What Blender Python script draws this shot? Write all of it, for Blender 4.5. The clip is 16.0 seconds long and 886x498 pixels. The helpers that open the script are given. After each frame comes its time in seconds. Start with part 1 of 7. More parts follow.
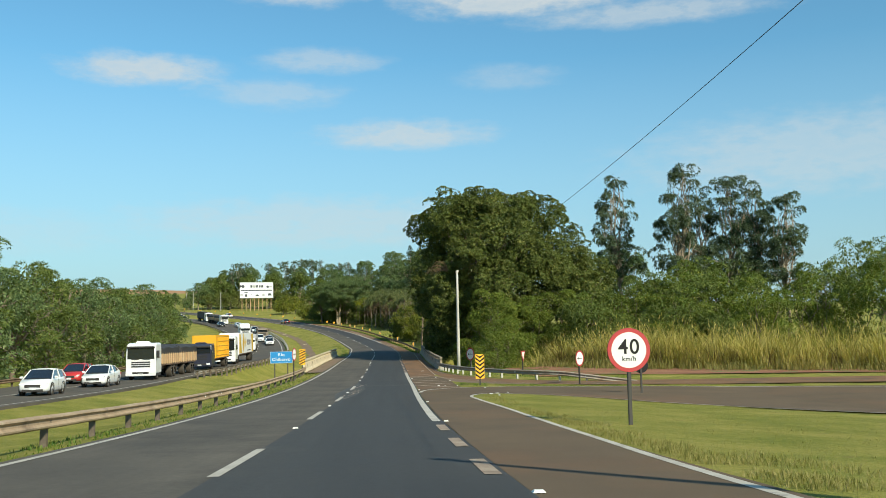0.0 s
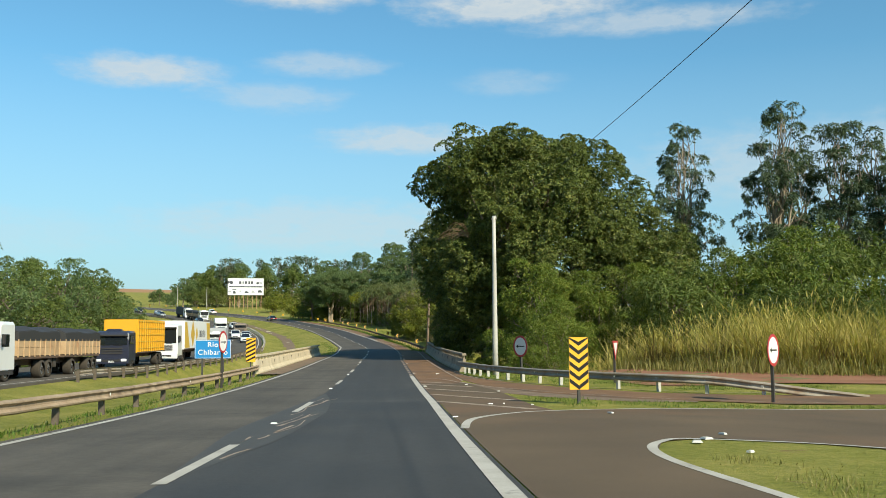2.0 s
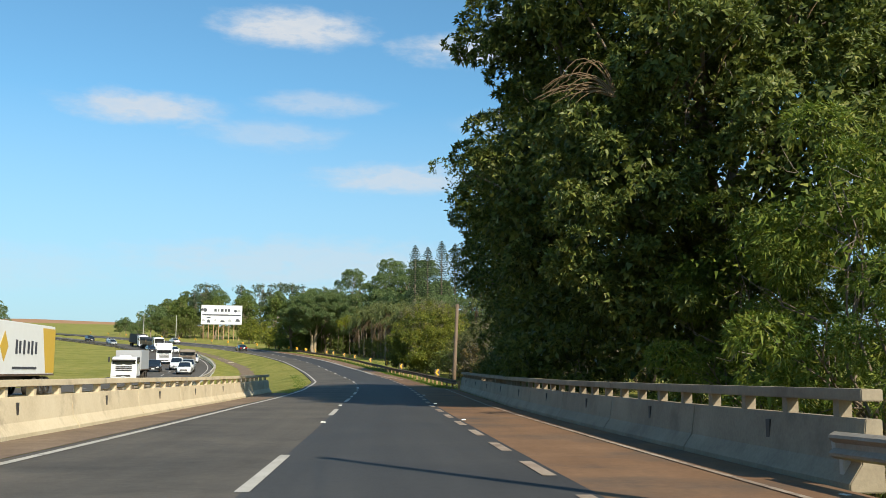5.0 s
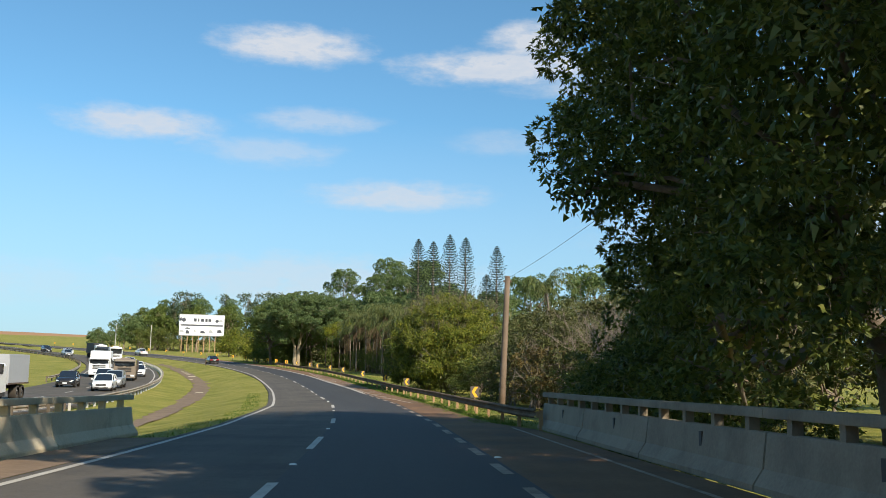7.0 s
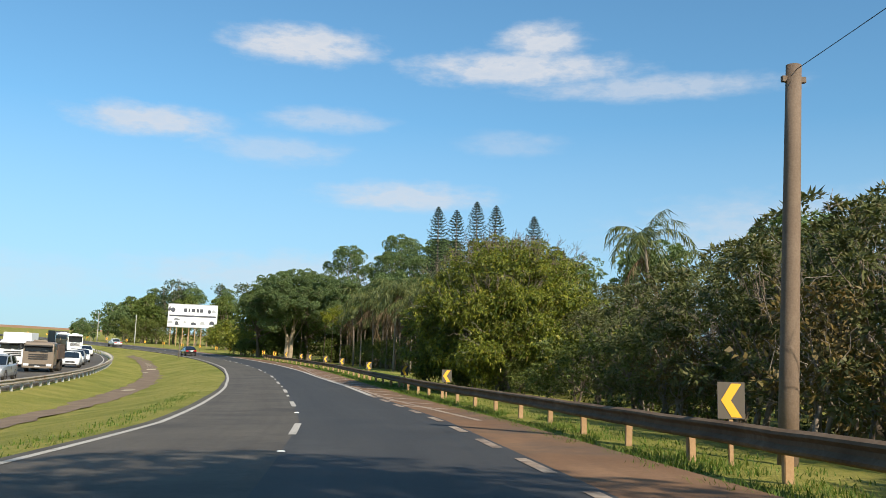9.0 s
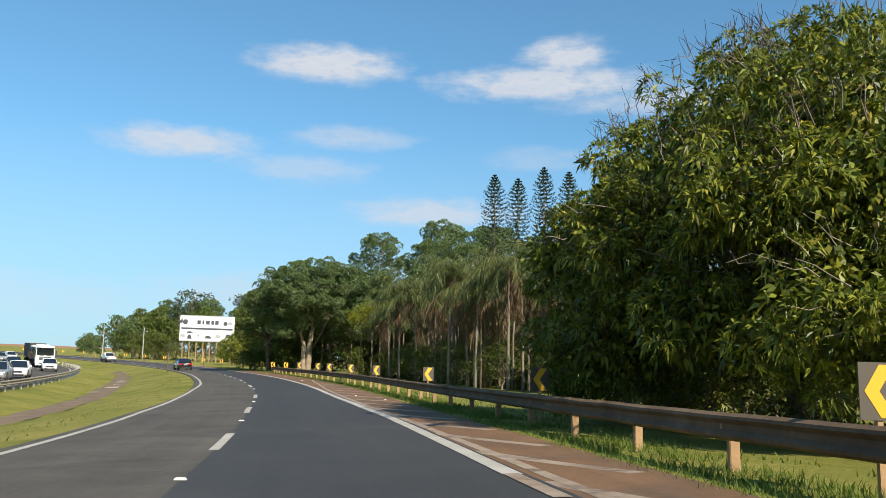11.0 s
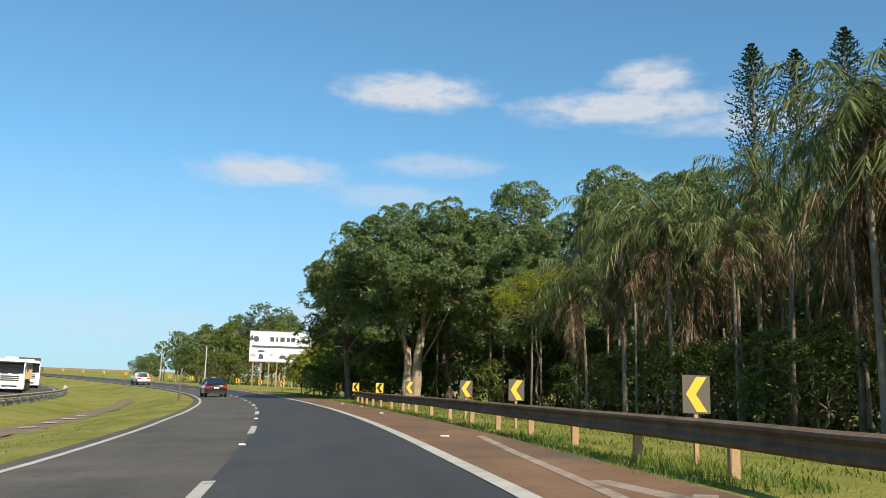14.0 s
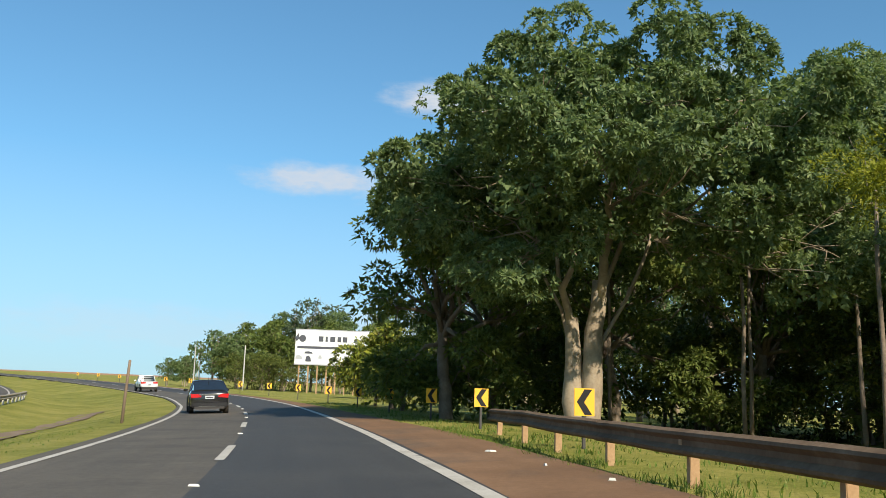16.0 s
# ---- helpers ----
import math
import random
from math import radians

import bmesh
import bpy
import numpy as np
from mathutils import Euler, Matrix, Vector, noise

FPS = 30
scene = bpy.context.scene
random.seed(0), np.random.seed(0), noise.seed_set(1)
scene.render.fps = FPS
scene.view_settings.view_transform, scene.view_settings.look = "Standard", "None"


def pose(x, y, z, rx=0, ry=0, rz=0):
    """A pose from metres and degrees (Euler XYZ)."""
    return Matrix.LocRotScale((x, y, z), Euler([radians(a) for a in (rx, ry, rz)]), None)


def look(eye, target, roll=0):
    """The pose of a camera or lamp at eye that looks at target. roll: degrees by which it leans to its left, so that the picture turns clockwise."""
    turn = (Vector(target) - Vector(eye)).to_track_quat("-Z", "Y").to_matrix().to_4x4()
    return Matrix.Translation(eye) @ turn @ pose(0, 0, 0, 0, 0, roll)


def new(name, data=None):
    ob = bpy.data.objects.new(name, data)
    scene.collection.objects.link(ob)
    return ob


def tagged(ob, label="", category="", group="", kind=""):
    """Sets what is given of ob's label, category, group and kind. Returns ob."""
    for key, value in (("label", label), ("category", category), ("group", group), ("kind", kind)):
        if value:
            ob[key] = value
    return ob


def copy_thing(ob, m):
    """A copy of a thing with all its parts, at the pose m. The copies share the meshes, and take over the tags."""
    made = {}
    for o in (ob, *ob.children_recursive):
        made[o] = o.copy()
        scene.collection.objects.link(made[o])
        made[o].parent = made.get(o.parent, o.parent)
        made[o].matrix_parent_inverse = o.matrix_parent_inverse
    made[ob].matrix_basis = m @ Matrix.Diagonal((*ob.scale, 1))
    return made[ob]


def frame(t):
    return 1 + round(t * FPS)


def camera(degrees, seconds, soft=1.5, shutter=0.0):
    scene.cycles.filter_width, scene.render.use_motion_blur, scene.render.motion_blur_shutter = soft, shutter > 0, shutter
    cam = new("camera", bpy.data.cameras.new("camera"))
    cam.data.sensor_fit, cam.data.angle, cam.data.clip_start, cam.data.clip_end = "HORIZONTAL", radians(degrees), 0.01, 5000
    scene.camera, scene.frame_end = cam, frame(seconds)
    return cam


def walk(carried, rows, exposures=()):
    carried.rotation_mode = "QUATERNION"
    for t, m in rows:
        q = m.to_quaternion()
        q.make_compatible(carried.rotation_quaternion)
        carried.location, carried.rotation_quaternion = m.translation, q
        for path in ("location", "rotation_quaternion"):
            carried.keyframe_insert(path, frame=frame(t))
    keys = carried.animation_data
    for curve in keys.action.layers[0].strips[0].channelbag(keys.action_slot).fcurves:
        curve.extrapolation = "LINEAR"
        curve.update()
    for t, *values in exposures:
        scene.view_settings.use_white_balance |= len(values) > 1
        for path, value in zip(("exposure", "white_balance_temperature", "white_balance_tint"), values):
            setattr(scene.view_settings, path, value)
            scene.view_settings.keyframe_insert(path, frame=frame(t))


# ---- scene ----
cam = camera(48.9, 16.0, soft=0.5)
METRES, EYE, TILT, LEAN, TURN = 265.0, 0.0, -5.5, 0.8, 0.0
ROWS = [
    (0.0, 0.0, 0.0, 0.0, 0.05, 10.49, 0.27),
    (0.5, -0.0013, 0.0289, 0.0016, -0.05, 10.61, 0.33),
    (1.0, -0.0028, 0.059, 0.0031, -0.12, 10.68, 0.12),
    (1.5, -0.0045, 0.089, 0.0048, -0.13, 10.75, -0.08),
    (2.0, -0.0062, 0.1188, 0.0065, -0.11, 10.79, -0.44),
    (2.5, -0.0082, 0.1489, 0.0083, -0.05, 10.88, -0.45),
    (3.0, -0.0103, 0.1796, 0.0103, 0.03, 11.13, -0.59),
    (3.5, -0.0124, 0.211, 0.0127, -0.01, 11.6, -0.85),
    (4.0, -0.0149, 0.2422, 0.0153, -0.15, 12.11, -0.9),
    (4.5, -0.0174, 0.2741, 0.0183, -0.4, 12.64, -1.19),
    (5.0, -0.0197, 0.3062, 0.0213, -0.63, 13.13, -1.05),
    (7.5, -0.0287, 0.4623, 0.0375, -1.07, 14.22, -1.78),
    (8.0, -0.0308, 0.4922, 0.0404, -1.09, 14.07, -2.08),
    (10.5, -0.0436, 0.6421, 0.0568, 0.4, 14.83, -2.03),
    (11.0, -0.0476, 0.6727, 0.0605, 1.06, 15.08, -1.9),
    (11.5, -0.052, 0.7029, 0.0645, 2.02, 15.27, -2.29),
    (12.0, -0.0572, 0.7335, 0.0685, 3.06, 15.48, -2.4),
    (12.5, -0.0629, 0.7647, 0.0726, 3.8, 15.64, -2.58),
    (13.0, -0.0692, 0.7959, 0.0771, 4.44, 15.86, -2.67),
    (13.5, -0.076, 0.8273, 0.0814, 5.13, 16.06, -2.83),
    (14.0, -0.0833, 0.8586, 0.0859, 6.04, 16.42, -2.78),
    (14.5, -0.0911, 0.89, 0.0905, 6.76, 16.65, -2.44),
    (15.0, -0.0994, 0.9217, 0.0949, 7.39, 16.8, -2.65),
    (15.5, -0.1083, 0.9538, 0.0997, 8.17, 16.72, -3.03),
    (16.0, -0.1172, 0.9844, 0.1042, 9.0, 16.67, -3.37),
]
walk(cam, [(t, pose(0, 0, EYE, TILT, LEAN, TURN) @ pose(METRES * x, METRES * y, METRES * z, 90 + pitch, roll, yaw)) for t, x, y, z, yaw, pitch, roll in ROWS],
     exposures=[(0.0, 0.28, 6500, 2), (3.0, 0.35, 6500, 5), (6.0, 0.38, 6500, 11), (9.0, 0.38, 6500, 12), (16.0, 0.36, 6500, 11)])

# ---- light ----
SUN_EL, SUN_AZ = 33.5, 142.0      # degrees; azimuth clockwise from +y
sun = new("sun", bpy.data.lights.new("sun", "SUN"))
sun.data.energy, sun.data.angle, sun.data.color = 5.3, radians(0.53), (1.0, 0.905, 0.72)
az, el = radians(SUN_AZ), radians(SUN_EL)
sun.matrix_world = look((math.sin(az) * math.cos(el) * 200, math.cos(az) * math.cos(el) * 200, math.sin(el) * 200), (0, 0, 0))


class Nodes:
    """A small helper to write node trees."""

    def __init__(self, tree):
        self.t = tree
        tree.nodes.clear()

    def add(self, kind, _=None, **ins):
        n = self.t.nodes.new(kind)
        for k, v in ins.items():
            key = k.replace("_", " ")
            key = int(key[1:]) if key[0] == "i" and key[1:].isdigit() else key
            if isinstance(v, bpy.types.NodeSocket):
                self.t.links.new(v, n.inputs[key])
            else:
                n.inputs[key].default_value = v
        return n

    def math(self, op, a, b=0.0, c=0.0, clamp=False):
        n = self.add("ShaderNodeMath", None, i0=a, i1=b, i2=c)
        n.operation, n.use_clamp = op, clamp
        return n.outputs[0]

    def noise(self, vec, scale, detail=4.0, rough=0.55):
        return self.add("ShaderNodeTexNoise", None, Vector=vec, Scale=scale, Detail=detail, Roughness=rough).outputs["Fac"]

    def ramp(self, fac, *stops):
        n = self.add("ShaderNodeValToRGB", None, Fac=fac)
        while len(n.color_ramp.elements) < len(stops):
            n.color_ramp.elements.new(0.5)
        for e, (p, c) in zip(n.color_ramp.elements, stops):
            e.position, e.color = p, (*c, 1) if len(c) == 3 else c
        return n.outputs["Color"]

    def mix(self, fac, a, b, blend="MIX"):
        n = self.add("ShaderNodeMix")
        n.data_type, n.blend_type = "RGBA", blend
        for key, v in ((0, fac), (6, a), (7, b)):
            if isinstance(v, bpy.types.NodeSocket):
                self.t.links.new(v, n.inputs[key])
            else:
                n.inputs[key].default_value = v if key == 0 else (*v, 1)
        return n.outputs[2]

    def link(self, a, b):
        self.t.links.new(a, b)


# sky: Nishita with a few soft fair-weather clouds: azimuth, elevation, half width, half height, strength
CLOUDS = [(-17.0, 15.1, 4.6, 0.95, 0.85), (-9.8, 14.0, 4.2, 0.9, 0.42), (-7.0, 15.9, 4.0, 0.75, 0.5), (-2.0, 11.7, 5.2, 0.9, 0.75),
          (-8.6, 20.1, 4.8, 1.15, 1.0), (4.6, 19.2, 7.0, 1.05, 0.95), (5.9, 20.7, 2.9, 1.2, 0.95), (12.5, 18.0, 8.0, 0.75, 0.62),
          (-7.0, 6.6, 12.0, 1.6, 0.5), (21.5, 9.6, 11.0, 2.4, 0.5), (-26.0, 6.0, 10.0, 1.4, 0.25), (4.2, 14.9, 3.2, 0.8, 0.3)]
world = bpy.data.worlds.new("sky")
scene.world = world
world.use_nodes = True
w = Nodes(world.node_tree)
sky = w.add("ShaderNodeTexSky")
sky.sky_type, sky.sun_disc, sky.sun_elevation, sky.sun_rotation = "NISHITA", False, el, az
sky.air_density, sky.dust_density, sky.ozone_density = 1.0, 0.6, 2.2
dirv = w.add("ShaderNodeTexCoord").outputs["Generated"]
sep = w.add("ShaderNodeSeparateXYZ", None, Vector=dirv)
azn = w.math("MULTIPLY", w.math("ARCTAN2", sep.outputs[0], sep.outputs[1]), 57.2958)
eln = w.math("MULTIPLY", w.math("ARCSINE", sep.outputs[2]), 57.2958)
flat = w.add("ShaderNodeCombineXYZ", None, X=azn, Y=w.math("MULTIPLY", eln, 2.6))
puff = w.noise(flat.outputs[0], 0.5, 7.0, 0.6)
total = None
for ca, ce, ha, he, amount in CLOUDS:
    dx = w.math("DIVIDE", w.math("SUBTRACT", azn, ca), ha)
    dy = w.math("DIVIDE", w.math("SUBTRACT", eln, ce), he)
    d = w.math("ADD", w.math("MULTIPLY", dx, dx), w.math("MULTIPLY", dy, dy))
    d = w.math("ADD", d, w.math("MULTIPLY", w.math("SUBTRACT", puff, 0.5), 2.6))
    u = w.math("SUBTRACT", 1.1, w.math("MULTIPLY", d, 0.7), clamp=True)
    m = w.math("MULTIPLY", w.math("MULTIPLY", u, u), amount, clamp=True)
    total = m if total is None else w.math("MAXIMUM", total, m)
total = w.math("MULTIPLY", total, w.math("ADD", 0.55, w.math("MULTIPLY", puff, 0.8)), clamp=True)
haze = w.math("MULTIPLY", w.math("SUBTRACT", 1.0, w.math("DIVIDE", eln, 16.0), clamp=True), 0.85)
tint = w.mix(1.0, sky.outputs["Color"], (0.62, 0.955, 1.0), "MULTIPLY")
tint = w.mix(haze, tint, (2.78, 3.62, 4.5))
tint = w.mix(total, tint, (4.25, 4.5, 4.8))
w.add("ShaderNodeOutputWorld", None, Surface=w.add("ShaderNodeBackground", None, Color=tint, Strength=0.125).outputs[0])


# ---- materials ----
MATS = {}


def surface(name, colours, scale=3.0, rough=0.8, fine=40.0, bump=0.15, metal=0.0, spread=(0.3, 0.7), island=0.0, spec=0.5, stain=None, stain_scale=0.3, stain_at=(0.55, 0.75), bump_far=0.02, tracks=0.0):
    """A procedural surface: two scales of noise between colours, fine relief and optional stains."""
    m = bpy.data.materials.new(name)
    m.use_nodes = True
    n = Nodes(m.node_tree)
    vec = n.add("ShaderNodeTexCoord").outputs["Object"]
    big, small = n.noise(vec, scale, 5.0), n.noise(vec, fine, 3.0, 0.6)
    f = n.math("ADD", n.math("MULTIPLY", big, 0.65), n.math("MULTIPLY", small, 0.35))
    if island:
        f = n.math("ADD", f, n.math("MULTIPLY", n.math("SUBTRACT", n.add("ShaderNodeNewGeometry").outputs["Random Per Island"], 0.5), island))
    steps = [spread[0] + (spread[1] - spread[0]) * i / max(1, len(colours) - 1) for i in range(len(colours))]
    col = n.ramp(f, *zip(steps, colours))
    if stain:
        sf = n.add("ShaderNodeMapRange", None, Value=n.noise(vec, stain_scale, 6.0, 0.65), From_Min=stain_at[0], From_Max=stain_at[1]).outputs[0]
        col = n.mix(sf, col, stain)
    if tracks:
        # wheel tracks and drips drawn out along the lane
        across, along = n.add("ShaderNodeAttribute"), n.add("ShaderNodeAttribute")
        across.attribute_name, along.attribute_name = "across", "along"
        flow = n.add("ShaderNodeCombineXYZ", None, X=n.math("MULTIPLY", across.outputs["Fac"], 1.5), Y=n.math("MULTIPLY", along.outputs["Fac"], 0.035)).outputs[0]
        streak = n.math("ADD", n.math("MULTIPLY", n.noise(flow, 1.0, 6.0, 0.65), tracks * 2), 1.0 - tracks)
        grain = n.math("ADD", n.math("MULTIPLY", n.noise(vec, 9.0, 6.0, 0.75), 0.7), 0.65)
        col = n.mix(1.0, col, n.add("ShaderNodeCombineXYZ", None, X=n.math("MULTIPLY", streak, grain), Y=n.math("MULTIPLY", streak, grain), Z=n.math("MULTIPLY", streak, grain)).outputs[0], "MULTIPLY")
    b = n.add("ShaderNodeBsdfPrincipled", None, Base_Color=col, Metallic=metal)
    b.inputs["Specular IOR Level"].default_value = spec
    n.link(n.math("ADD", rough - 0.08, n.math("MULTIPLY", big, 0.16), clamp=True), b.inputs["Roughness"])
    if bump:
        n.link(n.add("ShaderNodeBump", None, Strength=bump, Distance=bump_far, Height=small).outputs[0], b.inputs["Normal"])
    n.add("ShaderNodeOutputMaterial", None, Surface=b.outputs[0])
    MATS[name] = m
    return m


def leafy(name, colours, through_light=0.35, rough=0.5, spec=0.2, spread=(0.1, 0.9), scale=0.25):
    """Leaves: colour from leaf to leaf and in drifts through the crown, some light passing through."""
    m = bpy.data.materials.new(name)
    m.use_nodes = True
    n = Nodes(m.node_tree)
    vec = n.add("ShaderNodeTexCoord").outputs["Object"]
    rnd = n.add("ShaderNodeNewGeometry").outputs["Random Per Island"]
    f = n.math("ADD", n.math("MULTIPLY", rnd, 0.55), n.math("MULTIPLY", n.noise(vec, scale, 3.0), 0.45))
    steps = [spread[0] + (spread[1] - spread[0]) * i / max(1, len(colours) - 1) for i in range(len(colours))]
    col = n.ramp(f, *zip(steps, colours))
    b = n.add("ShaderNodeBsdfPrincipled", None, Base_Color=col, Roughness=rough)
    b.inputs["Specular IOR Level"].default_value = spec
    t = n.add("ShaderNodeBsdfTranslucent", None, Color=n.mix(1.0, col, (1.0, 1.05, 0.55), "MULTIPLY"))
    n.add("ShaderNodeOutputMaterial", None, Surface=n.add("ShaderNodeMixShader", None, i0=through_light, i1=b.outputs[0], i2=t.outputs[0]).outputs[0])
    MATS[name] = m
    return m


def plain(name, colour, rough=0.4, metal=0.0, coat=0.0, glow=None, dirt=0.15):
    """Paint, plastic, metal: one colour with slight dirt."""
    m = bpy.data.materials.new(name)
    m.use_nodes = True
    n = Nodes(m.node_tree)
    vec = n.add("ShaderNodeTexCoord").outputs["Object"]
    d = n.math("MULTIPLY", n.noise(vec, 2.5, 6.0, 0.65), dirt)
    b = n.add("ShaderNodeBsdfPrincipled", None, Base_Color=n.mix(d, colour, (0.16, 0.12, 0.08)), Metallic=metal, Coat_Weight=coat)
    n.link(n.math("ADD", rough, d, clamp=True), b.inputs["Roughness"])
    if glow:
        b.inputs["Emission Color"].default_value, b.inputs["Emission Strength"].default_value = (*glow[0], 1), glow[1]
    n.add("ShaderNodeOutputMaterial", None, Surface=b.outputs[0])
    MATS[name] = m
    return m


asphalt_new = surface("asphalt_new", [(0.038, 0.037, 0.037), (0.049, 0.047, 0.046), (0.062, 0.059, 0.056)], 0.5, 0.78, 60, 0.25, stain=(0.080, 0.074, 0.066), stain_scale=0.22, stain_at=(0.58, 0.8), bump_far=0.01, spec=0.3, tracks=0.3)
asphalt_old = surface("asphalt_old", [(0.076, 0.066, 0.055), (0.100, 0.087, 0.072), (0.130, 0.112, 0.092)], 0.4, 0.85, 55, 0.3, stain=(0.056, 0.051, 0.045), stain_scale=0.3, stain_at=(0.5, 0.75), bump_far=0.01, spec=0.2, tracks=0.3)
asphalt_worn = surface("asphalt_worn", [(0.046, 0.044, 0.042), (0.058, 0.055, 0.051), (0.085, 0.079, 0.071)], 1.4, 0.8, 40, 0.3, spread=(0.35, 0.72), bump_far=0.01, tracks=0.0)
asphalt_side = surface("asphalt_side", [(0.092, 0.066, 0.043), (0.120, 0.086, 0.055), (0.150, 0.106, 0.067)], 0.35, 0.88, 50, 0.3, stain=(0.17, 0.10, 0.058), stain_scale=0.12, stain_at=(0.5, 0.72), bump_far=0.01, spec=0.2)
shoulder_red = surface("shoulder_red", [(0.145, 0.080, 0.043), (0.190, 0.106, 0.057), (0.235, 0.138, 0.078)], 0.6, 0.9, 45, 0.3, stain=(0.11, 0.080, 0.058), stain_scale=0.35, stain_at=(0.5, 0.7), bump_far=0.01, spec=0.2, tracks=0.25)
soil_red = surface("soil_red", [(0.17, 0.068, 0.032), (0.25, 0.105, 0.05), (0.31, 0.15, 0.08)], 0.7, 0.95, 12, 0.5, stain=(0.13, 0.14, 0.04), stain_scale=0.5, stain_at=(0.55, 0.62))
soil_dry = surface("soil_dry", [(0.12, 0.078, 0.046), (0.18, 0.12, 0.073), (0.25, 0.175, 0.11)], 0.9, 0.95, 10, 0.5)
line_white = surface("line_white", [(0.28, 0.245, 0.20), (0.41, 0.37, 0.31), (0.50, 0.46, 0.40)], 1.2, 0.7, 25, 0.1, spread=(0.25, 0.6), stain=(0.13, 0.11, 0.09), stain_scale=2.6, stain_at=(0.6, 0.72))
line_worn = surface("line_worn", [(0.17, 0.112, 0.076), (0.28, 0.205, 0.145), (0.37, 0.29, 0.215)], 1.5, 0.8, 25, 0.1, spread=(0.25, 0.6), stain=(0.14, 0.092, 0.062), stain_scale=1.8, stain_at=(0.52, 0.66))
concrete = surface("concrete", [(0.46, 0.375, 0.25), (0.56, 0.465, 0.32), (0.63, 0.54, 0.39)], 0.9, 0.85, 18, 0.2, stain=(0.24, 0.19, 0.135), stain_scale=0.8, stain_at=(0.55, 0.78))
# the stained barrier concrete again, with the right side's shade put into the colour
concrete_shaded = surface("concrete_shaded", [(0.20, 0.158, 0.112), (0.27, 0.22, 0.155), (0.34, 0.285, 0.205)], 0.9, 0.88, 18, 0.2, stain=(0.16, 0.125, 0.09), stain_scale=0.7, stain_at=(0.5, 0.75))
concrete_grey = surface("concrete_grey", [(0.34, 0.32, 0.28), (0.42, 0.40, 0.36), (0.5, 0.48, 0.43)], 1.2, 0.85, 20, 0.2, stain=(0.25, 0.22, 0.18), stain_scale=1.2)
galvanised = surface("galvanised", [(0.23, 0.19, 0.15), (0.30, 0.26, 0.21), (0.38, 0.34, 0.29)], 1.4, 0.7, 14, 0.06, metal=0.0, spec=0.2, stain=(0.20, 0.12, 0.07), stain_scale=0.9, stain_at=(0.5, 0.75))
rail_brown = surface("rail_brown", [(0.120, 0.078, 0.048), (0.165, 0.110, 0.070), (0.235, 0.165, 0.110)], 1.4, 0.9, 14, 0.1, metal=0.0, stain=(0.085, 0.055, 0.036), stain_scale=0.9, stain_at=(0.5, 0.75), spec=0.12)
rail_tan = surface("rail_tan", [(0.23, 0.165, 0.105), (0.33, 0.24, 0.16), (0.43, 0.33, 0.23)], 1.4, 0.8, 14, 0.1, stain=(0.13, 0.085, 0.055), stain_scale=0.8, stain_at=(0.5, 0.72))
post_rust = surface("post_rust", [(0.26, 0.15, 0.07), (0.36, 0.22, 0.11), (0.44, 0.29, 0.16)], 2.5, 0.75, 20, 0.2, stain=(0.16, 0.09, 0.05), stain_scale=2.0)
post_grey = surface("post_grey", [(0.075, 0.055, 0.04), (0.11, 0.085, 0.062), (0.16, 0.125, 0.095)], 2.5, 0.7, 20, 0.2)
wood_pole = surface("wood_pole", [(0.11, 0.075, 0.05), (0.175, 0.122, 0.083), (0.25, 0.185, 0.13)], 1.0, 0.85, 30, 0.3)
bark = surface("bark", [(0.10, 0.075, 0.052), (0.17, 0.13, 0.095), (0.25, 0.20, 0.155)], 1.6, 0.9, 12, 0.6)
bark_pale = surface("bark_pale", [(0.21, 0.155, 0.10), (0.30, 0.235, 0.16), (0.39, 0.32, 0.235)], 1.2, 0.85, 9, 0.5, stain=(0.16, 0.12, 0.085), stain_scale=0.9, stain_at=(0.5, 0.72))
bark_palm = surface("bark_palm", [(0.13, 0.10, 0.075), (0.21, 0.17, 0.13), (0.29, 0.245, 0.195)], 2.4, 0.9, 8, 0.4)
twig = surface("twig", [(0.15, 0.115, 0.085), (0.23, 0.185, 0.145), (0.30, 0.255, 0.205)], 1.0, 0.9, 12, 0.2)
leaf_dark = leafy("leaf_dark", [(0.030, 0.046, 0.013), (0.074, 0.100, 0.022), (0.145, 0.172, 0.038), (0.250, 0.235, 0.065)], 0.24, 0.48, 0.25)
leaf_scrub = leafy("leaf_scrub", [(0.050, 0.062, 0.024), (0.090, 0.105, 0.036), (0.14, 0.145, 0.055), (0.20, 0.155, 0.085)], 0.26)
leaf_mid = leafy("leaf_mid", [(0.042, 0.066, 0.016), (0.085, 0.120, 0.028), (0.140, 0.175, 0.040), (0.210, 0.215, 0.060)], 0.28)
leaf_bright = leafy("leaf_bright", [(0.052, 0.084, 0.014), (0.106, 0.152, 0.023), (0.175, 0.215, 0.034), (0.270, 0.245, 0.058)], 0.3)
leaf_yellow = leafy("leaf_yellow", [(0.130, 0.150, 0.016), (0.220, 0.235, 0.022), (0.320, 0.310, 0.030)], 0.35)
leaf_mango = leafy("leaf_mango", [(0.190, 0.100, 0.038), (0.058, 0.082, 0.016), (0.140, 0.175, 0.023), (0.280, 0.290, 0.034), (0.370, 0.280, 0.058)], 0.28, 0.42, 0.3, scale=0.7)
leaf_blue = leafy("leaf_blue", [(0.045, 0.072, 0.036), (0.078, 0.112, 0.054), (0.125, 0.155, 0.078)], 0.34, 0.5, 0.4)
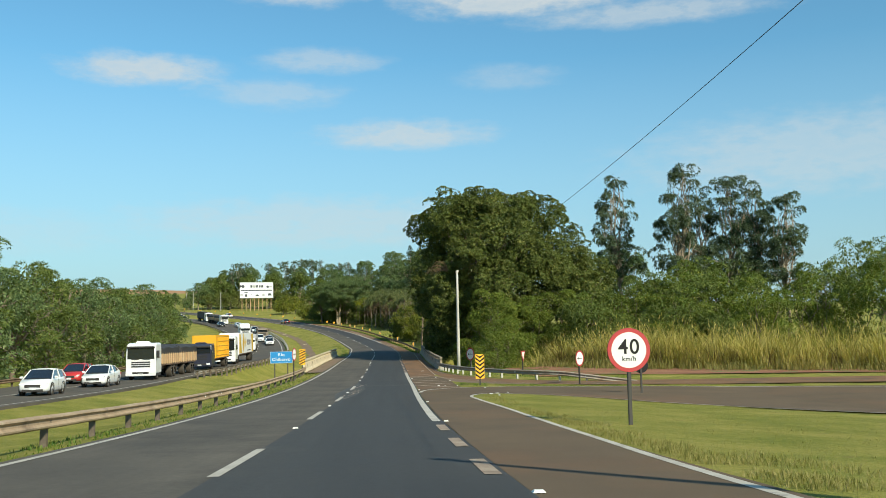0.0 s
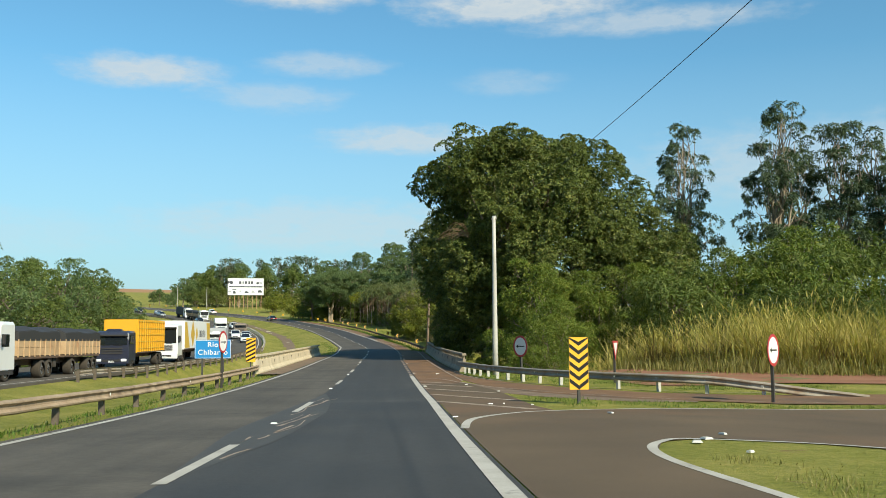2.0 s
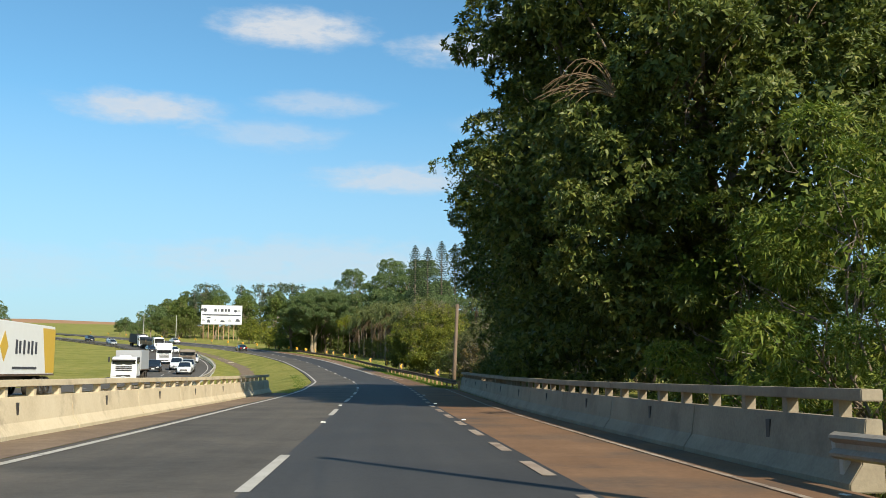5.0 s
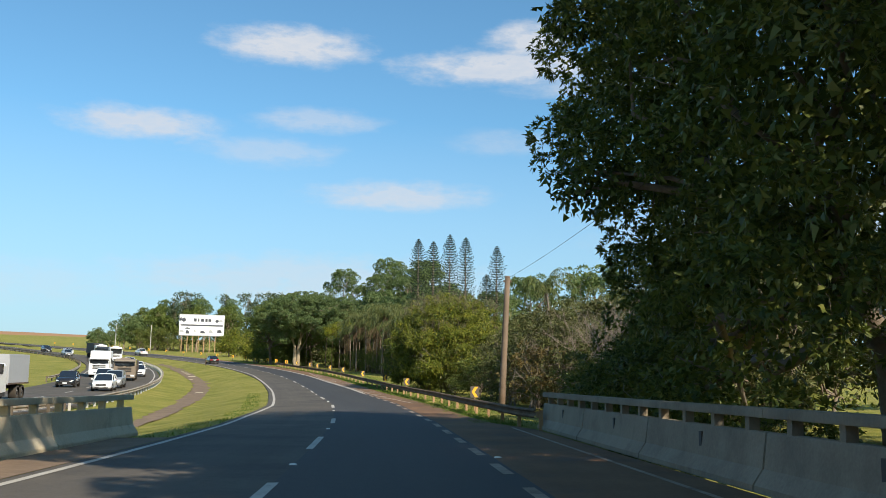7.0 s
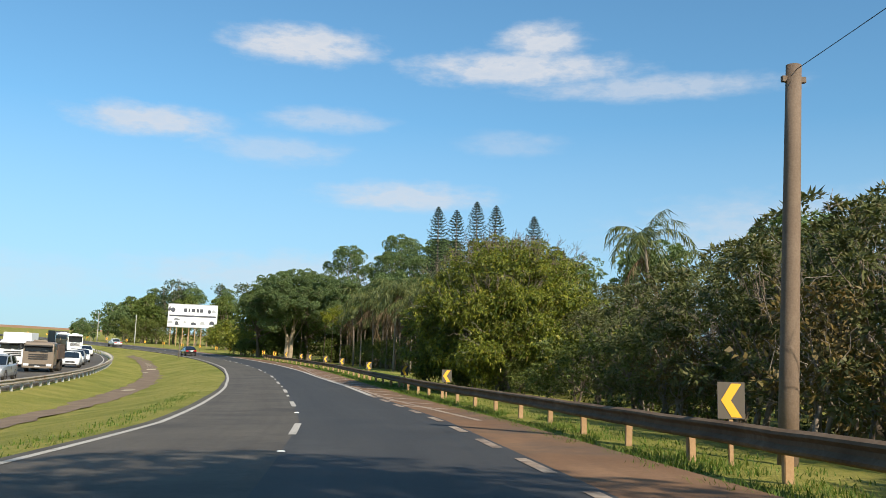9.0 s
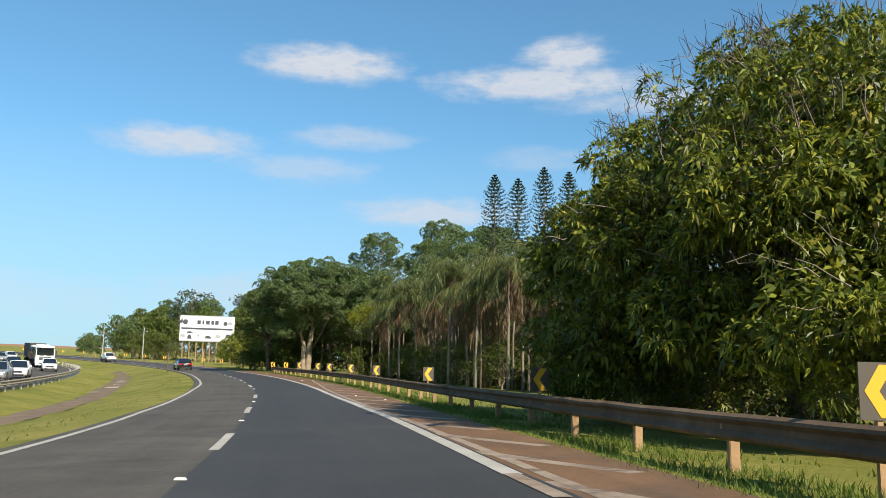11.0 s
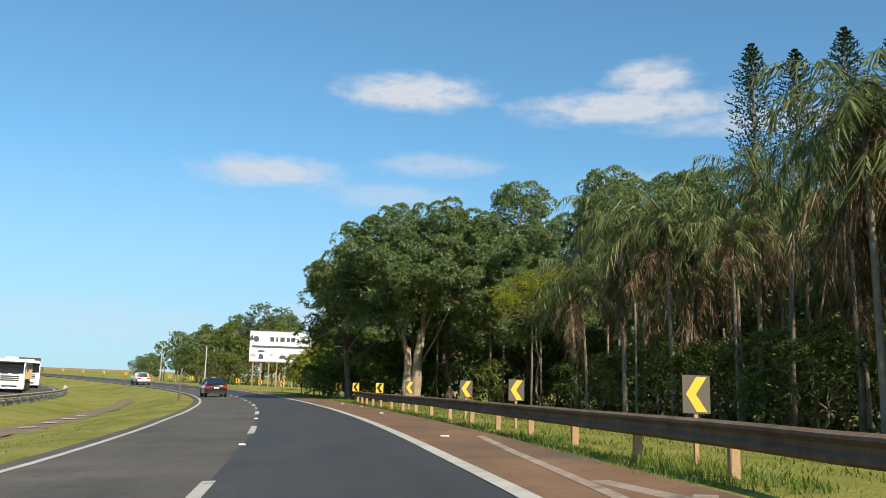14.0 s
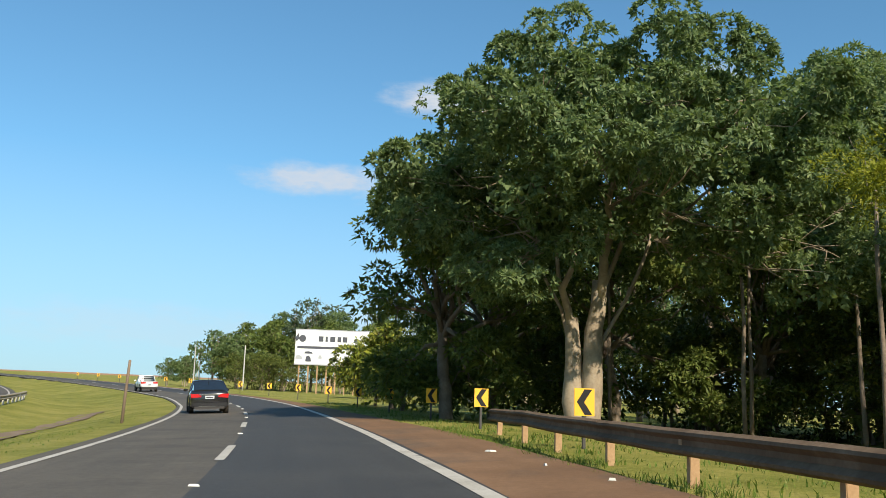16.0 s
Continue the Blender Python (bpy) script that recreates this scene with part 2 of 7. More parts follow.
leaf_kapok = leafy("leaf_kapok", [(0.055, 0.090, 0.040), (0.115, 0.167, 0.068), (0.190, 0.250, 0.100), (0.270, 0.310, 0.130)], 0.42, 0.5, 0.25)
leaf_dry = leafy("leaf_dry", [(0.085, 0.060, 0.025), (0.145, 0.105, 0.040), (0.21, 0.15, 0.055), (0.11, 0.12, 0.035)], 0.25)
leaf_palm = leafy("leaf_palm", [(0.040, 0.062, 0.024), (0.085, 0.114, 0.038), (0.155, 0.172, 0.056), (0.280, 0.240, 0.075)], 0.26, 0.42, 0.3)
palm_dead = leafy("palm_dead", [(0.085, 0.058, 0.034), (0.160, 0.108, 0.062), (0.270, 0.190, 0.110)], 0.2, 0.7)
needle = leafy("needle", [(0.018, 0.034, 0.020), (0.034, 0.056, 0.030), (0.058, 0.082, 0.040)], 0.12)
reed = leafy("reed", [(0.30, 0.27, 0.065), (0.46, 0.38, 0.11), (0.60, 0.47, 0.18), (0.38, 0.36, 0.085)], 0.42, 0.6, 0.2, spread=(0.25, 0.75), scale=0.5)
blade_dry = leafy("blade_dry", [(0.13, 0.145, 0.030), (0.22, 0.205, 0.055), (0.31, 0.265, 0.095), (0.40, 0.33, 0.16)], 0.35, 0.6)
blade = leafy("blade", [(0.055, 0.105, 0.016), (0.095, 0.160, 0.024), (0.16, 0.205, 0.038), (0.25, 0.235, 0.08)], 0.35, 0.6)

sign_white, sign_red, sign_black = plain("sign_white", (0.72, 0.71, 0.69), 0.45), plain("sign_red", (0.40, 0.024, 0.03), 0.45), plain("sign_black", (0.008, 0.008, 0.009), 0.85, dirt=0.04)
sign_yellow, sign_blue = plain("sign_yellow", (0.80, 0.405, 0.012), 0.5, dirt=0.08), plain("sign_blue", (0.008, 0.20, 0.50), 0.42, dirt=0.08)
sign_back = plain("sign_back", (0.035, 0.033, 0.032), 0.6)
chevron_dark = plain("chevron_dark", (0.075, 0.062, 0.048), 0.6)
paint_white, paint_black = plain("paint_white", (0.74, 0.74, 0.74), 0.25, coat=0.6, dirt=0.1), plain("paint_black", (0.012, 0.013, 0.016), 0.2, coat=0.9, dirt=0.06)
paint_navy, paint_yellow = plain("paint_navy", (0.014, 0.020, 0.045), 0.3, coat=0.4), plain("paint_yellow", (0.72, 0.36, 0.012), 0.45)
paint_red, paint_silver = plain("paint_red", (0.42, 0.02, 0.02), 0.3, coat=0.6), plain("paint_silver", (0.48, 0.49, 0.50), 0.3, metal=0.6, coat=0.5)
paint_brown = plain("paint_brown", (0.20, 0.155, 0.115), 0.4)
tarp, rubber, dark_plastic = plain("tarp", (0.022, 0.023, 0.027), 0.6), plain("rubber", (0.018, 0.017, 0.016), 0.85, dirt=0.4), plain("dark_plastic", (0.022, 0.022, 0.024), 0.6)
wood_side = surface("wood_side", [(0.34, 0.215, 0.115), (0.46, 0.305, 0.17), (0.55, 0.38, 0.225)], 0.8, 0.8, 12, 0.15, stain=(0.28, 0.12, 0.05), stain_scale=0.7)
chassis_rust = surface("chassis_rust", [(0.06, 0.045, 0.035), (0.10, 0.065, 0.045), (0.17, 0.095, 0.055)], 1.5, 0.8, 12, 0.15)
chrome, rim_metal = plain("chrome", (0.75, 0.75, 0.76), 0.15, metal=1.0, dirt=0.05), plain("rim_metal", (0.55, 0.55, 0.56), 0.3, metal=0.8)
car_glass = plain("car_glass", (0.012, 0.016, 0.02), 0.06, coat=1.0, dirt=0.02)
lamp_clear = plain("lamp_clear", (0.75, 0.77, 0.8), 0.12, coat=1.0, dirt=0.03)
lamp_red = plain("lamp_red", (0.50, 0.008, 0.012), 0.15, coat=1.0, dirt=0.03)
lamp_lit = plain("lamp_lit", (0.9, 0.88, 0.8), 0.2, glow=((1.0, 0.95, 0.85), 1.2), dirt=0.0)
plate_grey = plain("plate_grey", (0.62, 0.64, 0.66), 0.4)
ad_white, ad_grey, ad_dark, ad_gold = plain("ad_white", (0.74, 0.75, 0.76), 0.5), plain("ad_grey", (0.36, 0.37, 0.39), 0.5), plain("ad_dark", (0.045, 0.05, 0.07), 0.5), plain("ad_gold", (0.62, 0.40, 0.05), 0.4)
cable_black = plain("cable_black", (0.015, 0.015, 0.016), 0.6)
reflector = plain("reflector", (0.8, 0.78, 0.7), 0.3)
litter = plain("litter", (0.6, 0.58, 0.52), 0.7)


def ground_material():
    """Grass with dry drifts and red earth, and a ploughed field up on the far hill."""
    m = bpy.data.materials.new("grass_ground")
    m.use_nodes = True
    n = Nodes(m.node_tree)
    vec = n.add("ShaderNodeTexCoord").outputs["Object"]
    mid, small, big = n.noise(vec, 0.35, 6.0, 0.6), n.noise(vec, 7.0, 4.0, 0.7), n.noise(vec, 0.06, 4.0)
    tiny = n.noise(vec, 26.0, 3.0, 0.7)
    f = n.math("ADD", n.math("MULTIPLY", mid, 0.36), n.math("ADD", n.math("MULTIPLY", small, 0.3), n.math("ADD", n.math("MULTIPLY", tiny, 0.2), n.math("MULTIPLY", big, 0.14))))
    col = n.ramp(f, (0.32, (0.085, 0.120, 0.017)), (0.45, (0.170, 0.180, 0.031)), (0.55, (0.280, 0.250, 0.060)), (0.68, (0.38, 0.31, 0.11)))
    bare = n.add("ShaderNodeMapRange", None, Value=n.noise(vec, 0.8, 6.0, 0.7), From_Min=0.66, From_Max=0.74).outputs[0]
    col = n.mix(bare, col, (0.20, 0.12, 0.065))
    z = n.add("ShaderNodeSeparateXYZ", None, Vector=vec).outputs[2]
    up = n.add("ShaderNodeMapRange", None, Value=n.math("ADD", z, n.math("MULTIPLY", n.noise(vec, 0.008, 3.0), 16.0)), From_Min=51.0, From_Max=53.0).outputs[0]
    col = n.mix(up, col, (0.36, 0.20, 0.105))
    b = n.add("ShaderNodeBsdfPrincipled", None, Base_Color=col, Roughness=0.95)
    b.inputs["Specular IOR Level"].default_value = 0.15
    n.link(n.add("ShaderNodeBump", None, Strength=0.9, Distance=0.08, Height=n.math("ADD", small, n.math("MULTIPLY", tiny, 0.5))).outputs[0], b.inputs["Normal"])
    n.add("ShaderNodeOutputMaterial", None, Surface=b.outputs[0])
    return m


grass_ground = ground_material()


# ---- plan of the road: distance s along the axis (the dashed lane line), offset to the right of it ----
HEAD = ((-200, -4.6), (0, -4.3), (50, -3.6), (100, -3.5), (125, -4.1), (150, -5.2), (175, -7.0), (200, -9.4), (225, -12.7), (250, -16.3), (275, -20.0), (300, -23.7), (350, -31), (400, -37.5), (450, -42), (520, -45), (800, -46))
GRADE = ((-200, -3.3), (0, -3.0), (25, -2.0), (50, -1.05), (75, -0.25), (100, 0.25), (125, 0.55), (150, 0.95), (175, 1.65), (200, 2.3), (225, 2.8), (250, 2.9), (275, 2.9), (300, 2.9), (330, 3.2), (400, 3.5), (500, 3.3), (1200, 3.0))
SHIFT = ((-200, -2.2), (0, -2.2), (30, -1.85), (60, -1.4), (90, -1.2), (120, -1.05), (150, -0.3), (172, -0.2), (190, -0.8), (210, -1.15), (245, -0.95), (265, -0.6), (281, 0.0), (296, 0.65), (326, 2.5), (350, 3.4), (400, 2.5), (500, 0), (800, 0))
BANK = ((-200, 0), (110, 0), (200, 2.5), (240, 3.0), (400, 3.0), (500, 1.0), (800, 0))
STEP = 2.0


def table(rows, s):
    return np.interp(s, [r[0] for r in rows], [r[1] for r in rows])


def plot_axis():
    rows = {}
    for sign, count in ((1, 700), (-1, 90)):
        x, y, z = 0.0, 0.0, -1.15
        for i in range(count):
            s = sign * i * STEP
            h, g = radians(table(HEAD, s)), math.tan(radians(table(GRADE, s)))
            rows[s] = (s, x, y, z, h)
            x, y, z = x + sign * STEP * math.sin(h), y + sign * STEP * math.cos(h), z + sign * STEP * g
    return np.array([rows[s] for s in sorted(rows)])


AX = plot_axis()
RIGHT = {-200: ((3.6, -.06), (6.3, -.06), (7, -.08), (9, -.2), (14, -.45), (22, -.75), (40, -1.0), (80, -1), (400, 0)),
         14: ((3.6, -.02), (6.3, -.02), (7, -.06), (9, -.24), (14, -.5), (22, -.8), (40, -.9), (80, -.6), (400, 0)),
         40: ((3.6, -.004), (6.3, -.004), (7, -.006), (9, -.07), (14, -.4), (22, -.75), (40, -.6), (80, 0), (400, 0)),
         88: ((3.6, -.004), (6.3, -.004), (7, -.004), (9, .0), (14, .1), (22, .34), (40, .5), (80, 0), (400, 0)),
         97: ((3.6, -.06), (6.9, -.1), (7.6, -1.2), (9, -2.0), (14, -2.6), (22, -2.6), (40, -2.4), (80, -1), (400, 0)),
         140: ((3.6, -.06), (6.7, -.1), (7.4, -1.0), (9, -1.6), (14, -2.0), (22, -2.0), (40, -1.6), (80, -1), (400, 2)),
         150: ((3.6, -.06), (5.4, -.06), (6.2, -.05), (8, -.2), (12, -.5), (22, -.8), (40, -.8), (80, -.4), (400, 6)),
         1400: ((3.6, -.06), (5.4, -.06), (6.2, -.05), (8, -.2), (12, -.4), (22, -.5), (40, 0), (80, 1), (400, 10))}
LEFT = {-200: ((3.7, -.05), (5.2, -.12), (7, -.4), (9, -.7), (12, -.5), (14.6, -.12), (25.4, -.12), (28, -.2), (40, -.3), (60, .3), (120, 2), (400, 8)),
        90: ((3.7, -.05), (5.2, -.12), (7, -.4), (9, -.7), (12, -.5), (14.6, -.12), (25.4, -.12), (28, -.2), (40, -.3), (60, .3), (120, 2), (400, 8)),
        99: ((3.7, -.05), (6.3, -.12), (7, -1.2), (9, -2.2), (12, -2.0), (14.6, -.14), (25.4, -.12), (28, -.6), (40, -1.3), (60, -1), (120, 1), (400, 8)),
        136: ((3.7, -.05), (6.3, -.12), (7, -1.0), (9, -1.8), (12, -1.6), (14.6, -.14), (25.4, -.12), (28, -.6), (40, -1.0), (60, -.6), (120, 1), (400, 8)),
        146: ((3.7, -.05), (5.2, -.12), (7.2, -.42), (9.0, -.7), (11.2, -.7), (12.8, -.4), (14.6, -.12), (25.4, -.12), (28, -.2), (40, -.2), (60, .4), (120, 2), (400, 8)),
        1400: ((3.7, -.05), (5.2, -.12), (7.2, -.46), (9.0, -.76), (11.2, -.76), (12.8, -.45), (14.6, -.12), (25.4, -.12), (28, -.2), (40, -.2), (60, .4), (120, 3), (400, 14))}


def side_height(tab, s, o):
    """Height of the ground beside the road, blended along s between the profiles."""
    keys = sorted(tab)
    out = np.zeros_like(o)
    prof = np.array([np.interp(o, [r[0] for r in tab[k]], [r[1] for r in tab[k]]) for k in keys])
    i = np.clip(np.searchsorted(keys, s) - 1, 0, len(keys) - 2)
    k0, k1 = np.array(keys, float)[i], np.array(keys, float)[i + 1]
    f = np.clip((s - k0) / (k1 - k0), 0, 1)
    j = np.arange(len(o))
    return prof[i, j] * (1 - f) + prof[i + 1, j] * f


def to_road(x, y):
    """s, offset and road height for arrays of places."""
    x, y = np.asarray(x, float), np.asarray(y, float)
    i = np.concatenate([np.argmin((AX[None, :, 1] - xs[:, None]) ** 2 + (AX[None, :, 2] - ys[:, None]) ** 2, axis=1) for xs, ys in zip(np.array_split(x, 1 + len(x) // 4000), np.array_split(y, 1 + len(x) // 4000))])
    s, ax, ay, az, h = AX[i].T
    s2 = s + np.clip((x - ax) * np.sin(h) + (y - ay) * np.cos(h), -400, 4000)
    ax, ay, az, h = [np.interp(s2, AX[:, 0], AX[:, k]) for k in (1, 2, 3, 4)]
    off = (x - ax) * np.cos(h) - (y - ay) * np.sin(h) - table(SHIFT, s2)
    return s2, off, az


def terrain(x, y):
    s, off, z = to_road(x, y)
    z = z + np.clip(off, -12, 12) * np.tan(np.radians(table(BANK, s)))
    side = np.where(off >= 0, side_height(RIGHT, s, np.abs(off)), side_height(LEFT, s, np.abs(off)))
    return z + side


def ground_at(x, y):
    return float(terrain(np.array([x]), np.array([y]))[0])


def road(s, off=0.0, up=0.0):
    """A place over the road surface."""
    x, y, z, h = [np.interp(s, AX[:, 0], AX[:, k]) for k in (1, 2, 3, 4)]
    o = off + table(SHIFT, s)
    return Vector((x + o * math.cos(h), y - o * math.sin(h), z + up + max(-12, min(12, off)) * math.tan(radians(table(BANK, s)))))


def on_ground(s, off, up=0.0):
    p = road(s, off)
    return Vector((p.x, p.y, ground_at(p.x, p.y) + up))


def heading(s):
    """Degrees about z that turn +y along the road at s."""
    return -math.degrees(np.interp(s, AX[:, 0], AX[:, 4]))


def place(s, off, up=0.0, turn=0.0, sunk=0.0):
    p = on_ground(s, off, up - sunk)
    return pose(p.x, p.y, p.z, 0, 0, heading(s) + turn)


# ---- mesh helpers ----
class Shape:
    """Collects vertices and faces of one part."""

    def __init__(self):
        self.v, self.f = [], []

    def face(self, *pts):
        i = len(self.v)
        self.v += [tuple(p) for p in pts]
        self.f.append(tuple(range(i, i + len(pts))))
        return self

    def box(self, size, at=(0, 0, 0), rot=(0, 0, 0), taper=(1, 1)):
        """A box with its middle at the place; taper narrows the top."""
        m = pose(*at, *rot)
        x, y, z = size[0] / 2, size[1] / 2, size[2] / 2
        i = len(self.v)
        for k in (-1, 1):
            tx, ty = (taper if k > 0 else (1, 1))
            self.v += [tuple(m @ Vector((a * x * tx, b * y * ty, k * z))) for a, b in ((-1, -1), (1, -1), (1, 1), (-1, 1))]
        self.f += [tuple(i + j for j in q) for q in ((3, 2, 1, 0), (4, 5, 6, 7), (0, 1, 5, 4), (1, 2, 6, 5), (2, 3, 7, 6), (3, 0, 4, 7))]
        return self

    def tube(self, points, radii, n=8, cap=True):
        """A round tube through points."""
        pts = [Vector(p) for p in points]
        radii = [float(r) for r in radii] if isinstance(radii, (list, tuple)) else [float(radii)] * len(pts)
        base = len(self.v)
        for k, p in enumerate(pts):
            way = (pts[min(k + 1, len(pts) - 1)] - pts[max(k - 1, 0)]).normalized()
            side = way.cross(Vector((0.13, 0.95, 0.29))).normalized()
            other = way.cross(side)
            self.v += [tuple(p + radii[k] * (math.cos(a) * side + math.sin(a) * other)) for a in (2 * math.pi * j / n for j in range(n))]
        for k in range(len(pts) - 1):
            for j in range(n):
                a, b = base + k * n + j, base + k * n + (j + 1) % n
                self.f.append((a, b, b + n, a + n))
        if cap:
            self.f.append(tuple(base + j for j in reversed(range(n))))
            self.f.append(tuple(base + (len(pts) - 1) * n + j for j in range(n)))
        return self

    def disc(self, r, thick, at=(0, 0, 0), rot=(0, 0, 0), n=28, inner=0.0):
        """A disc or ring whose axis is its own z."""
        m = pose(*at, *rot)
        base = len(self.v)
        rings = [(r, -thick / 2), (r, thick / 2)] + ([(inner, thick / 2), (inner, -thick / 2)] if inner else [])
        for rr, z in rings:
            self.v += [tuple(m @ Vector((rr * math.cos(2 * math.pi * j / n), rr * math.sin(2 * math.pi * j / n), z))) for j in range(n)]
        k = len(rings)
        for q in range(k if inner else 1):
            for j in range(n):
                a, b = base + q * n, base + ((q + 1) % k) * n
                self.f.append((a + j, a + (j + 1) % n, b + (j + 1) % n, b + j))
        if not inner:
            self.f.append(tuple(base + j for j in reversed(range(n))))
            self.f.append(tuple(base + n + j for j in range(n)))
        return self

    def prism(self, outline, thick, m=None):
        """An outline in x, z pushed along y."""
        m = m or Matrix()
        i, n = len(self.v), len(outline)
        for y in (-thick / 2, thick / 2):
            self.v += [tuple(m @ Vector((x, y, z))) for x, z in outline]
        self.f.append(tuple(range(i, i + n)))
        self.f.append(tuple(reversed(range(i + n, i + 2 * n))))
        for j in range(n):
            k = (j + 1) % n
            self.f.append((i + k, i + j, i + n + j, i + n + k))
        return self

    def loft(self, rings, cap=True):
        i, n = len(self.v), len(rings[0])
        for r in rings:
            self.v += [tuple(p) for p in r]
        for k in range(len(rings) - 1):
            for j in range(n):
                a, b = i + k * n + j, i + k * n + (j + 1) % n
                self.f.append((a, b, b + n, a + n))
        if cap:
            self.f.append(tuple(i + j for j in reversed(range(n))))
            self.f.append(tuple(i + (len(rings) - 1) * n + j for j in range(n)))
        return self

    def mesh(self, name, material, smooth=False, bevel=0.0):
        me = bpy.data.meshes.new(name)
        me.from_pydata(self.v, [], self.f)
        bm = bmesh.new()
        bm.from_mesh(me)
        bmesh.ops.recalc_face_normals(bm, faces=bm.faces)
        if bevel:
            bmesh.ops.bevel(bm, geom=[e for e in bm.edges if len(e.link_faces) == 2 and e.calc_face_angle(0) > 0.6], offset=bevel, segments=2, affect="EDGES", clamp_overlap=True)
        bm.to_mesh(me)
        bm.free()
        if smooth:
            me.polygons.foreach_set("use_smooth", [True] * len(me.polygons))
        me.materials.append(material)
        return me


def part(name, shape, material, parent=None, label="", smooth=False, bevel=0.0, m=None):
    """Links a shape as one mesh object under a thing or a part."""
    me = shape if isinstance(shape, bpy.types.Mesh) else shape.mesh(name, material, smooth, bevel)
    ob = new(name, me)
    ob.parent = parent
    if m is not None:
        ob.matrix_basis = m
    return tagged(ob, label)


def thing(name, label, category, m=None, group=""):
    ob = new(name)
    ob.empty_display_size = 0.3
    if m is not None:
        ob.matrix_basis = m
    return tagged(ob, label, category, group)


def quick_mesh(name, verts, size, material):
    """A mesh from arrays: faces of the given size on consecutive vertices."""
    verts = np.ascontiguousarray(verts, dtype=np.float32).reshape(-1, 3)
    n = len(verts) // size
    me = bpy.data.meshes.new(name)
    me.vertices.add(n * size)
    me.vertices.foreach_set("co", verts.ravel())
    me.loops.add(n * size)
    me.loops.foreach_set("vertex_index", np.arange(n * size, dtype=np.int32))
    me.polygons.add(n)
    me.polygons.foreach_set("loop_start", np.arange(0, n * size, size, dtype=np.int32))
    me.update(calc_edges=True)
    me.validate()
    me.materials.append(material)
    return me


def strip(name, s0, s1, left, right, up, material, label="", step=2.0, parent=None, thick=0.0):
    """A sheet along the road between two offsets, numbers or tables over s."""
    n = max(2, int(abs(s1 - s0) / step) + 1)
    sh = Shape()
    rows = []
    for s in np.linspace(s0, s1, n):
        a = table(left, s) if isinstance(left, tuple) else left
        b = table(right, s) if isinstance(right, tuple) else right
        cols = max(1, int((b - a) / 3.0))
        rows.append([road(s, a + (b - a) * k / cols, up) for k in range(cols + 1)])
    cols = min(len(r) for r in rows) - 1
    for s_i, s in enumerate(np.linspace(s0, s1, n)):
        a = table(left, s) if isinstance(left, tuple) else left
        b = table(right, s) if isinstance(right, tuple) else right
        rows[s_i] = [road(s, a + (b - a) * k / cols, up) for k in range(cols + 1)]
    for r in rows:
        sh.v += [tuple(p) for p in r]
    w_ = cols + 1
    for i in range(n - 1):
        for j in range(cols):
            sh.f.append((i * w_ + j, i * w_ + j + 1, (i + 1) * w_ + j + 1, (i + 1) * w_ + j))
    if thick:
        base = len(sh.v)
        for r in rows:
            sh.v += [tuple(r[0] - Vector((0, 0, thick))), tuple(r[-1] - Vector((0, 0, thick)))]
        for i in range(n - 1):
            sh.f.append((i * w_, (i + 1) * w_, base + 2 * i + 2, base + 2 * i))
            sh.f.append((i * w_ + cols, base + 2 * i + 1, base + 2 * i + 3, (i + 1) * w_ + cols))
    ob = part(name, sh, material, parent, label)
    if len(ob.data.vertices) == len(sh.v) and not thick == 0.0:
        grid = [(s, k / cols) for s in np.linspace(s0, s1, n) for k in range(w_)] + [(s, k) for s in np.linspace(s0, s1, n) for k in (0, 1)]
        wide = (table(right, s0) if isinstance(right, tuple) else right) - (table(left, s0) if isinstance(left, tuple) else left)
        ob.data.attributes.new("along", "FLOAT", "POINT").data.foreach_set("value", [g[0] for g in grid])
        ob.data.attributes.new("across", "FLOAT", "POINT").data.foreach_set("value", [g[1] * wide for g in grid])
    return ob


def draped(name, outline, up, material, label="", step=2.0, parent=None):
    """A flat patch with a straight-sided outline in s, offset, laid on the ground."""
    bm = bmesh.new()
    bm.faces.new([bm.verts.new((s, o, 0)) for s, o in outline])
    lo, hi = [min(p[k] for p in outline) for k in (0, 1)], [max(p[k] for p in outline) for k in (0, 1)]
    for k in (0, 1):
        c = math.ceil(lo[k] / step) * step
        while c < hi[k]:
            bmesh.ops.bisect_plane(bm, geom=bm.verts[:] + bm.edges[:] + bm.faces[:], plane_co=(c, 0, 0) if k == 0 else (0, c, 0), plane_no=(1, 0, 0) if k == 0 else (0, 1, 0))
            c += step
    pts = [road(v.co.x, v.co.y) for v in bm.verts]
    ups = [up + min(0.06, 0.003 * max(0.0, abs(v.co.y) - 8.5)) for v in bm.verts]
    zs = terrain(np.array([p.x for p in pts]), np.array([p.y for p in pts]))
    for v, p, z, u in zip(bm.verts, pts, zs, ups):
        v.co = (p.x, p.y, z + u)
    bmesh.ops.recalc_face_normals(bm, faces=bm.faces)
    me = bpy.data.meshes.new(name)
    bm.to_mesh(me)
    bm.free()
    me.materials.append(material)
    ob = new(name, me)
    ob.parent = parent
    return tagged(ob, label)


# ---- ground ----
def axis_steps(lo, hi, fine, dense):
    inner = list(np.arange(dense[0], dense[1] + fine, fine))
    out, d = [], fine
    x = dense[0]
    while x > lo:
        d *= 1.22
        x -= d
        out.append(x)
    out.reverse()
    x, d, tail = inner[-1], fine, []
    while x < hi:
        d *= 1.22
        x += d
        tail.append(x)
    return np.array(out + inner + tail)


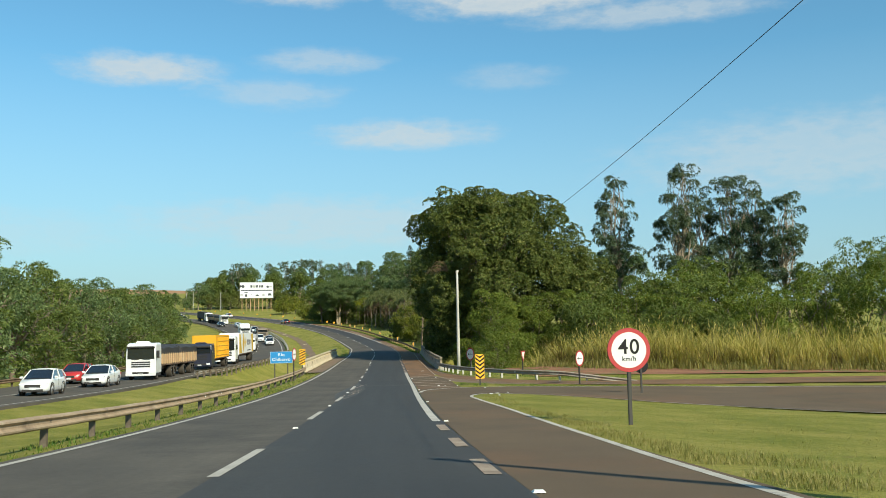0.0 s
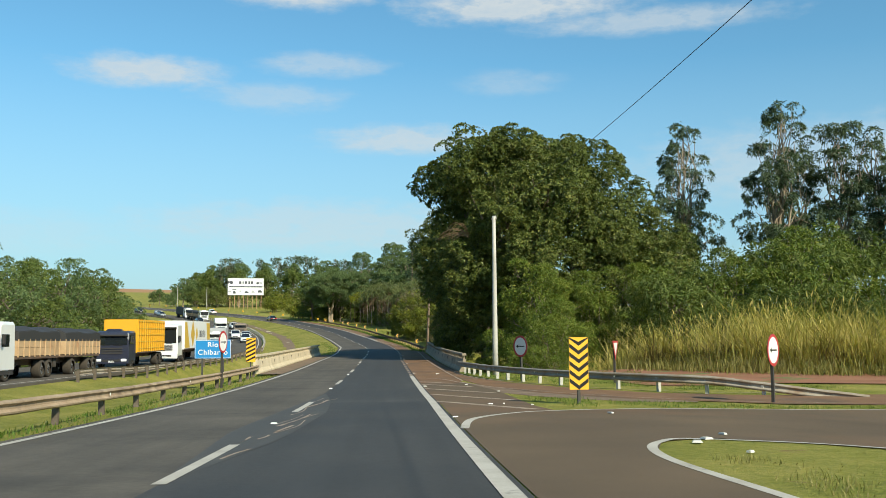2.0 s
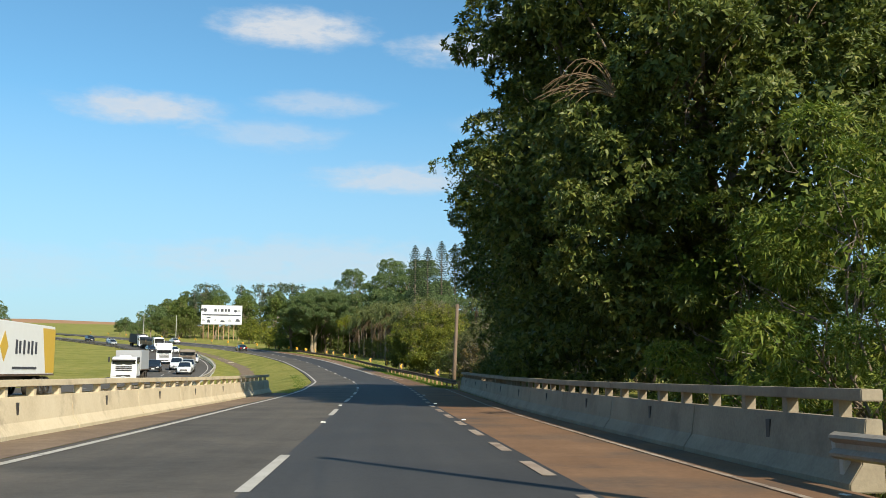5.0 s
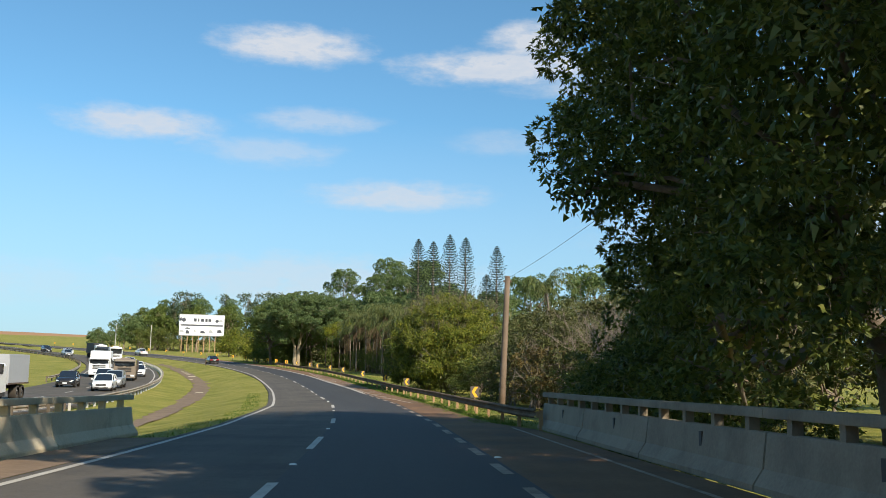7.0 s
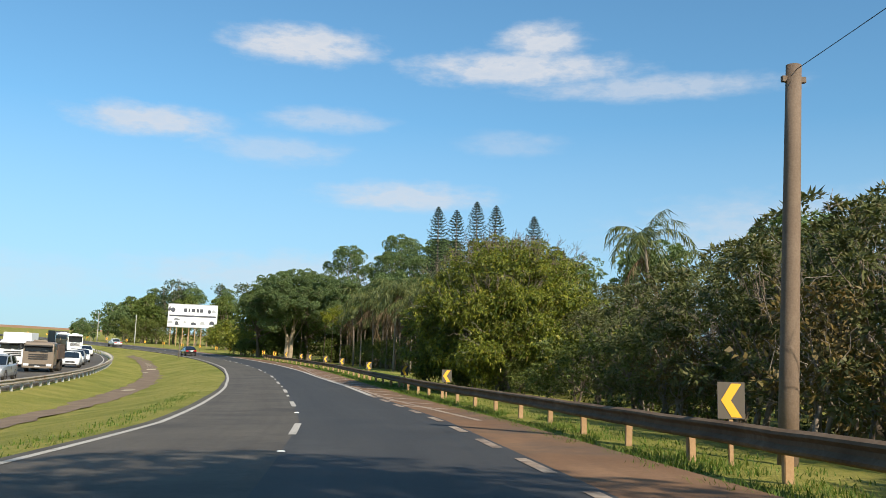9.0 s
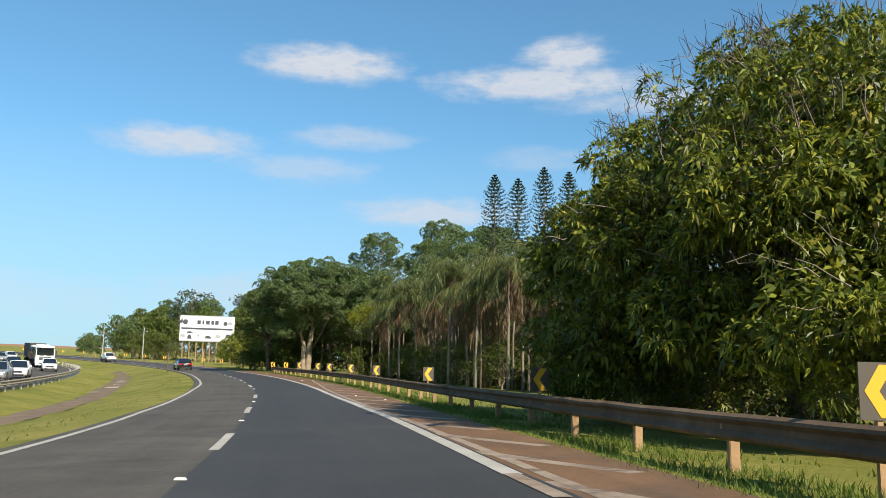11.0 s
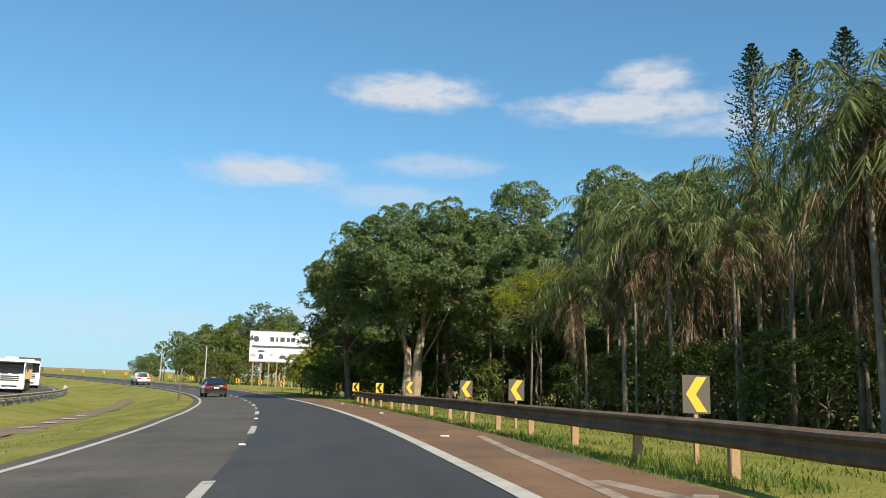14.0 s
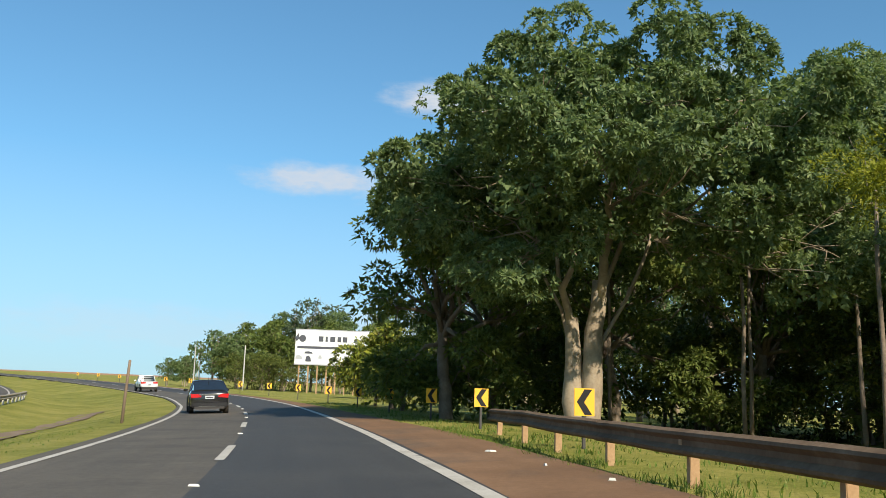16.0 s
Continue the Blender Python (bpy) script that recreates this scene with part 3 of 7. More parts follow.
def build_ground():
    xs, ys = axis_steps(-3500, 3500, 1.5, (-95, 45)), axis_steps(-900, 4000, 1.5, (-20, 400))
    gx, gy = np.meshgrid(xs, ys)
    z = terrain(gx.ravel(), gy.ravel())
    r = np.random.RandomState(3)
    away = np.abs(to_road(gx.ravel(), gy.ravel())[1])
    z += r.normal(0, 0.012, len(z)) * (away > 16)
    v = np.stack([gx.ravel(), gy.ravel(), z], 1)
    nx, ny = len(xs), len(ys)
    i = np.arange(nx * ny).reshape(ny, nx)
    quads = np.stack([i[:-1, :-1], i[:-1, 1:], i[1:, 1:], i[1:, :-1]], -1).reshape(-1, 4)
    me = bpy.data.meshes.new("ground")
    me.from_pydata(v.tolist(), [], quads.tolist())
    me.polygons.foreach_set("use_smooth", [True] * len(me.polygons))
    me.materials.append(grass_ground)
    return tagged(new("ground", me), "mown grass verges and median with dry patches and red earth", "ground", kind="structure")


build_ground()


# ---- carriageways and markings ----
L_EDGE, R_EDGE = -3.7, 3.55


def structure(ob, label, category):
    return tagged(ob, label, category, kind="structure")


LANE_SIDE = ((-170, 3.75), (200, 3.72), (214, 3.5), (224, 3.36), (300, 3.3), (340, 3.6), (560, 3.7))
structure(strip("road", -170, 560, ((-170, -4.0), (158, -4.0), (175, -3.7), (200, -3.5), (300, -3.35), (340, -3.6), (560, -3.8)), 0.0, 0.0, asphalt_old, thick=0.2), "worn grey asphalt of the passing lane", "road")
structure(strip("road_lane", -170, 560, 0.0, LANE_SIDE, 0.0, asphalt_new, thick=0.2), "fresh dark asphalt of the driving lane", "road")
structure(strip("road_opposite", -170, 700, -25.2, -14.9, 0.0, asphalt_old, thick=0.2), "grey asphalt carriageway of the oncoming traffic", "road")
SHOULDER = ((-60, 6.2), (44, 6.2), (62, 5.6), (76, 5.6), (84, 6.1), (88, 6.5), (92, 6.6), (145, 6.4), (150, 5.5), (200, 5.1), (290, 5.2), (310, 4.6), (560, 4.4))
structure(strip("shoulder", 59, 560, LANE_SIDE, SHOULDER, -0.003, shoulder_red, thick=0.15), "reddish-brown dusty paved shoulder", "shoulder")
structure(draped("side_road", [(-60, 3.75), (55.5, 3.75), (55.6, 6.7), (57.2, 10.5), (58.0, 15.8), (56, 24), (46, 45), (32, 70), (-4, 132), (-30, 180), (-44, 172), (-18, 124), (18, 66), (30, 40), (36, 20.5), (45, 11), (47.2, 7.6), (46.6, 6.6), (44.4, 5.9), (30, 6.3), (-60, 6.3)], 0.011, asphalt_side), "brown-grey asphalt exit road", "road")
structure(draped("entry_road", [(86, 5.9), (86, 6.3), (80, 6.9), (75, 7.9), (70, 9.5), (66.5, 11.6), (65, 15), (64.6, 22), (60, 40), (50, 66), (40, 84), (10, 140), (-14, 186), (-22, 182), (2, 135), (34, 80), (46, 58), (55, 36), (59.3, 22), (60.3, 14), (62.2, 9.6), (66, 7.6), (72, 6.3), (78, 5.9)], 0.012, shoulder_red), "red-brown dusty asphalt entry road", "road")
structure(draped("bare_earth", [(70, 24.2), (74, 15.4), (84, 12.6), (95, 12.4), (97, 22), (84, 24), (76, 30), (64, 50), (60.5, 50)], 0.01, soil_red), "bare red earth beside the entry road", "earth")


def marking(name, s0, s1, a, b, material=line_white, up=0.008, step=2.0):
    return structure(strip(name, s0, s1, a, b, up, material, step=step), "white painted road line, dusty and worn", "road marking")


LEFT_LINE = ((-170, -3.7), (158, -3.7), (172, -3.38), (190, -3.2), (206, -3.15), (224, -3.3), (236, -3.25), (246, -2.98), (280, -2.98), (295, -2.9), (330, -3.3), (560, -3.5))
marking("edge_line", -170, 560, tuple((s, o - 0.08) for s, o in LEFT_LINE), tuple((s, o + 0.08) for s, o in LEFT_LINE))
marking("edge_line", 26, 85, 3.44, 3.66)
RIGHT_LINE = ((190, 3.56), (204, 3.52), (212, 3.4), (218, 3.24), (224, 3.18), (240, 3.24), (264, 3.26), (282, 3.1), (310, 3.1), (340, 3.4), (560, 3.45))
marking("edge_line", 190, 560, tuple((s, o - 0.11) for s, o in RIGHT_LINE), tuple((s, o + 0.11) for s, o in RIGHT_LINE))
DASHES = [-30, -16, -1.5, 12.9, 28.6, 42, 56, 75, 92, 111.5, 124.5, 136.8, 150.2, 167, 180.8, 194.7, 207.8, 220.8, 238, 253.4, 267.5, 281, 294.4] + [308 + 13.6 * k for k in range(18)]
for s in DASHES:
    marking("lane_dash", s, s + (4.9 if s < 150 else 4.1), -0.08, 0.08, step=1.0)
for k in range(-6, 6):
    marking("broken_edge_line", -2.5 + 4.9 * k, -0.2 + 4.9 * k, 3.44, 3.66, line_worn, step=0.8)
for k in range(0, 26):
    marking("broken_edge_line", 85.5 + 4.1 * k, 87.6 + 4.1 * k, 3.46, 3.64, line_worn, step=0.8)
marking("shoulder_line", 78, 146, 5.75, 5.85, line_worn)
for s in (-9.5, -1.0, 64, 100, 130, 160):
    marking("opposite_line", s * 4, s * 4 + 34, -24.6, -24.45)
marking("opposite_line", -100, 700, -15.55, -15.4)
for k in range(-6, 44):
    marking("opposite_dash", 9 + 12 * k, 13 + 12 * k, -20.1, -19.95, step=2)


def ribbon(points, width, up, material=line_white, name="curved_line"):
    """A painted line through points in s, offset."""
    pts = [Vector((s, o, 0)) for s, o in points]
    fine = []
    for i in range(len(pts) - 1):
        p0, p1, p2, p3 = pts[max(i - 1, 0)], pts[i], pts[i + 1], pts[min(i + 2, len(pts) - 1)]
        for k in range(8):
            t = k / 8
            fine.append(0.5 * (2 * p1 + (p2 - p0) * t + (2 * p0 - 5 * p1 + 4 * p2 - p3) * t * t + (3 * p1 - p0 - 3 * p2 + p3) * t ** 3))
    fine.append(pts[-1])
    sh = Shape()
    flat = []
    for i, p in enumerate(fine):
        way = (fine[min(i + 1, len(fine) - 1)] - fine[max(i - 1, 0)]).normalized()
        n = Vector((-way.y, way.x, 0)) * width / 2
        for q in (p + n, p - n):
            flat.append(road(q.x, q.y))
    lift = [min(0.06, 0.003 * max(0.0, abs(o) - 8.5)) for o in to_road([p.x for p in flat], [p.y for p in flat])[1]]
    zs = terrain(np.array([p.x for p in flat]), np.array([p.y for p in flat])) + np.array(lift)
    sh.v = [(p.x, p.y, z + up) for p, z in zip(flat, zs)]
    sh.f = [(2 * i, 2 * i + 1, 2 * i + 3, 2 * i + 2) for i in range(len(fine) - 1)]
    return structure(part(name, sh, material), "white painted line round the grass island, worn", "road marking")


# exit island edge, gore edge
ribbon([(-60, 6.05), (-20, 6.05), (9, 6.1), (20, 6.25), (32, 6.25), (40, 6.0), (44.2, 5.95), (46.4, 6.5), (46.9, 7.6), (45, 11.2), (41, 15), (36.5, 20), (33, 28)], 0.15, 0.015)
ribbon([(49.8, 3.75), (52.6, 4.15), (54.6, 5.3), (55.4, 6.6), (56.9, 10.4), (57.7, 15.8), (56.3, 22), (50, 34)], 0.17, 0.015)
ribbon([(82, 3.8), (80, 4.9), (76, 5.55), (71.2, 6.4), (66.4, 8.1), (63.3, 9.85), (61.4, 13), (60.9, 16)], 0.12, 0.016, line_worn)
ribbon([(89.6, 6.3), (84, 6.55), (78.3, 7.4), (73, 9.1), (69.2, 11.2), (67, 13.6), (66, 17)], 0.1, 0.016, line_worn)
# hatching on the two gores
for s, back, reach in ((60.7, 4.7, 2.35), (65.5, 4.5, 2.3), (70.2, 4.3, 2.3), (74.4, 3.0, 2.0), (77.4, 2.4, 1.5)):
    ribbon([(s, 3.7), (s - back / 2, 3.7 + reach / 2), (s - back, 3.7 + reach)], 0.3, 0.0085, line_worn, "hatch_line")
for k in range(16):
    s = 181.4 + 3.95 * k
    inner = 3.7 + max(0, s - 228) * 0.05
    ribbon([(s, inner), (s - 1.9, (inner + 4.9) / 2), (s - 3.7 * (4.9 - inner) / 1.3, 4.9)], 0.24, 0.059, line_worn, "hatch_line")
ribbon([(172, 4.6), (180.6, 4.2), (186.4, 3.95), (193.6, 3.88), (204, 3.75), (214, 3.6), (222, 3.52), (230, 3.62), (238, 4.0), (245, 4.4), (250, 4.75)], 0.16, 0.061, line_worn)

# reflective studs along the lane line
stud_mesh = Shape().box((0.14, 0.11, 0.025), taper=(0.7, 0.6)).mesh("road_stud", reflector)
for k, sd in enumerate(DASHES[:28]):
    for off in (0.0, 3.8) if sd < 150 else (0.0,):
        ob = new("road_stud", stud_mesh)
        p = road(sd - 4.2 + (1.5 if off else 0), off, 0.014)
        ob.matrix_basis = pose(p.x, p.y, p.z, 0, 0, heading(sd))
        tagged(ob, "small white reflective road stud on the asphalt", "road stud", "road studs")

structure(draped("soil_bank", [(72, 13.2), (76, 12.6), (81, 13.6), (83, 16.0), (80, 18.6), (75, 18.8), (71, 16.5)], 0.018, soil_red), "bare red earth bank beside the entry road", "earth")

structure(draped("worn_earth", [(77, 5.62), (73, 6.3), (70.5, 6.85), (68.2, 7.5), (65.6, 8.4), (63.3, 9.9), (62.0, 11.9), (60.6, 11.6), (60.3, 9.4), (61.6, 8.2), (63.4, 7.0), (66.0, 6.28), (69, 6.28), (76, 5.58)], 0.006, soil_dry), "trodden dry brown earth on the exit nose", "earth")
structure(strip("gore_paving", 55.6, 76, 3.76, ((55.6, 6.4), (58, 6.2), (66, 6.3), (69, 6.3), (76, 5.6)), 0.0, asphalt_side), "dusty grey-brown paving of the painted gore", "road")
for s, off, a, b in ((268.0, -9.9, 1.7, 0.55), (257, -10.6, 0.6, 0.3), (277, -9.9, 0.5, 0.35), (282, -9.8, 0.6, 0.35), (287, -9.7, 0.5, 0.4), (292, -9.6, 0.6, 0.3), (218, -9.9, 0.9, 0.4)):
    structure(draped("drain_slab", [(s - a, off - b), (s + a * 0.9, off - b * 0.8), (s + a, off + b), (s - a * 0.8, off + b * 0.9)], 0.09, concrete), "pale broken concrete drainage slab in the median ditch", "slab")
# dirt along the left edge of the bridge and the eroded ditch in the median
structure(strip("dirt_strip", 90, 142, -5.4, -4.05, -0.004, soil_dry), "dusty brown earth along the bridge barrier", "earth")
rnd_d = random.Random(17)
DITCH = ((150, -10.2), (183, -10.3), (221, -10.0), (245, -9.8), (265, -10.1), (279, -10.0), (294, -9.7), (322, -8.9), (336, -8.6))
ditch = [(s, table(DITCH, s) + rnd_d.uniform(-0.15, 0.15), 0.45 + 0.4 * rnd_d.random() + (0.3 if 200 < s < 310 else 0)) for s in range(150, 336, 2)]
structure(draped("ditch_bed", [(s, o + w_) for s, o, w_ in ditch] + [(s, o - w_) for s, o, w_ in reversed(ditch)], 0.05, soil_dry, step=1.0), "eroded bare-earth drainage ditch in the grass median", "ditch")
# scuffed patch by the lane line
structure(strip("worn_patch", 43, 66, ((43, -0.1), (50, -0.55), (58, -0.35), (66, 0.05)), ((43, 0.1), (48, 0.6), (56, 0.8), (62, 0.5), (66, 0.12)), 0.004, asphalt_worn), "scuffed pale patch worn into the asphalt", "asphalt patch")
rs = np.random.RandomState(31)
for k in range(26):
    s, o, w_ = rs.uniform(44, 62), rs.uniform(-0.45, 0.35), rs.uniform(0.8, 4.5)
    ribbon([(s, o), (s + w_ / 2, o + 0.05 * w_ + rs.uniform(-0.06, 0.06)), (s + w_, o + rs.uniform(0.04, 0.14) * w_)], rs.uniform(0.02, 0.07), 0.012, line_worn, "scrape_mark")


# ---- guard rails and bridge barriers ----
BEAM = ((0.0, 0.155), (0.075, 0.12), (0.085, 0.085), (0.02, 0.03), (0.02, -0.03), (0.085, -0.085), (0.075, -0.12), (0.0, -0.155))


def guard_rail(label, path, face, gap, material, post_material, top=0.62, post=(0.15, 0.11), start=0.0, dip=0.0):
    """A W-beam rail along points in s, offset; face -1 turns the beam to the left. Beams of four metres overlap on posts."""
    pts = []
    for (s0, o0), (s1, o1) in zip(path, path[1:]):
        n = max(1, int(math.hypot(s1 - s0, o1 - o0) / 1.0))
        pts += [on_ground(s0 + (s1 - s0) * k / n, o0 + (o1 - o0) * k / n) for k in range(n)]
    pts.append(on_ground(*path[-1]))
    zs = np.convolve(np.pad([p.z for p in pts], 3, mode="edge"), np.ones(7) / 7, "valid")
    for p, z in zip(pts, zs):
        p.z = float(z)
    along = [0.0]
    for a, b in zip(pts, pts[1:]):
        along.append(along[-1] + (b - a).length)
    for p, d in zip(pts, along):
        p.z -= (top - 0.1) * max(0.0, 1 - (along[-1] - d) / dip) if dip else 0.0

    def at(d):
        d = max(0.0, min(along[-1], d))
        i = min(len(pts) - 2, max(0, int(np.searchsorted(along, d)) - 1))
        f = (d - along[i]) / max(1e-6, along[i + 1] - along[i])
        return pts[i].lerp(pts[i + 1], f), (pts[i + 1] - pts[i]).normalized()

    rail = thing("guard_rail", label, "guard rail", Matrix.Translation(pts[0]))
    base = pts[0]
    rnd = random.Random(len(pts))
    d = 0.0
    while d < along[-1] - 0.5:
        rings = []
        for q in np.linspace(d, min(d + gap * 2 + 0.25, along[-1]), 6):
            p, w_ = at(q)
            side = Vector((w_.y, -w_.x, 0)).normalized() * face
            drop = rnd.uniform(-0.008, 0.008)
            rings.append([p - base + side * (x + 0.06) + Vector((0, 0, top - 0.155 + z + drop)) for x, z in BEAM] + [p - base + side * (x + 0.052) + Vector((0, 0, top - 0.155 + z + drop)) for x, z in reversed(BEAM)])
        part("beam", Shape().loft(rings), material, rail)
        d += gap * 2
    d = start
    post_mesh = Shape().box((post[0], post[1], top + 0.35), (0, 0, (top - 0.35) / 2 - 0.03)).mesh("post", post_material, bevel=0.008)
    block_mesh = Shape().box((0.1, 0.09, 0.2), (0, 0, top - 0.17)).mesh("spacer", post_material)
    while d < along[-1]:
        p, w_ = at(d)
        turn = math.degrees(math.atan2(-w_.x, w_.y))
        side = Vector((w_.y, -w_.x, 0)).normalized() * face
        q = p - base - side * 0.075
        part("post", post_mesh, None, rail, m=pose(q.x, q.y, q.z, rnd.uniform(-2.5, 2.5), rnd.uniform(-2, 2), turn + rnd.uniform(-4, 4)))
        q = p - base + side * 0.03
        part("spacer", block_mesh, None, rail, m=pose(q.x, q.y, q.z, 0, 0, turn))
        if material != rail_brown and rnd.random() < 0.3:
            q = p - base + side * 0.15
            part("reflector", Shape().disc(0.04, 0.012, (0, 0, top - 0.155), (0, 90, 0), 10), reflector, rail, m=pose(q.x, q.y, q.z, 0, 0, turn))
        d += gap
    return rail


guard_rail("rusty galvanised guard rail beside the median grass", [(-60, -5.35), (60, -5.35), (84, -5.4), (92.4, -5.75)], 1, 3.6, rail_tan, post_grey, 0.68)
guard_rail("grey galvanised guard rail curving away from the bridge", [(92.6, 6.75), (88, 6.95), (84, 7.25), (79, 7.9), (74, 9.1), (70, 10.6), (66.8, 12.8), (64.8, 15.4), (63.6, 18.4)], 1, 2.0, galvanised, concrete_grey, 0.66, dip=5.0)
guard_rail("brown weathered guard rail along the outside of the bend", [(145.8, 6.6), (150, 6.35), (160, 6.2), (175, 6.15), (200, 6.05), (230, 6.0), (250, 5.85), (265, 5.75), (276, 5.62), (281, 5.75), (288.5, 6.2)], -1, 3.2, rail_brown, post_rust, 0.66, (0.12, 0.1))
guard_rail("galvanised guard rail on the near edge of the oncoming carriageway", [(85, -14.3), (140, -14.2), (170, -14.3)], -1, 3.0, galvanised, post_grey, 0.66)
guard_rail("pale galvanised guard rail on the bend of the oncoming carriageway", [(172, -14.4), (240, -14.5), (300, -14.4), (352, -14.2)], 1, 2.6, galvanised, concrete_grey, 0.66)
guard_rail("galvanised guard rail on the far edge of the oncoming carriageway", [(40, -26.2), (100, -26.2), (170, -26.3)], 1, 4.0, rail_brown, post_grey, 0.66)
guard_rail("galvanised guard rail on the far edge of the oncoming bend", [(230, -26.2), (330, -26.2), (420, -26.2)], 1, 4.0, galvanised, post_grey, 0.66)


def bridge_barrier(label, s0, s1, off, face, splay, material):
    """A concrete safety barrier with a low handrail on short posts; face is the side of the road seen from it."""
    profile = ((-0.02, 0.0), (-0.02, 0.1), (0.13, 0.32), (0.2, 0.82), (0.4, 0.82), (0.4, 0.0))
    base = on_ground(s0, off)
    b = thing("bridge_barrier", label, "barrier", Matrix.Translation(base))
    n = int((s1 - s0) / 6.0)
    for k in range(n):
        rings = []
        for q in range(4):
            s = s0 + (s1 - s0) * (k + (q / 3) * 0.994) / n
            o = off + (splay * max(0, (s - (s1 - 9)) / 9) ** 2)
            rings.append([road(s, o - face * x, z - 0.06) - base for x, z in profile])
        seg = part("barrier_segment", Shape().loft(rings), material, b, bevel=0.012)
        rails = [[road(s, off - face * x + splay * max(0, (s - (s1 - 9)) / 9) ** 2, z) - base for x, z in ((0.16, 0.96), (0.16, 1.1), (0.42, 1.1), (0.42, 0.96))] for s in np.linspace(s0 + (s1 - s0) * k / n, s0 + (s1 - s0) * (k + 1) / n, 4)]
        part("handrail", Shape().loft(rails), material, b, bevel=0.01)
        for j in range(4):
            s = s0 + (s1 - s0) * (k + (j + 0.5) / 4) / n
            p = road(s, off - face * 0.3 + splay * max(0, (s - (s1 - 9)) / 9) ** 2, 0.86) - base
            part("handrail_post", Shape().box((0.16, 0.15, 0.24)), material, b, m=pose(p.x, p.y, p.z, 0, 0, heading(s)))
        p = road(s0 + (s1 - s0) * (k + 0.45) / n, off - face * 0.165, 0.5) - base
        part("drain_recess", Shape().box((0.03, 0.12, 0.3)), sign_back, b, m=pose(p.x, p.y, p.z, 0, 0, heading(s0)))
    return b


# right barrier takes the shade-darkened concrete, the left one the cream concrete
bridge_barrier("shaded concrete bridge barrier with a low handrail", 92.3, 146.6, 6.72, -1, 0.0, concrete_shaded)
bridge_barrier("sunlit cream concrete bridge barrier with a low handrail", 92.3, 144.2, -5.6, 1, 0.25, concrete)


# ---- signs ----
def letters(text, size, material, m, parent, name="lettering"):
    cu = bpy.data.curves.new(name, "FONT")
    cu.body, cu.size, cu.align_x, cu.align_y, cu.extrude, cu.offset = text, size, "CENTER", "CENTER", 0.003, size * 0.012
    cu.space_character = 1.12
    tmp = bpy.data.objects.new(name, cu)
    scene.collection.objects.link(tmp)
    me = bpy.data.meshes.new_from_object(tmp.evaluated_get(bpy.context.evaluated_depsgraph_get()))
    bpy.data.objects.remove(tmp)
    me.materials.clear()
    me.materials.append(material)
    return part(name, me, None, parent, m=m)


FACE = pose(0, 0, 0, 90, 0, 0)       # turns a flat shape upright, facing -y


def sign_post(parent, high, w_=0.09, material=sign_back):
    return part("post", Shape().box((w_, w_, high + 0.3), (0, 0.05, (high - 0.3) / 2)), material, parent, bevel=0.006)


def round_sign(label, s, off, centre, dia, turn=0.0, arrow=0, text=None, blank=False):
    t = thing("round_sign", label, "road sign", place(s, off, 0, turn))
    sign_post(t, centre, material=sign_back)
    part("sign_plate", Shape().disc(dia / 2, 0.014, (0, 0.006, centre), (90, 0, 0), 36), sign_black if blank else sign_back, t)
    if not blank:
        part("red_border", Shape().disc(dia / 2 - 0.004, 0.006, (0, -0.004, centre), (90, 0, 0), 40, dia * 0.405), sign_red, t)
        part("sign_face", Shape().disc(dia * 0.405, 0.006, (0, -0.004, centre), (90, 0, 0), 40), sign_white, t)
    if arrow:
        a = dia * 0.3 * arrow
        part("arrow", Shape().prism([(a, -0.022 * dia), (a, 0.022 * dia), (-a * 0.55, 0.022 * dia), (-a * 0.45, 0.085 * dia), (-a, 0), (-a * 0.45, -0.085 * dia), (-a * 0.55, -0.022 * dia)], 0.004, pose(0, -0.01, centre)), sign_black, t)
    if text:
        letters(text[0], dia * 0.47, sign_black, pose(0, -0.01, centre + dia * 0.06) @ FACE, t, "number")
        letters(text[1], dia * 0.15, sign_black, pose(0, -0.01, centre - dia * 0.2) @ FACE, t, "unit")
    return t


round_sign("round red-bordered 40 km/h speed limit sign on black post", 24.5, 8.4, 1.88, 1.12, 2, text=("40", "km/h"))
round_sign("round sign seen from its black back on a thin post", 50.4, 15.3, 1.45, 0.78, 178, blank=True)
round_sign("round red-bordered sign turned towards the entry road", 61.0, 14.1, 1.62, 1.0, 48, arrow=1)
round_sign("round red-bordered black arrow sign behind the guard rail", 78.5, 8.65, 1.62, 1.04, -58, arrow=1)
round_sign("round red-bordered arrow sign beside the median guard rail", 76.5, -5.2, 2.02, 1.0, 77, arrow=-1)

yld = thing("yield_sign", "red and white triangular yield sign beside the entry road", "road sign", place(74.7, 12.4, 0, 62))
sign_post(yld, 1.5)
part("sign_plate", Shape().prism([(-0.5, 1.87), (0.5, 1.87), (0, 1.02)], 0.012), sign_red, yld)
part("sign_face", Shape().prism([(-0.33, 1.78), (0.33, 1.78), (0, 1.22)], 0.006, pose(0, -0.012, 0)), sign_white, yld)


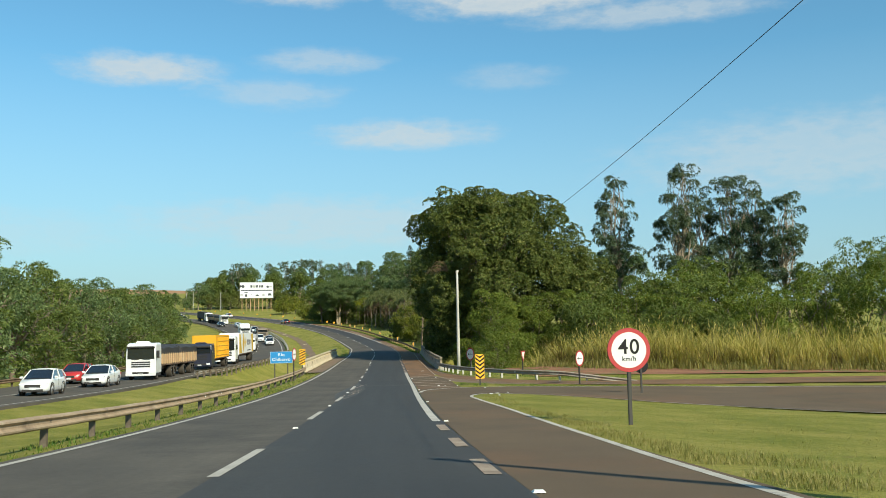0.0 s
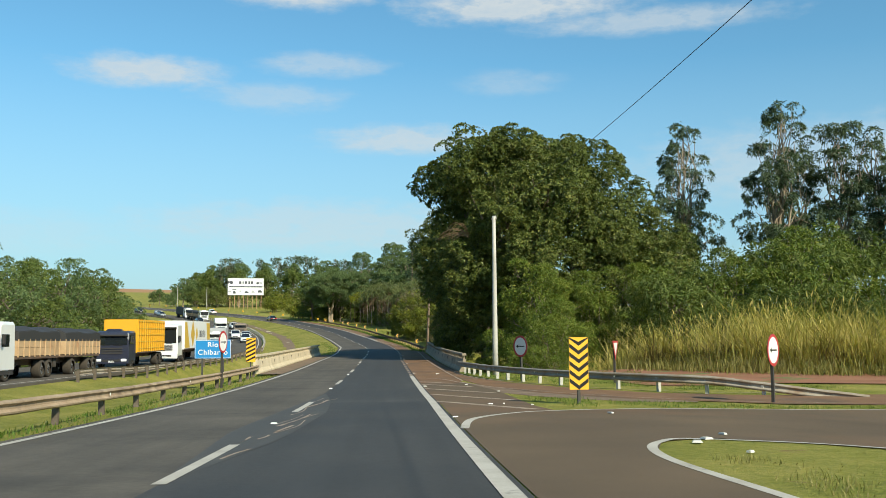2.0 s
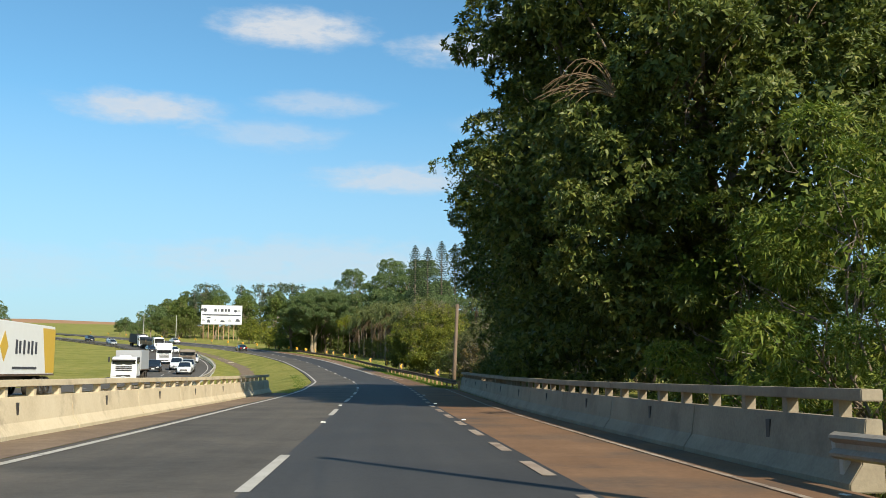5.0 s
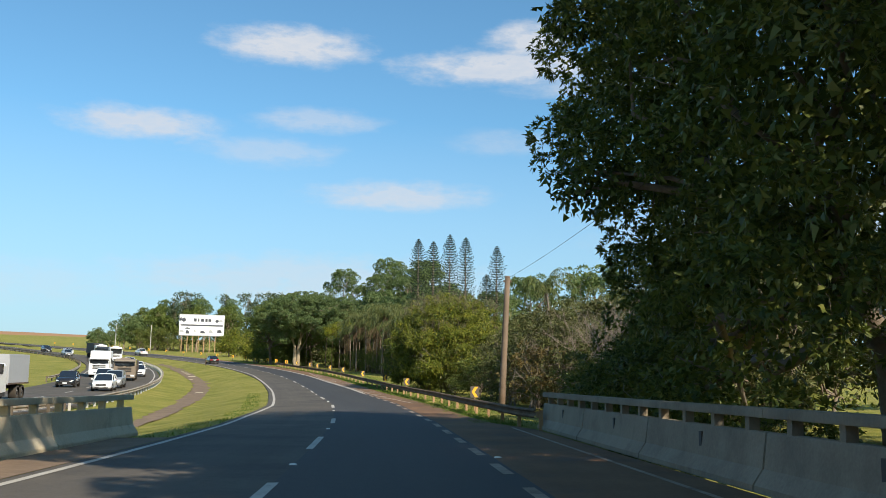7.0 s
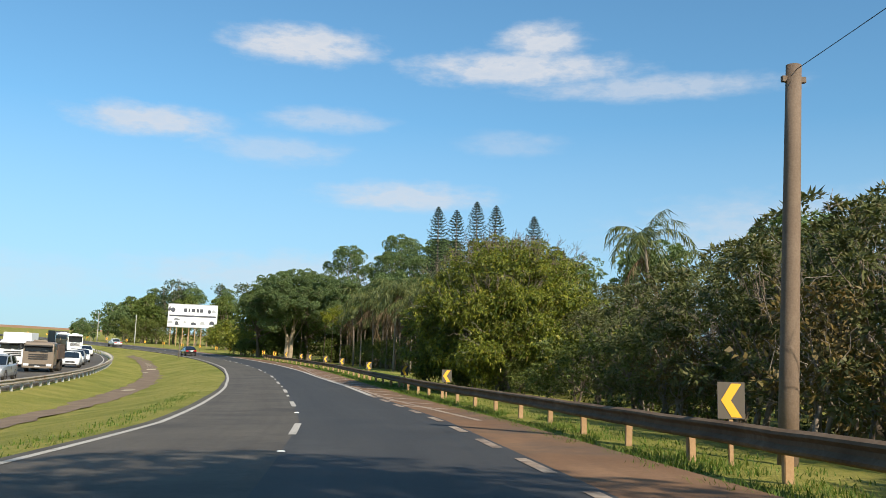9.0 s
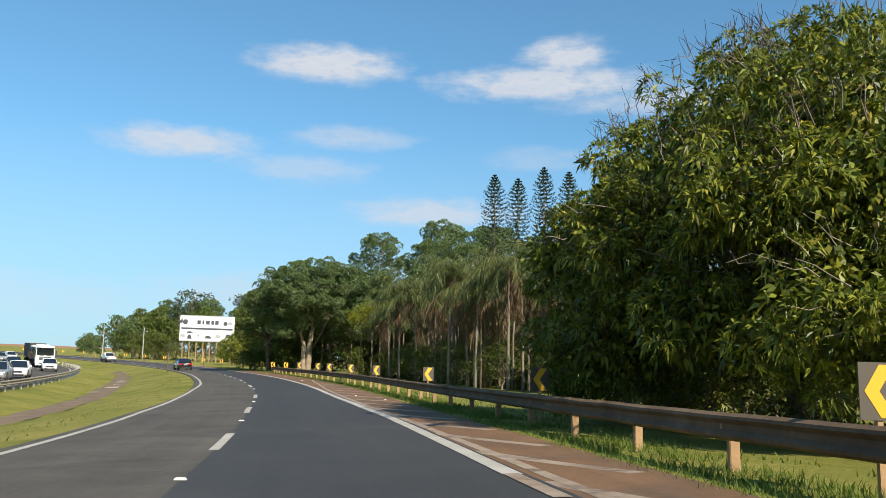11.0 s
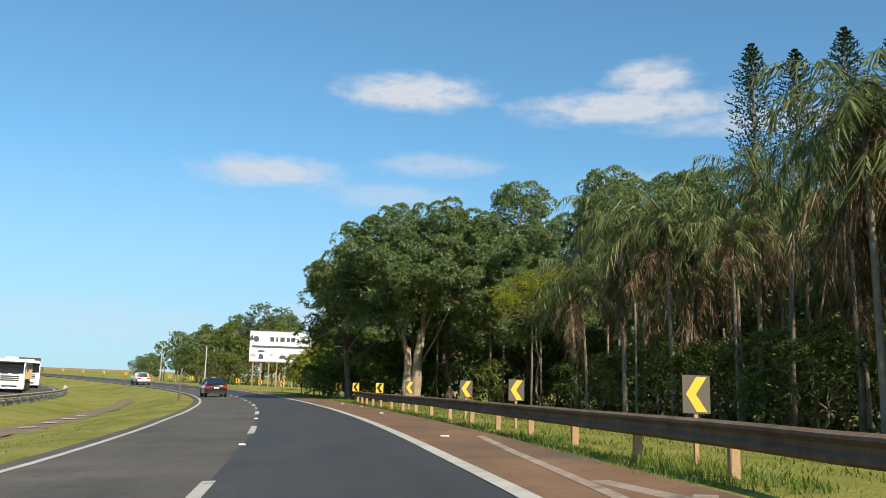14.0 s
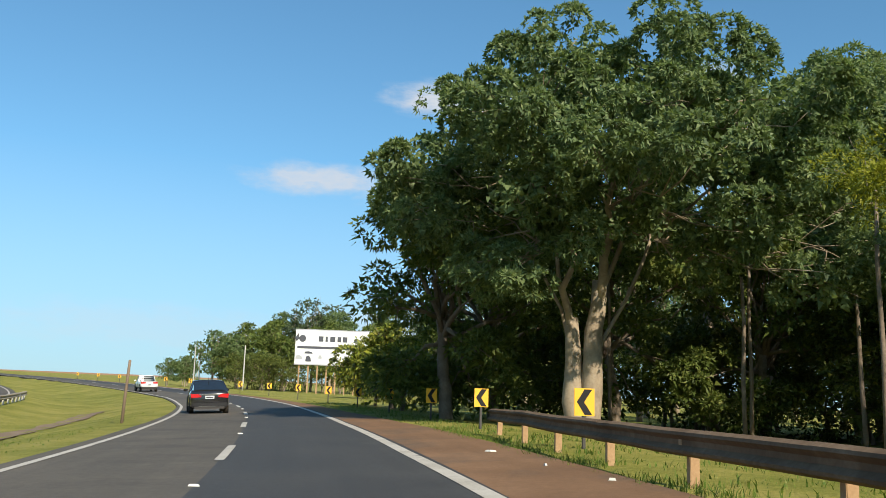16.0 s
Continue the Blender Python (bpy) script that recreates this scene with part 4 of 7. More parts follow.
def hazard_marker(label, s, off, base, wide, high, mirrored):
    """A tall panel of yellow with black bands, chevrons or slants."""
    t = thing("hazard_marker", label, "hazard marker", place(s, off, 0, 3))
    sign_post(t, base + 0.5, 0.08)
    part("panel", Shape().box((wide, 0.014, high), (0, 0.0, base + high / 2)), sign_yellow, t)
    n = 6
    for k in range(n):
        z = base + high * k / n
        hgt = high / n * 0.48
        w2 = wide / 2 - 0.006
        if mirrored == 0:
            bands = [[(-w2, z + 0.2), (0, z), (0, z + hgt), (-w2, z + hgt + 0.2)], [(w2, z + 0.2), (0, z), (0, z + hgt), (w2, z + hgt + 0.2)]]
        else:
            bands = [[(-w2 * mirrored, z + 0.0), (w2 * mirrored, z + 0.26), (w2 * mirrored, z + hgt + 0.26), (-w2 * mirrored, z + hgt)]]
        for b in bands:
            top = base + high - 0.004
            b = [(x, min(top, q)) for x, q in b]
            if len({q for _, q in b}) > 2:
                part("black_band", Shape().prism(b, 0.004, pose(0, -0.0095, 0)), sign_black, t)
    return t


hazard_marker("yellow and black chevron hazard marker at the exit nose", 58.6, 7.58, 0.4, 0.54, 1.45, 0)
hazard_marker("yellow and black slanted hazard marker at the barrier end", 89.0, -5.68, 0.93, 0.54, 1.4, 1)

blue = thing("river_sign", "blue river name sign with white letters on two posts", "road sign", place(84.7, -7.1, 0, 4))
for x in (-0.55, 0.55):
    part("post", Shape().box((0.09, 0.07, 2.7), (x, 0.06, 1.0)), sign_back, blue)
part("panel", Shape().box((1.9, 0.02, 1.0), (0, 0, 1.95)), sign_blue, blue, bevel=0.006)
for w_, h_, x, z in ((1.84, 0.02, 0, 2.42), (1.84, 0.02, 0, 1.48), (0.02, 0.94, -0.92, 1.95), (0.02, 0.94, 0.92, 1.95)):
    part("white_border", Shape().box((w_, 0.006, h_), (x, -0.0135, z)), sign_white, blue)
letters("Rio", 0.38, sign_white, pose(0, -0.014, 2.18) @ FACE, blue)
letters("Chibarro", 0.38, sign_white, pose(0, -0.014, 1.77) @ FACE, blue)


def chevron_sign(label, dark, wide=0.42, high=0.53, centre=1.12):
    t = thing("chevron_sign", label, "chevron sign", group="bend chevrons")
    part("post", Shape().box((0.06, 0.05, centre + 0.25), (0, 0.035, (centre - 0.35) / 2)), sign_back if not dark else post_rust, t)
    part("panel", Shape().box((wide, 0.012, high), (0, 0, centre)), chevron_dark if dark else sign_yellow, t)
    w_, h_ = wide * 0.4, high * 0.46
    outline = [(0.02 * wide + w_ * 0.9, h_), (0.02 * wide - w_ * 0.05, h_), (-w_ * 0.95, 0), (0.02 * wide - w_ * 0.05, -h_), (0.02 * wide + w_ * 0.9, -h_), (-w_ * 0.05, 0)]
    part("chevron", Shape().prism(outline, 0.004, pose(0, -0.009, centre)), sign_yellow if dark else sign_black, t)
    return t


dark_chev = chevron_sign("yellow chevron on a dark weathered panel behind the guard rail", True, centre=0.95)
dark_chev.matrix_basis = place(160.8, 6.55, 0, 2)
for s in (187.9, 200.4, 216.4, 232.4, 243.0, 254.0, 260.4, 272.2):
    copy_thing(dark_chev, place(s, 6.5, 0.0, 3 + (s * 7) % 5))
yel_chev = chevron_sign("yellow panel with a black chevron on a thin post", False, centre=0.84)
yel_chev.matrix_basis = place(282.8, 6.7, 0.05, 4)
for s in (292.1, 300.2, 310.5, 321.0, 332.0):
    copy_thing(yel_chev, place(s, 6.7, 0.05, 2 + (s * 3) % 6))
for s in (344, 356, 368, 380, 392, 405, 418, 432, 446, 460):
    copy_thing(yel_chev, place(s, 6.6, 0.1, -6))

# thin dark marker post in the median grass
mp = thing("marker_post", "thin dark leaning wooden post in the median grass", "post", place(302.5, -4.45, 0, 0))
part("stake", Shape().tube([(0, 0, -0.3), (0.05, 0, 1.2), (0.1, 0, 2.3)], [0.06, 0.055, 0.05], 8), wood_pole, mp, smooth=True)


# ---- poles, cables ----
def pole(name, label, s, off, high, r0, r1, material, lean=(0, 0)):
    t = thing(name, label, "pole", place(s, off, 0, 0))
    part("shaft", Shape().tube([(lean[0] * f, lean[1] * f, high * f - 0.4 * (1 - f)) for f in (0, 0.25, 0.5, 0.75, 1)], [r0 + (r1 - r0) * f for f in (0, 0.25, 0.5, 0.75, 1)], 14), material, t, smooth=True)
    return t


p1 = pole("concrete_pole", "tall pale concrete utility pole behind the guard rail", 85.5, 8.2, 8.85, 0.16, 0.095, concrete_grey)
p2_ = pole("wooden_pole", "leaning weathered wooden utility pole beside the bend", 162.2, 8.05, 6.7, 0.17, 0.13, wood_pole, (0.3, 0))
p3_ = pole("concrete_pole", "tall pale concrete utility pole beside the exit road", 3.4, 10.7, 8.85, 0.16, 0.095, concrete_grey)
part("crossbar", Shape().box((0.42, 0.08, 0.1), (0.29, 0, 6.45)), wood_pole, p2_)
for shaft in (p1, p3_):
    part("top_clamp", Shape().box((0.3, 0.1, 0.08), (0, 0, 8.7)), galvanised, shaft)
    part("insulator", Shape().tube([(0.1, 0, 8.73), (0.1, 0, 8.87)], [0.05, 0.035], 8), concrete_grey, shaft)
pole("thin_pole", "thin grey pole among the trees", 262.0, 12.9, 4.3, 0.045, 0.035, bark)
for s, off, h_ in ((231.4, 17.7, 5.25), (228.3, 19.0, 5.45)):
    t = pole("concrete_post", "weathered grey concrete line post among the bushes", s, off, h_, 0.1, 0.075, concrete_grey)
    part("cap", Shape().box((0.2, 0.2, 0.06), (0, 0, h_ + 0.02)), concrete_grey, t, bevel=0.01)
    part("bracket", Shape().box((0.34, 0.05, 0.06), (0.1, -0.08, h_ - 0.6)), galvanised, t)



def cable(label, a, b, sag, r=0.011):
    pts = [a.lerp(b, f) - Vector((0, 0, 4 * sag * f * (1 - f))) for f in np.linspace(0, 1, 40)]
    ob = part("overhead_cable", Shape().tube([p - a for p in pts], r, 5), cable_black, None)
    ob.matrix_basis = Matrix.Translation(a)
    return tagged(ob, label, "cable")


top1, top2, top0 = on_ground(85.5, 8.2, 8.85), on_ground(162.2, 8.05, 6.6) + Vector((0.3, 0, 0)), on_ground(3.4, 10.7, 8.85)
cable("thin black overhead cable from the tall concrete pole", top1, top0, 1.1, 0.009)
cable("thin black overhead cable between the poles through the tree", top1, top2, 1.2, 0.007)

# ---- billboard ----
bb_at = Vector((-88.6, 464.0, 0))
bb_at.z = ground_at(bb_at.x, bb_at.y)
bb = thing("billboard", "wide white billboard with dark lettering-like shapes on a row of posts", "billboard", pose(bb_at.x, bb_at.y, bb_at.z, 0, 0, 13))
W_, H_, Z_ = 15.6, 7.2, 18.9 - bb_at.z
part("panel", Shape().box((W_, 0.25, H_), (0, 0, Z_ + H_ / 2)), ad_white, bb, bevel=0.03)
part("panel_rim", Shape().box((W_ + 0.2, 0.2, 0.22), (0, 0, Z_ - 0.1)).box((W_ + 0.2, 0.2, 0.22), (0, 0, Z_ + H_ + 0.1)), ad_grey, bb)
for k in range(8):
    part("post", Shape().box((0.28, 0.28, Z_ + 4.5), (-W_ / 2 + 1 + k * (W_ - 2) / 7, 0.35, (Z_ + 4.5) / 2 - 0.8)), post_rust, bb)
part("dark_band", Shape().box((W_ * 0.94, 0.03, H_ * 0.075), (0, -0.14, Z_ + H_ * 0.49)), ad_dark, bb)
for x, z, r in ((-6.3, 0.75, 0.75), (5.2, 0.72, 0.6)):
    part("round_mark", Shape().disc(r, 0.03, (x, -0.14, Z_ + H_ * z), (90, 0, 0), 20), ad_dark, bb)
part("diamond_mark", Shape().prism([(-7.9, 5.6), (-7.2, 6.5), (-6.95, 5.4), (-7.6, 4.7)], 0.03, pose(0, -0.14, Z_)), ad_dark, bb)
for x, w_ in ((-2.4, 1.0), (-1.2, 0.5), (0.1, 1.1), (1.5, 0.8), (2.7, 1.0)):
    part("bar_mark", Shape().box((w_, 0.03, 1.15), (x, -0.14, Z_ + H_ * 0.75)), ad_dark, bb, bevel=0.12)
for k, (x, z, w_, h_) in enumerate(((-6.9, 0.2, 1.6, 0.9), (-4.9, 0.16, 1.3, 1.3), (-2.4, 0.22, 0.8, 0.8), (0.4, 0.16, 1.9, 0.9), (3.2, 0.2, 1.5, 1.1), (6.2, 0.22, 1.8, 1.2), (6.6, 0.74, 1.4, 1.0), (-4.9, 0.34, 1.9, 0.5))):
    part("picture_mark", Shape().prism([(-w_ / 2, -h_ / 2), (w_ / 2, -h_ / 2), (w_ * 0.35, h_ * 0.2), (0, h_ / 2), (-w_ * 0.4, h_ * 0.3)], 0.03, pose(x, -0.14, Z_ + H_ * z)), (ad_grey, ad_dark)[k % 2], bb)
# far posts and poles up the hill
for k, (s, off, h_) in enumerate(((520, -60, 9), (560, -45, 9), (600, -70, 10), (640, -30, 10), (700, -120, 22), (560, -110, 9), (455, 37, 9), (474, 34, 9), (486, 40, 10), (497, 44, 10))):
    pole("far_pole", "pale pole standing on the far hillside", s, off, h_, 0.16, 0.1, concrete_grey)


# ---- vehicles; each stands with its nose towards +y ----
def wheel(parent, x, y, r, w_, dual=False):
    t = part("wheel", Shape().disc(r * 0.2, w_ * 0.9, (0, 0, 0), (0, 90, 0), 12), dark_plastic, parent, m=Matrix.Translation((x, y, r)))
    sh = Shape()
    rings = []
    for a, rr in ((-0.5, 0.72), (-0.5, 0.93), (-0.36, 1.0), (0.36, 1.0), (0.5, 0.93), (0.5, 0.72)):
        rings.append([Vector((a * w_, r * rr * math.cos(q), r * rr * math.sin(q))) for q in np.linspace(0, 2 * math.pi, 24, endpoint=False)])
    part("tyre", sh.loft(rings, cap=False), rubber, t, smooth=True)
    rim = Shape().disc(r * 0.72, w_ * 0.5, (0, 0, 0), (0, 90, 0), 24, r * 0.58)
    out = 1 if x > 0 else -1
    for k in range(5):
        rim.box((w_ * 0.3, r * 0.16, r * 0.62), (out * w_ * 0.2, math.sin(k * 1.2566) * r * 0.33, math.cos(k * 1.2566) * r * 0.33), (-math.degrees(k * 1.2566), 0, 0))
    part("rim", rim, rim_metal, t)
    return t


def ring_at(y, half, low, high, round_=0.12, tuck=0.9):
    """A rounded cross-section of a car body."""
    r = round_
    pts = [(-half * tuck, low), (half * tuck, low), (half, low + r), (half * 1.0, (low + high) / 2), (half * 0.985, high - r), (half * 0.93, high), (-half * 0.93, high), (-half * 0.985, high - r), (-half, (low + high) / 2), (-half, low + r)]
    return [Vector((x, y, z)) for x, z in pts]


CARS = {  # body stations: y, half width factor, low, high; cabin stations: y, half factor, top
    "sedan": (((-2.27, 0.80, 0.38, 0.86), (-2.2, 0.93, 0.30, 1.02), (-1.75, 0.985, 0.22, 1.05), (-0.9, 1.0, 0.2, 1.0), (0.8, 1.0, 0.2, 0.95), (1.5, 0.98, 0.22, 0.90), (2.0, 0.92, 0.24, 0.80), (2.22, 0.78, 0.3, 0.66)),
              ((-1.72, 0.80, 1.04), (-0.92, 0.74, 1.43), (-0.1, 0.73, 1.475), (0.35, 0.73, 1.44), (1.28, 0.82, 0.96))),
    "hatch": (((-1.95, 0.82, 0.36, 0.9), (-1.9, 0.95, 0.28, 1.02), (-1.3, 1.0, 0.2, 1.0), (0.6, 1.0, 0.2, 0.95), (1.3, 0.98, 0.22, 0.92), (1.75, 0.92, 0.24, 0.82), (1.97, 0.78, 0.3, 0.62)),
              ((-1.88, 0.80, 1.0), (-1.5, 0.75, 1.42), (-0.5, 0.74, 1.48), (0.15, 0.73, 1.44), (1.1, 0.82, 0.95))),
    "suv": (((-2.1, 0.84, 0.42, 1.0), (-2.05, 0.96, 0.34, 1.12), (-1.4, 1.0, 0.28, 1.1), (0.7, 1.0, 0.28, 1.06), (1.4, 0.98, 0.28, 1.04), (1.9, 0.94, 0.3, 0.94), (2.12, 0.8, 0.36, 0.7)),
            ((-2.02, 0.82, 1.1), (-1.75, 0.78, 1.58), (-0.5, 0.77, 1.64), (0.25, 0.76, 1.58), (1.15, 0.84, 1.07))),
    "pickup": (((-2.55, 0.90, 0.5, 0.98), (-2.5, 0.97, 0.45, 1.06), (-1.0, 1.0, 0.4, 1.07), (0.7, 1.0, 0.38, 1.04), (1.6, 0.98, 0.38, 1.0), (2.2, 0.94, 0.4, 0.92), (2.45, 0.8, 0.45, 0.72)),
               ((-0.95, 0.82, 1.07), (-0.78, 0.78, 1.6), (0.0, 0.77, 1.66), (0.45, 0.76, 1.62), (1.35, 0.84, 1.05)))}


def car(label, kind, paint, m, brake=False, half=0.87):
    body, cab = CARS[kind]
    c = thing("car" if kind != "pickup" else "pickup_truck", label, "car", m, "cars on the highway")
    part("body", Shape().loft([ring_at(y, half * f, lo, hi) for y, f, lo, hi in body]), paint, c, smooth=True)
    # glasshouse: dark glass loft below, painted roof and pillars above
    sect = []
    for y, f, top in cab:
        lo = np.interp(y, [b[0] for b in body], [b[3] for b in body]) - 0.03
        top = max(top, lo + 0.012)
        sect.append([Vector((x, y, z)) for x, z in ((-half * 0.93, lo), (half * 0.93, lo), (half * f, top), (half * f * 0.55, top + 0.03), (-half * f * 0.55, top + 0.03), (-half * f, top))])
    part("glasshouse", Shape().loft(sect), car_glass, c, "dark tinted glass")
    mids = cab[1:-1]
    roof = []
    for y, f, top in mids:
        roof.append([Vector((x, y, z)) for x, z in ((-half * f - 0.015, top - 0.03), (half * f + 0.015, top - 0.03), (half * f + 0.01, top + 0.012), (half * f * 0.55, top + 0.045), (-half * f * 0.55, top + 0.045), (-half * f - 0.01, top + 0.012))])
    part("roof", Shape().loft(roof), paint, c, smooth=True)
    for side in (-1, 1):
        for a, b in ((0, 1), (len(cab) - 1, len(cab) - 2), (2, 2)):
            (ya, fa, ta), (yb, fb, tb) = cab[a], cab[b]
            if a == b:
                ya, ta, fa = ya - 0.05, np.interp(ya, [q[0] for q in body], [q[3] for q in body]), 0.93
            else:
                ta, fa = np.interp(ya, [q[0] for q in body], [q[3] for q in body]) - 0.02, 0.93
            part("pillar", Shape().tube([(side * (half * fa + 0.005), ya, ta), (side * (half * fb + 0.012), yb, tb)], 0.035, 6), paint, c)
        my = cab[-1][0] - 0.35
        part("mirror", Shape().box((0.2, 0.1, 0.13), (side * (half + 0.1), my, cab[-1][2] + 0.08)), paint, c, bevel=0.025)
        for wy in ((body[0][0] + 0.85), (body[-1][0] - 0.8)):
            wheel(c, side * (half - 0.1), wy, 0.325 if kind != "pickup" else 0.37, 0.2)
            part("wheel_arch", Shape().disc(0.385 if kind != "pickup" else 0.44, 0.03, (side * (half - 0.005), wy, 0.36), (0, 90, 0), 24, 0.33), dark_plastic, c)
        yf, yr = body[-1][0], body[0][0]
        zf, zr = body[-1][3], body[0][3]
        part("headlight", Shape().loft([[Vector((side * half * q, yy, z)) for q, z in ((0.55, zf - 0.06), (0.86, zf + 0.0), (0.9, zf + 0.1), (0.6, zf + 0.06))] for yy in (yf - 0.22, yf + 0.012 - 0.05)]), lamp_clear if kind != "pickup" else lamp_clear, c, bevel=0.01)
        part("tail_light", Shape().loft([[Vector((side * half * q, yy, z)) for q, z in ((0.42, zr - 0.12), (0.93, zr - 0.16), (0.97, zr + 0.03), (0.42, zr + 0.02))] for yy in (yr + 0.22, yr - 0.02)]), lamp_red, c, bevel=0.012)
        part("door_seam", Shape().box((0.012, 0.014, 0.55), (side * half, -0.1, 0.68)), dark_plastic, c)
        part("door_handle", Shape().box((0.02, 0.14, 0.03), (side * (half + 0.006), -0.28, 0.9)), paint, c)
    part("grille", Shape().box((half * 1.0, 0.05, 0.16), (0, body[-1][0] + 0.005, 0.56)), dark_plastic, c, bevel=0.01)
    part("lower_intake", Shape().box((half * 1.35, 0.06, 0.13), (0, body[-1][0] - 0.005, 0.31)), dark_plastic, c, bevel=0.02)
    part("front_plate", Shape().box((0.4, 0.02, 0.13), (0, body[-1][0] + 0.03, 0.42)), plate_grey, c)
    part("rear_bumper", Shape().box((half * 1.75, 0.12, 0.2), (0, body[0][0] + 0.03, 0.42)), dark_plastic if kind == "pickup" else paint, c, bevel=0.03)
    part("lower_valance", Shape().box((half * 1.5, 0.08, 0.1), (0, body[0][0] + 0.03, 0.28)), dark_plastic, c)
    part("rear_plate", Shape().box((0.4, 0.02, 0.13), (0, body[0][0] - 0.035, 0.74)), plate_grey, c)
    part("plate_marks", Shape().box((0.3, 0.008, 0.05), (0, body[0][0] - 0.047, 0.735)), sign_black, c)
    if kind == "sedan":
        part("boot_trim", Shape().box((half * 1.05, 0.03, 0.05), (0, body[0][0] - 0.03, 0.85)), chrome, c, "chrome boot strip")
        part("boot_lid_lip", Shape().box((half * 1.6, 0.1, 0.03), (0, body[0][0] + 0.12, 1.045)), paint, c, bevel=0.01)
        part("aerial", Shape().tube([(0, -0.85, 1.47), (0, -1.0, 1.62)], 0.012, 5), dark_plastic, c)
        part("exhaust_strip", Shape().box((half * 1.1, 0.03, 0.02), (0, body[0][0] - 0.035, 0.34)), chrome, c)
    if kind == "pickup":
        part("cargo_bed", Shape().box((half * 1.7, 1.35, 0.04), (0, -1.75, 1.07)), dark_plastic, c)
        part("sport_bar", Shape().tube([(-half * 0.8, -1.05, 1.05), (-half * 0.7, -1.15, 1.55), (half * 0.7, -1.15, 1.55), (half * 0.8, -1.05, 1.05)], 0.035, 6), dark_plastic, c)
    return c


def truck_cab(t, paint, y, wide=2.4, high=3.0, deep=2.0, low=0.55):
    """A flat-nosed cab whose front face stands at y."""
    part("cab", Shape().loft([[Vector((x * wide / 2, yy, z)) for x, z in ((-1, low), (1, low), (1, low + (high - low) * 0.5), (0.97, hi - 0.15), (0.9, hi), (-0.9, hi), (-0.97, hi - 0.15), (-1, low + (high - low) * 0.5))] for yy, hi in ((y - deep, high), (y - 0.5, high), (y - 0.12, high - 0.1), (y, high - 0.55))]), paint, t, bevel=0.03)
    part("windscreen", Shape().loft([[Vector((x * wide / 2, yy + dy, z)) for x, z in ((-0.9, low + 1.15), (0.9, low + 1.15), (0.88, high - 0.45), (-0.88, high - 0.45))] for yy, dy in ((y - 0.05, 0), (y + 0.02, 0))]), car_glass, t)
    part("sun_visor", Shape().box((wide * 0.92, 0.25, 0.1), (0, y + 0.08, high - 0.36), (18, 0, 0)), dark_plastic, t)
    for k in range(3):
        part("grille_bar", Shape().box((wide * 0.62, 0.04, 0.1), (0, y + 0.025, low + 0.55 + 0.17 * k)), dark_plastic, t)
    part("bumper", Shape().box((wide * 1.0, 0.22, 0.42), (0, y + 0.02, low - 0.02)), paint, t, bevel=0.04)
    part("front_plate", Shape().box((0.4, 0.02, 0.13), (0, y + 0.14, low - 0.05)), plate_grey, t)
    part("lower_grille", Shape().box((wide * 0.55, 0.05, 0.16), (0, y + 0.125, low + 0.02)), dark_plastic, t, bevel=0.02)
    part("sun_visor", Shape().box((wide * 0.9, 0.22, 0.1), (0, y + 0.1, high - 0.32)), dark_plastic, t, bevel=0.02)
    part("roof_deflector", Shape().box((wide * 0.5, 0.5, 0.16), (0, y - 0.7, high + 0.06), taper=(0.8, 0.6)), paint, t, bevel=0.04)
    part("cab_skirt", Shape().box((wide * 0.96, deep * 0.7, 0.3), (0, y - deep * 0.5, low - 0.08)), dark_plastic, t, bevel=0.02)
    for side in (-1, 1):
        part("wiper", Shape().box((0.62, 0.02, 0.03), (side * 0.45, y + 0.045, low + 1.12)), dark_plastic, t)
        part("headlight", Shape().box((0.42, 0.06, 0.2), (side * wide * 0.37, y + 0.12, low + 0.05)), lamp_clear, t, bevel=0.02)
        part("side_window", Shape().box((0.03, deep * 0.48, 0.62), (side * wide / 2, y - deep * 0.36, low + 1.5)), car_glass, t)
        part("mirror", Shape().box((0.12, 0.22, 0.5), (side * (wide / 2 + 0.2), y + 0.02, low + 1.55)), dark_plastic, t, bevel=0.02)
        part("step", Shape().box((0.1, 0.6, 0.35), (side * wide * 0.47, y - 1.6, low - 0.05)), dark_plastic, t)
        wheel(t, side * (wide / 2 - 0.2), y - 1.05, 0.5, 0.3)


def axles(t, ys, wide=2.4, r=0.5):
    for y in ys:
        for side in (-1, 1):
            wheel(t, side * (wide / 2 - 0.28), y, r, 0.5)


def chassis(t, y0, y1):
    part("chassis", Shape().box((0.28, y1 - y0, 0.28), (-0.42, (y0 + y1) / 2, 0.88)).box((0.28, y1 - y0, 0.28), (0.42, (y0 + y1) / 2, 0.88)), chassis_rust, t)


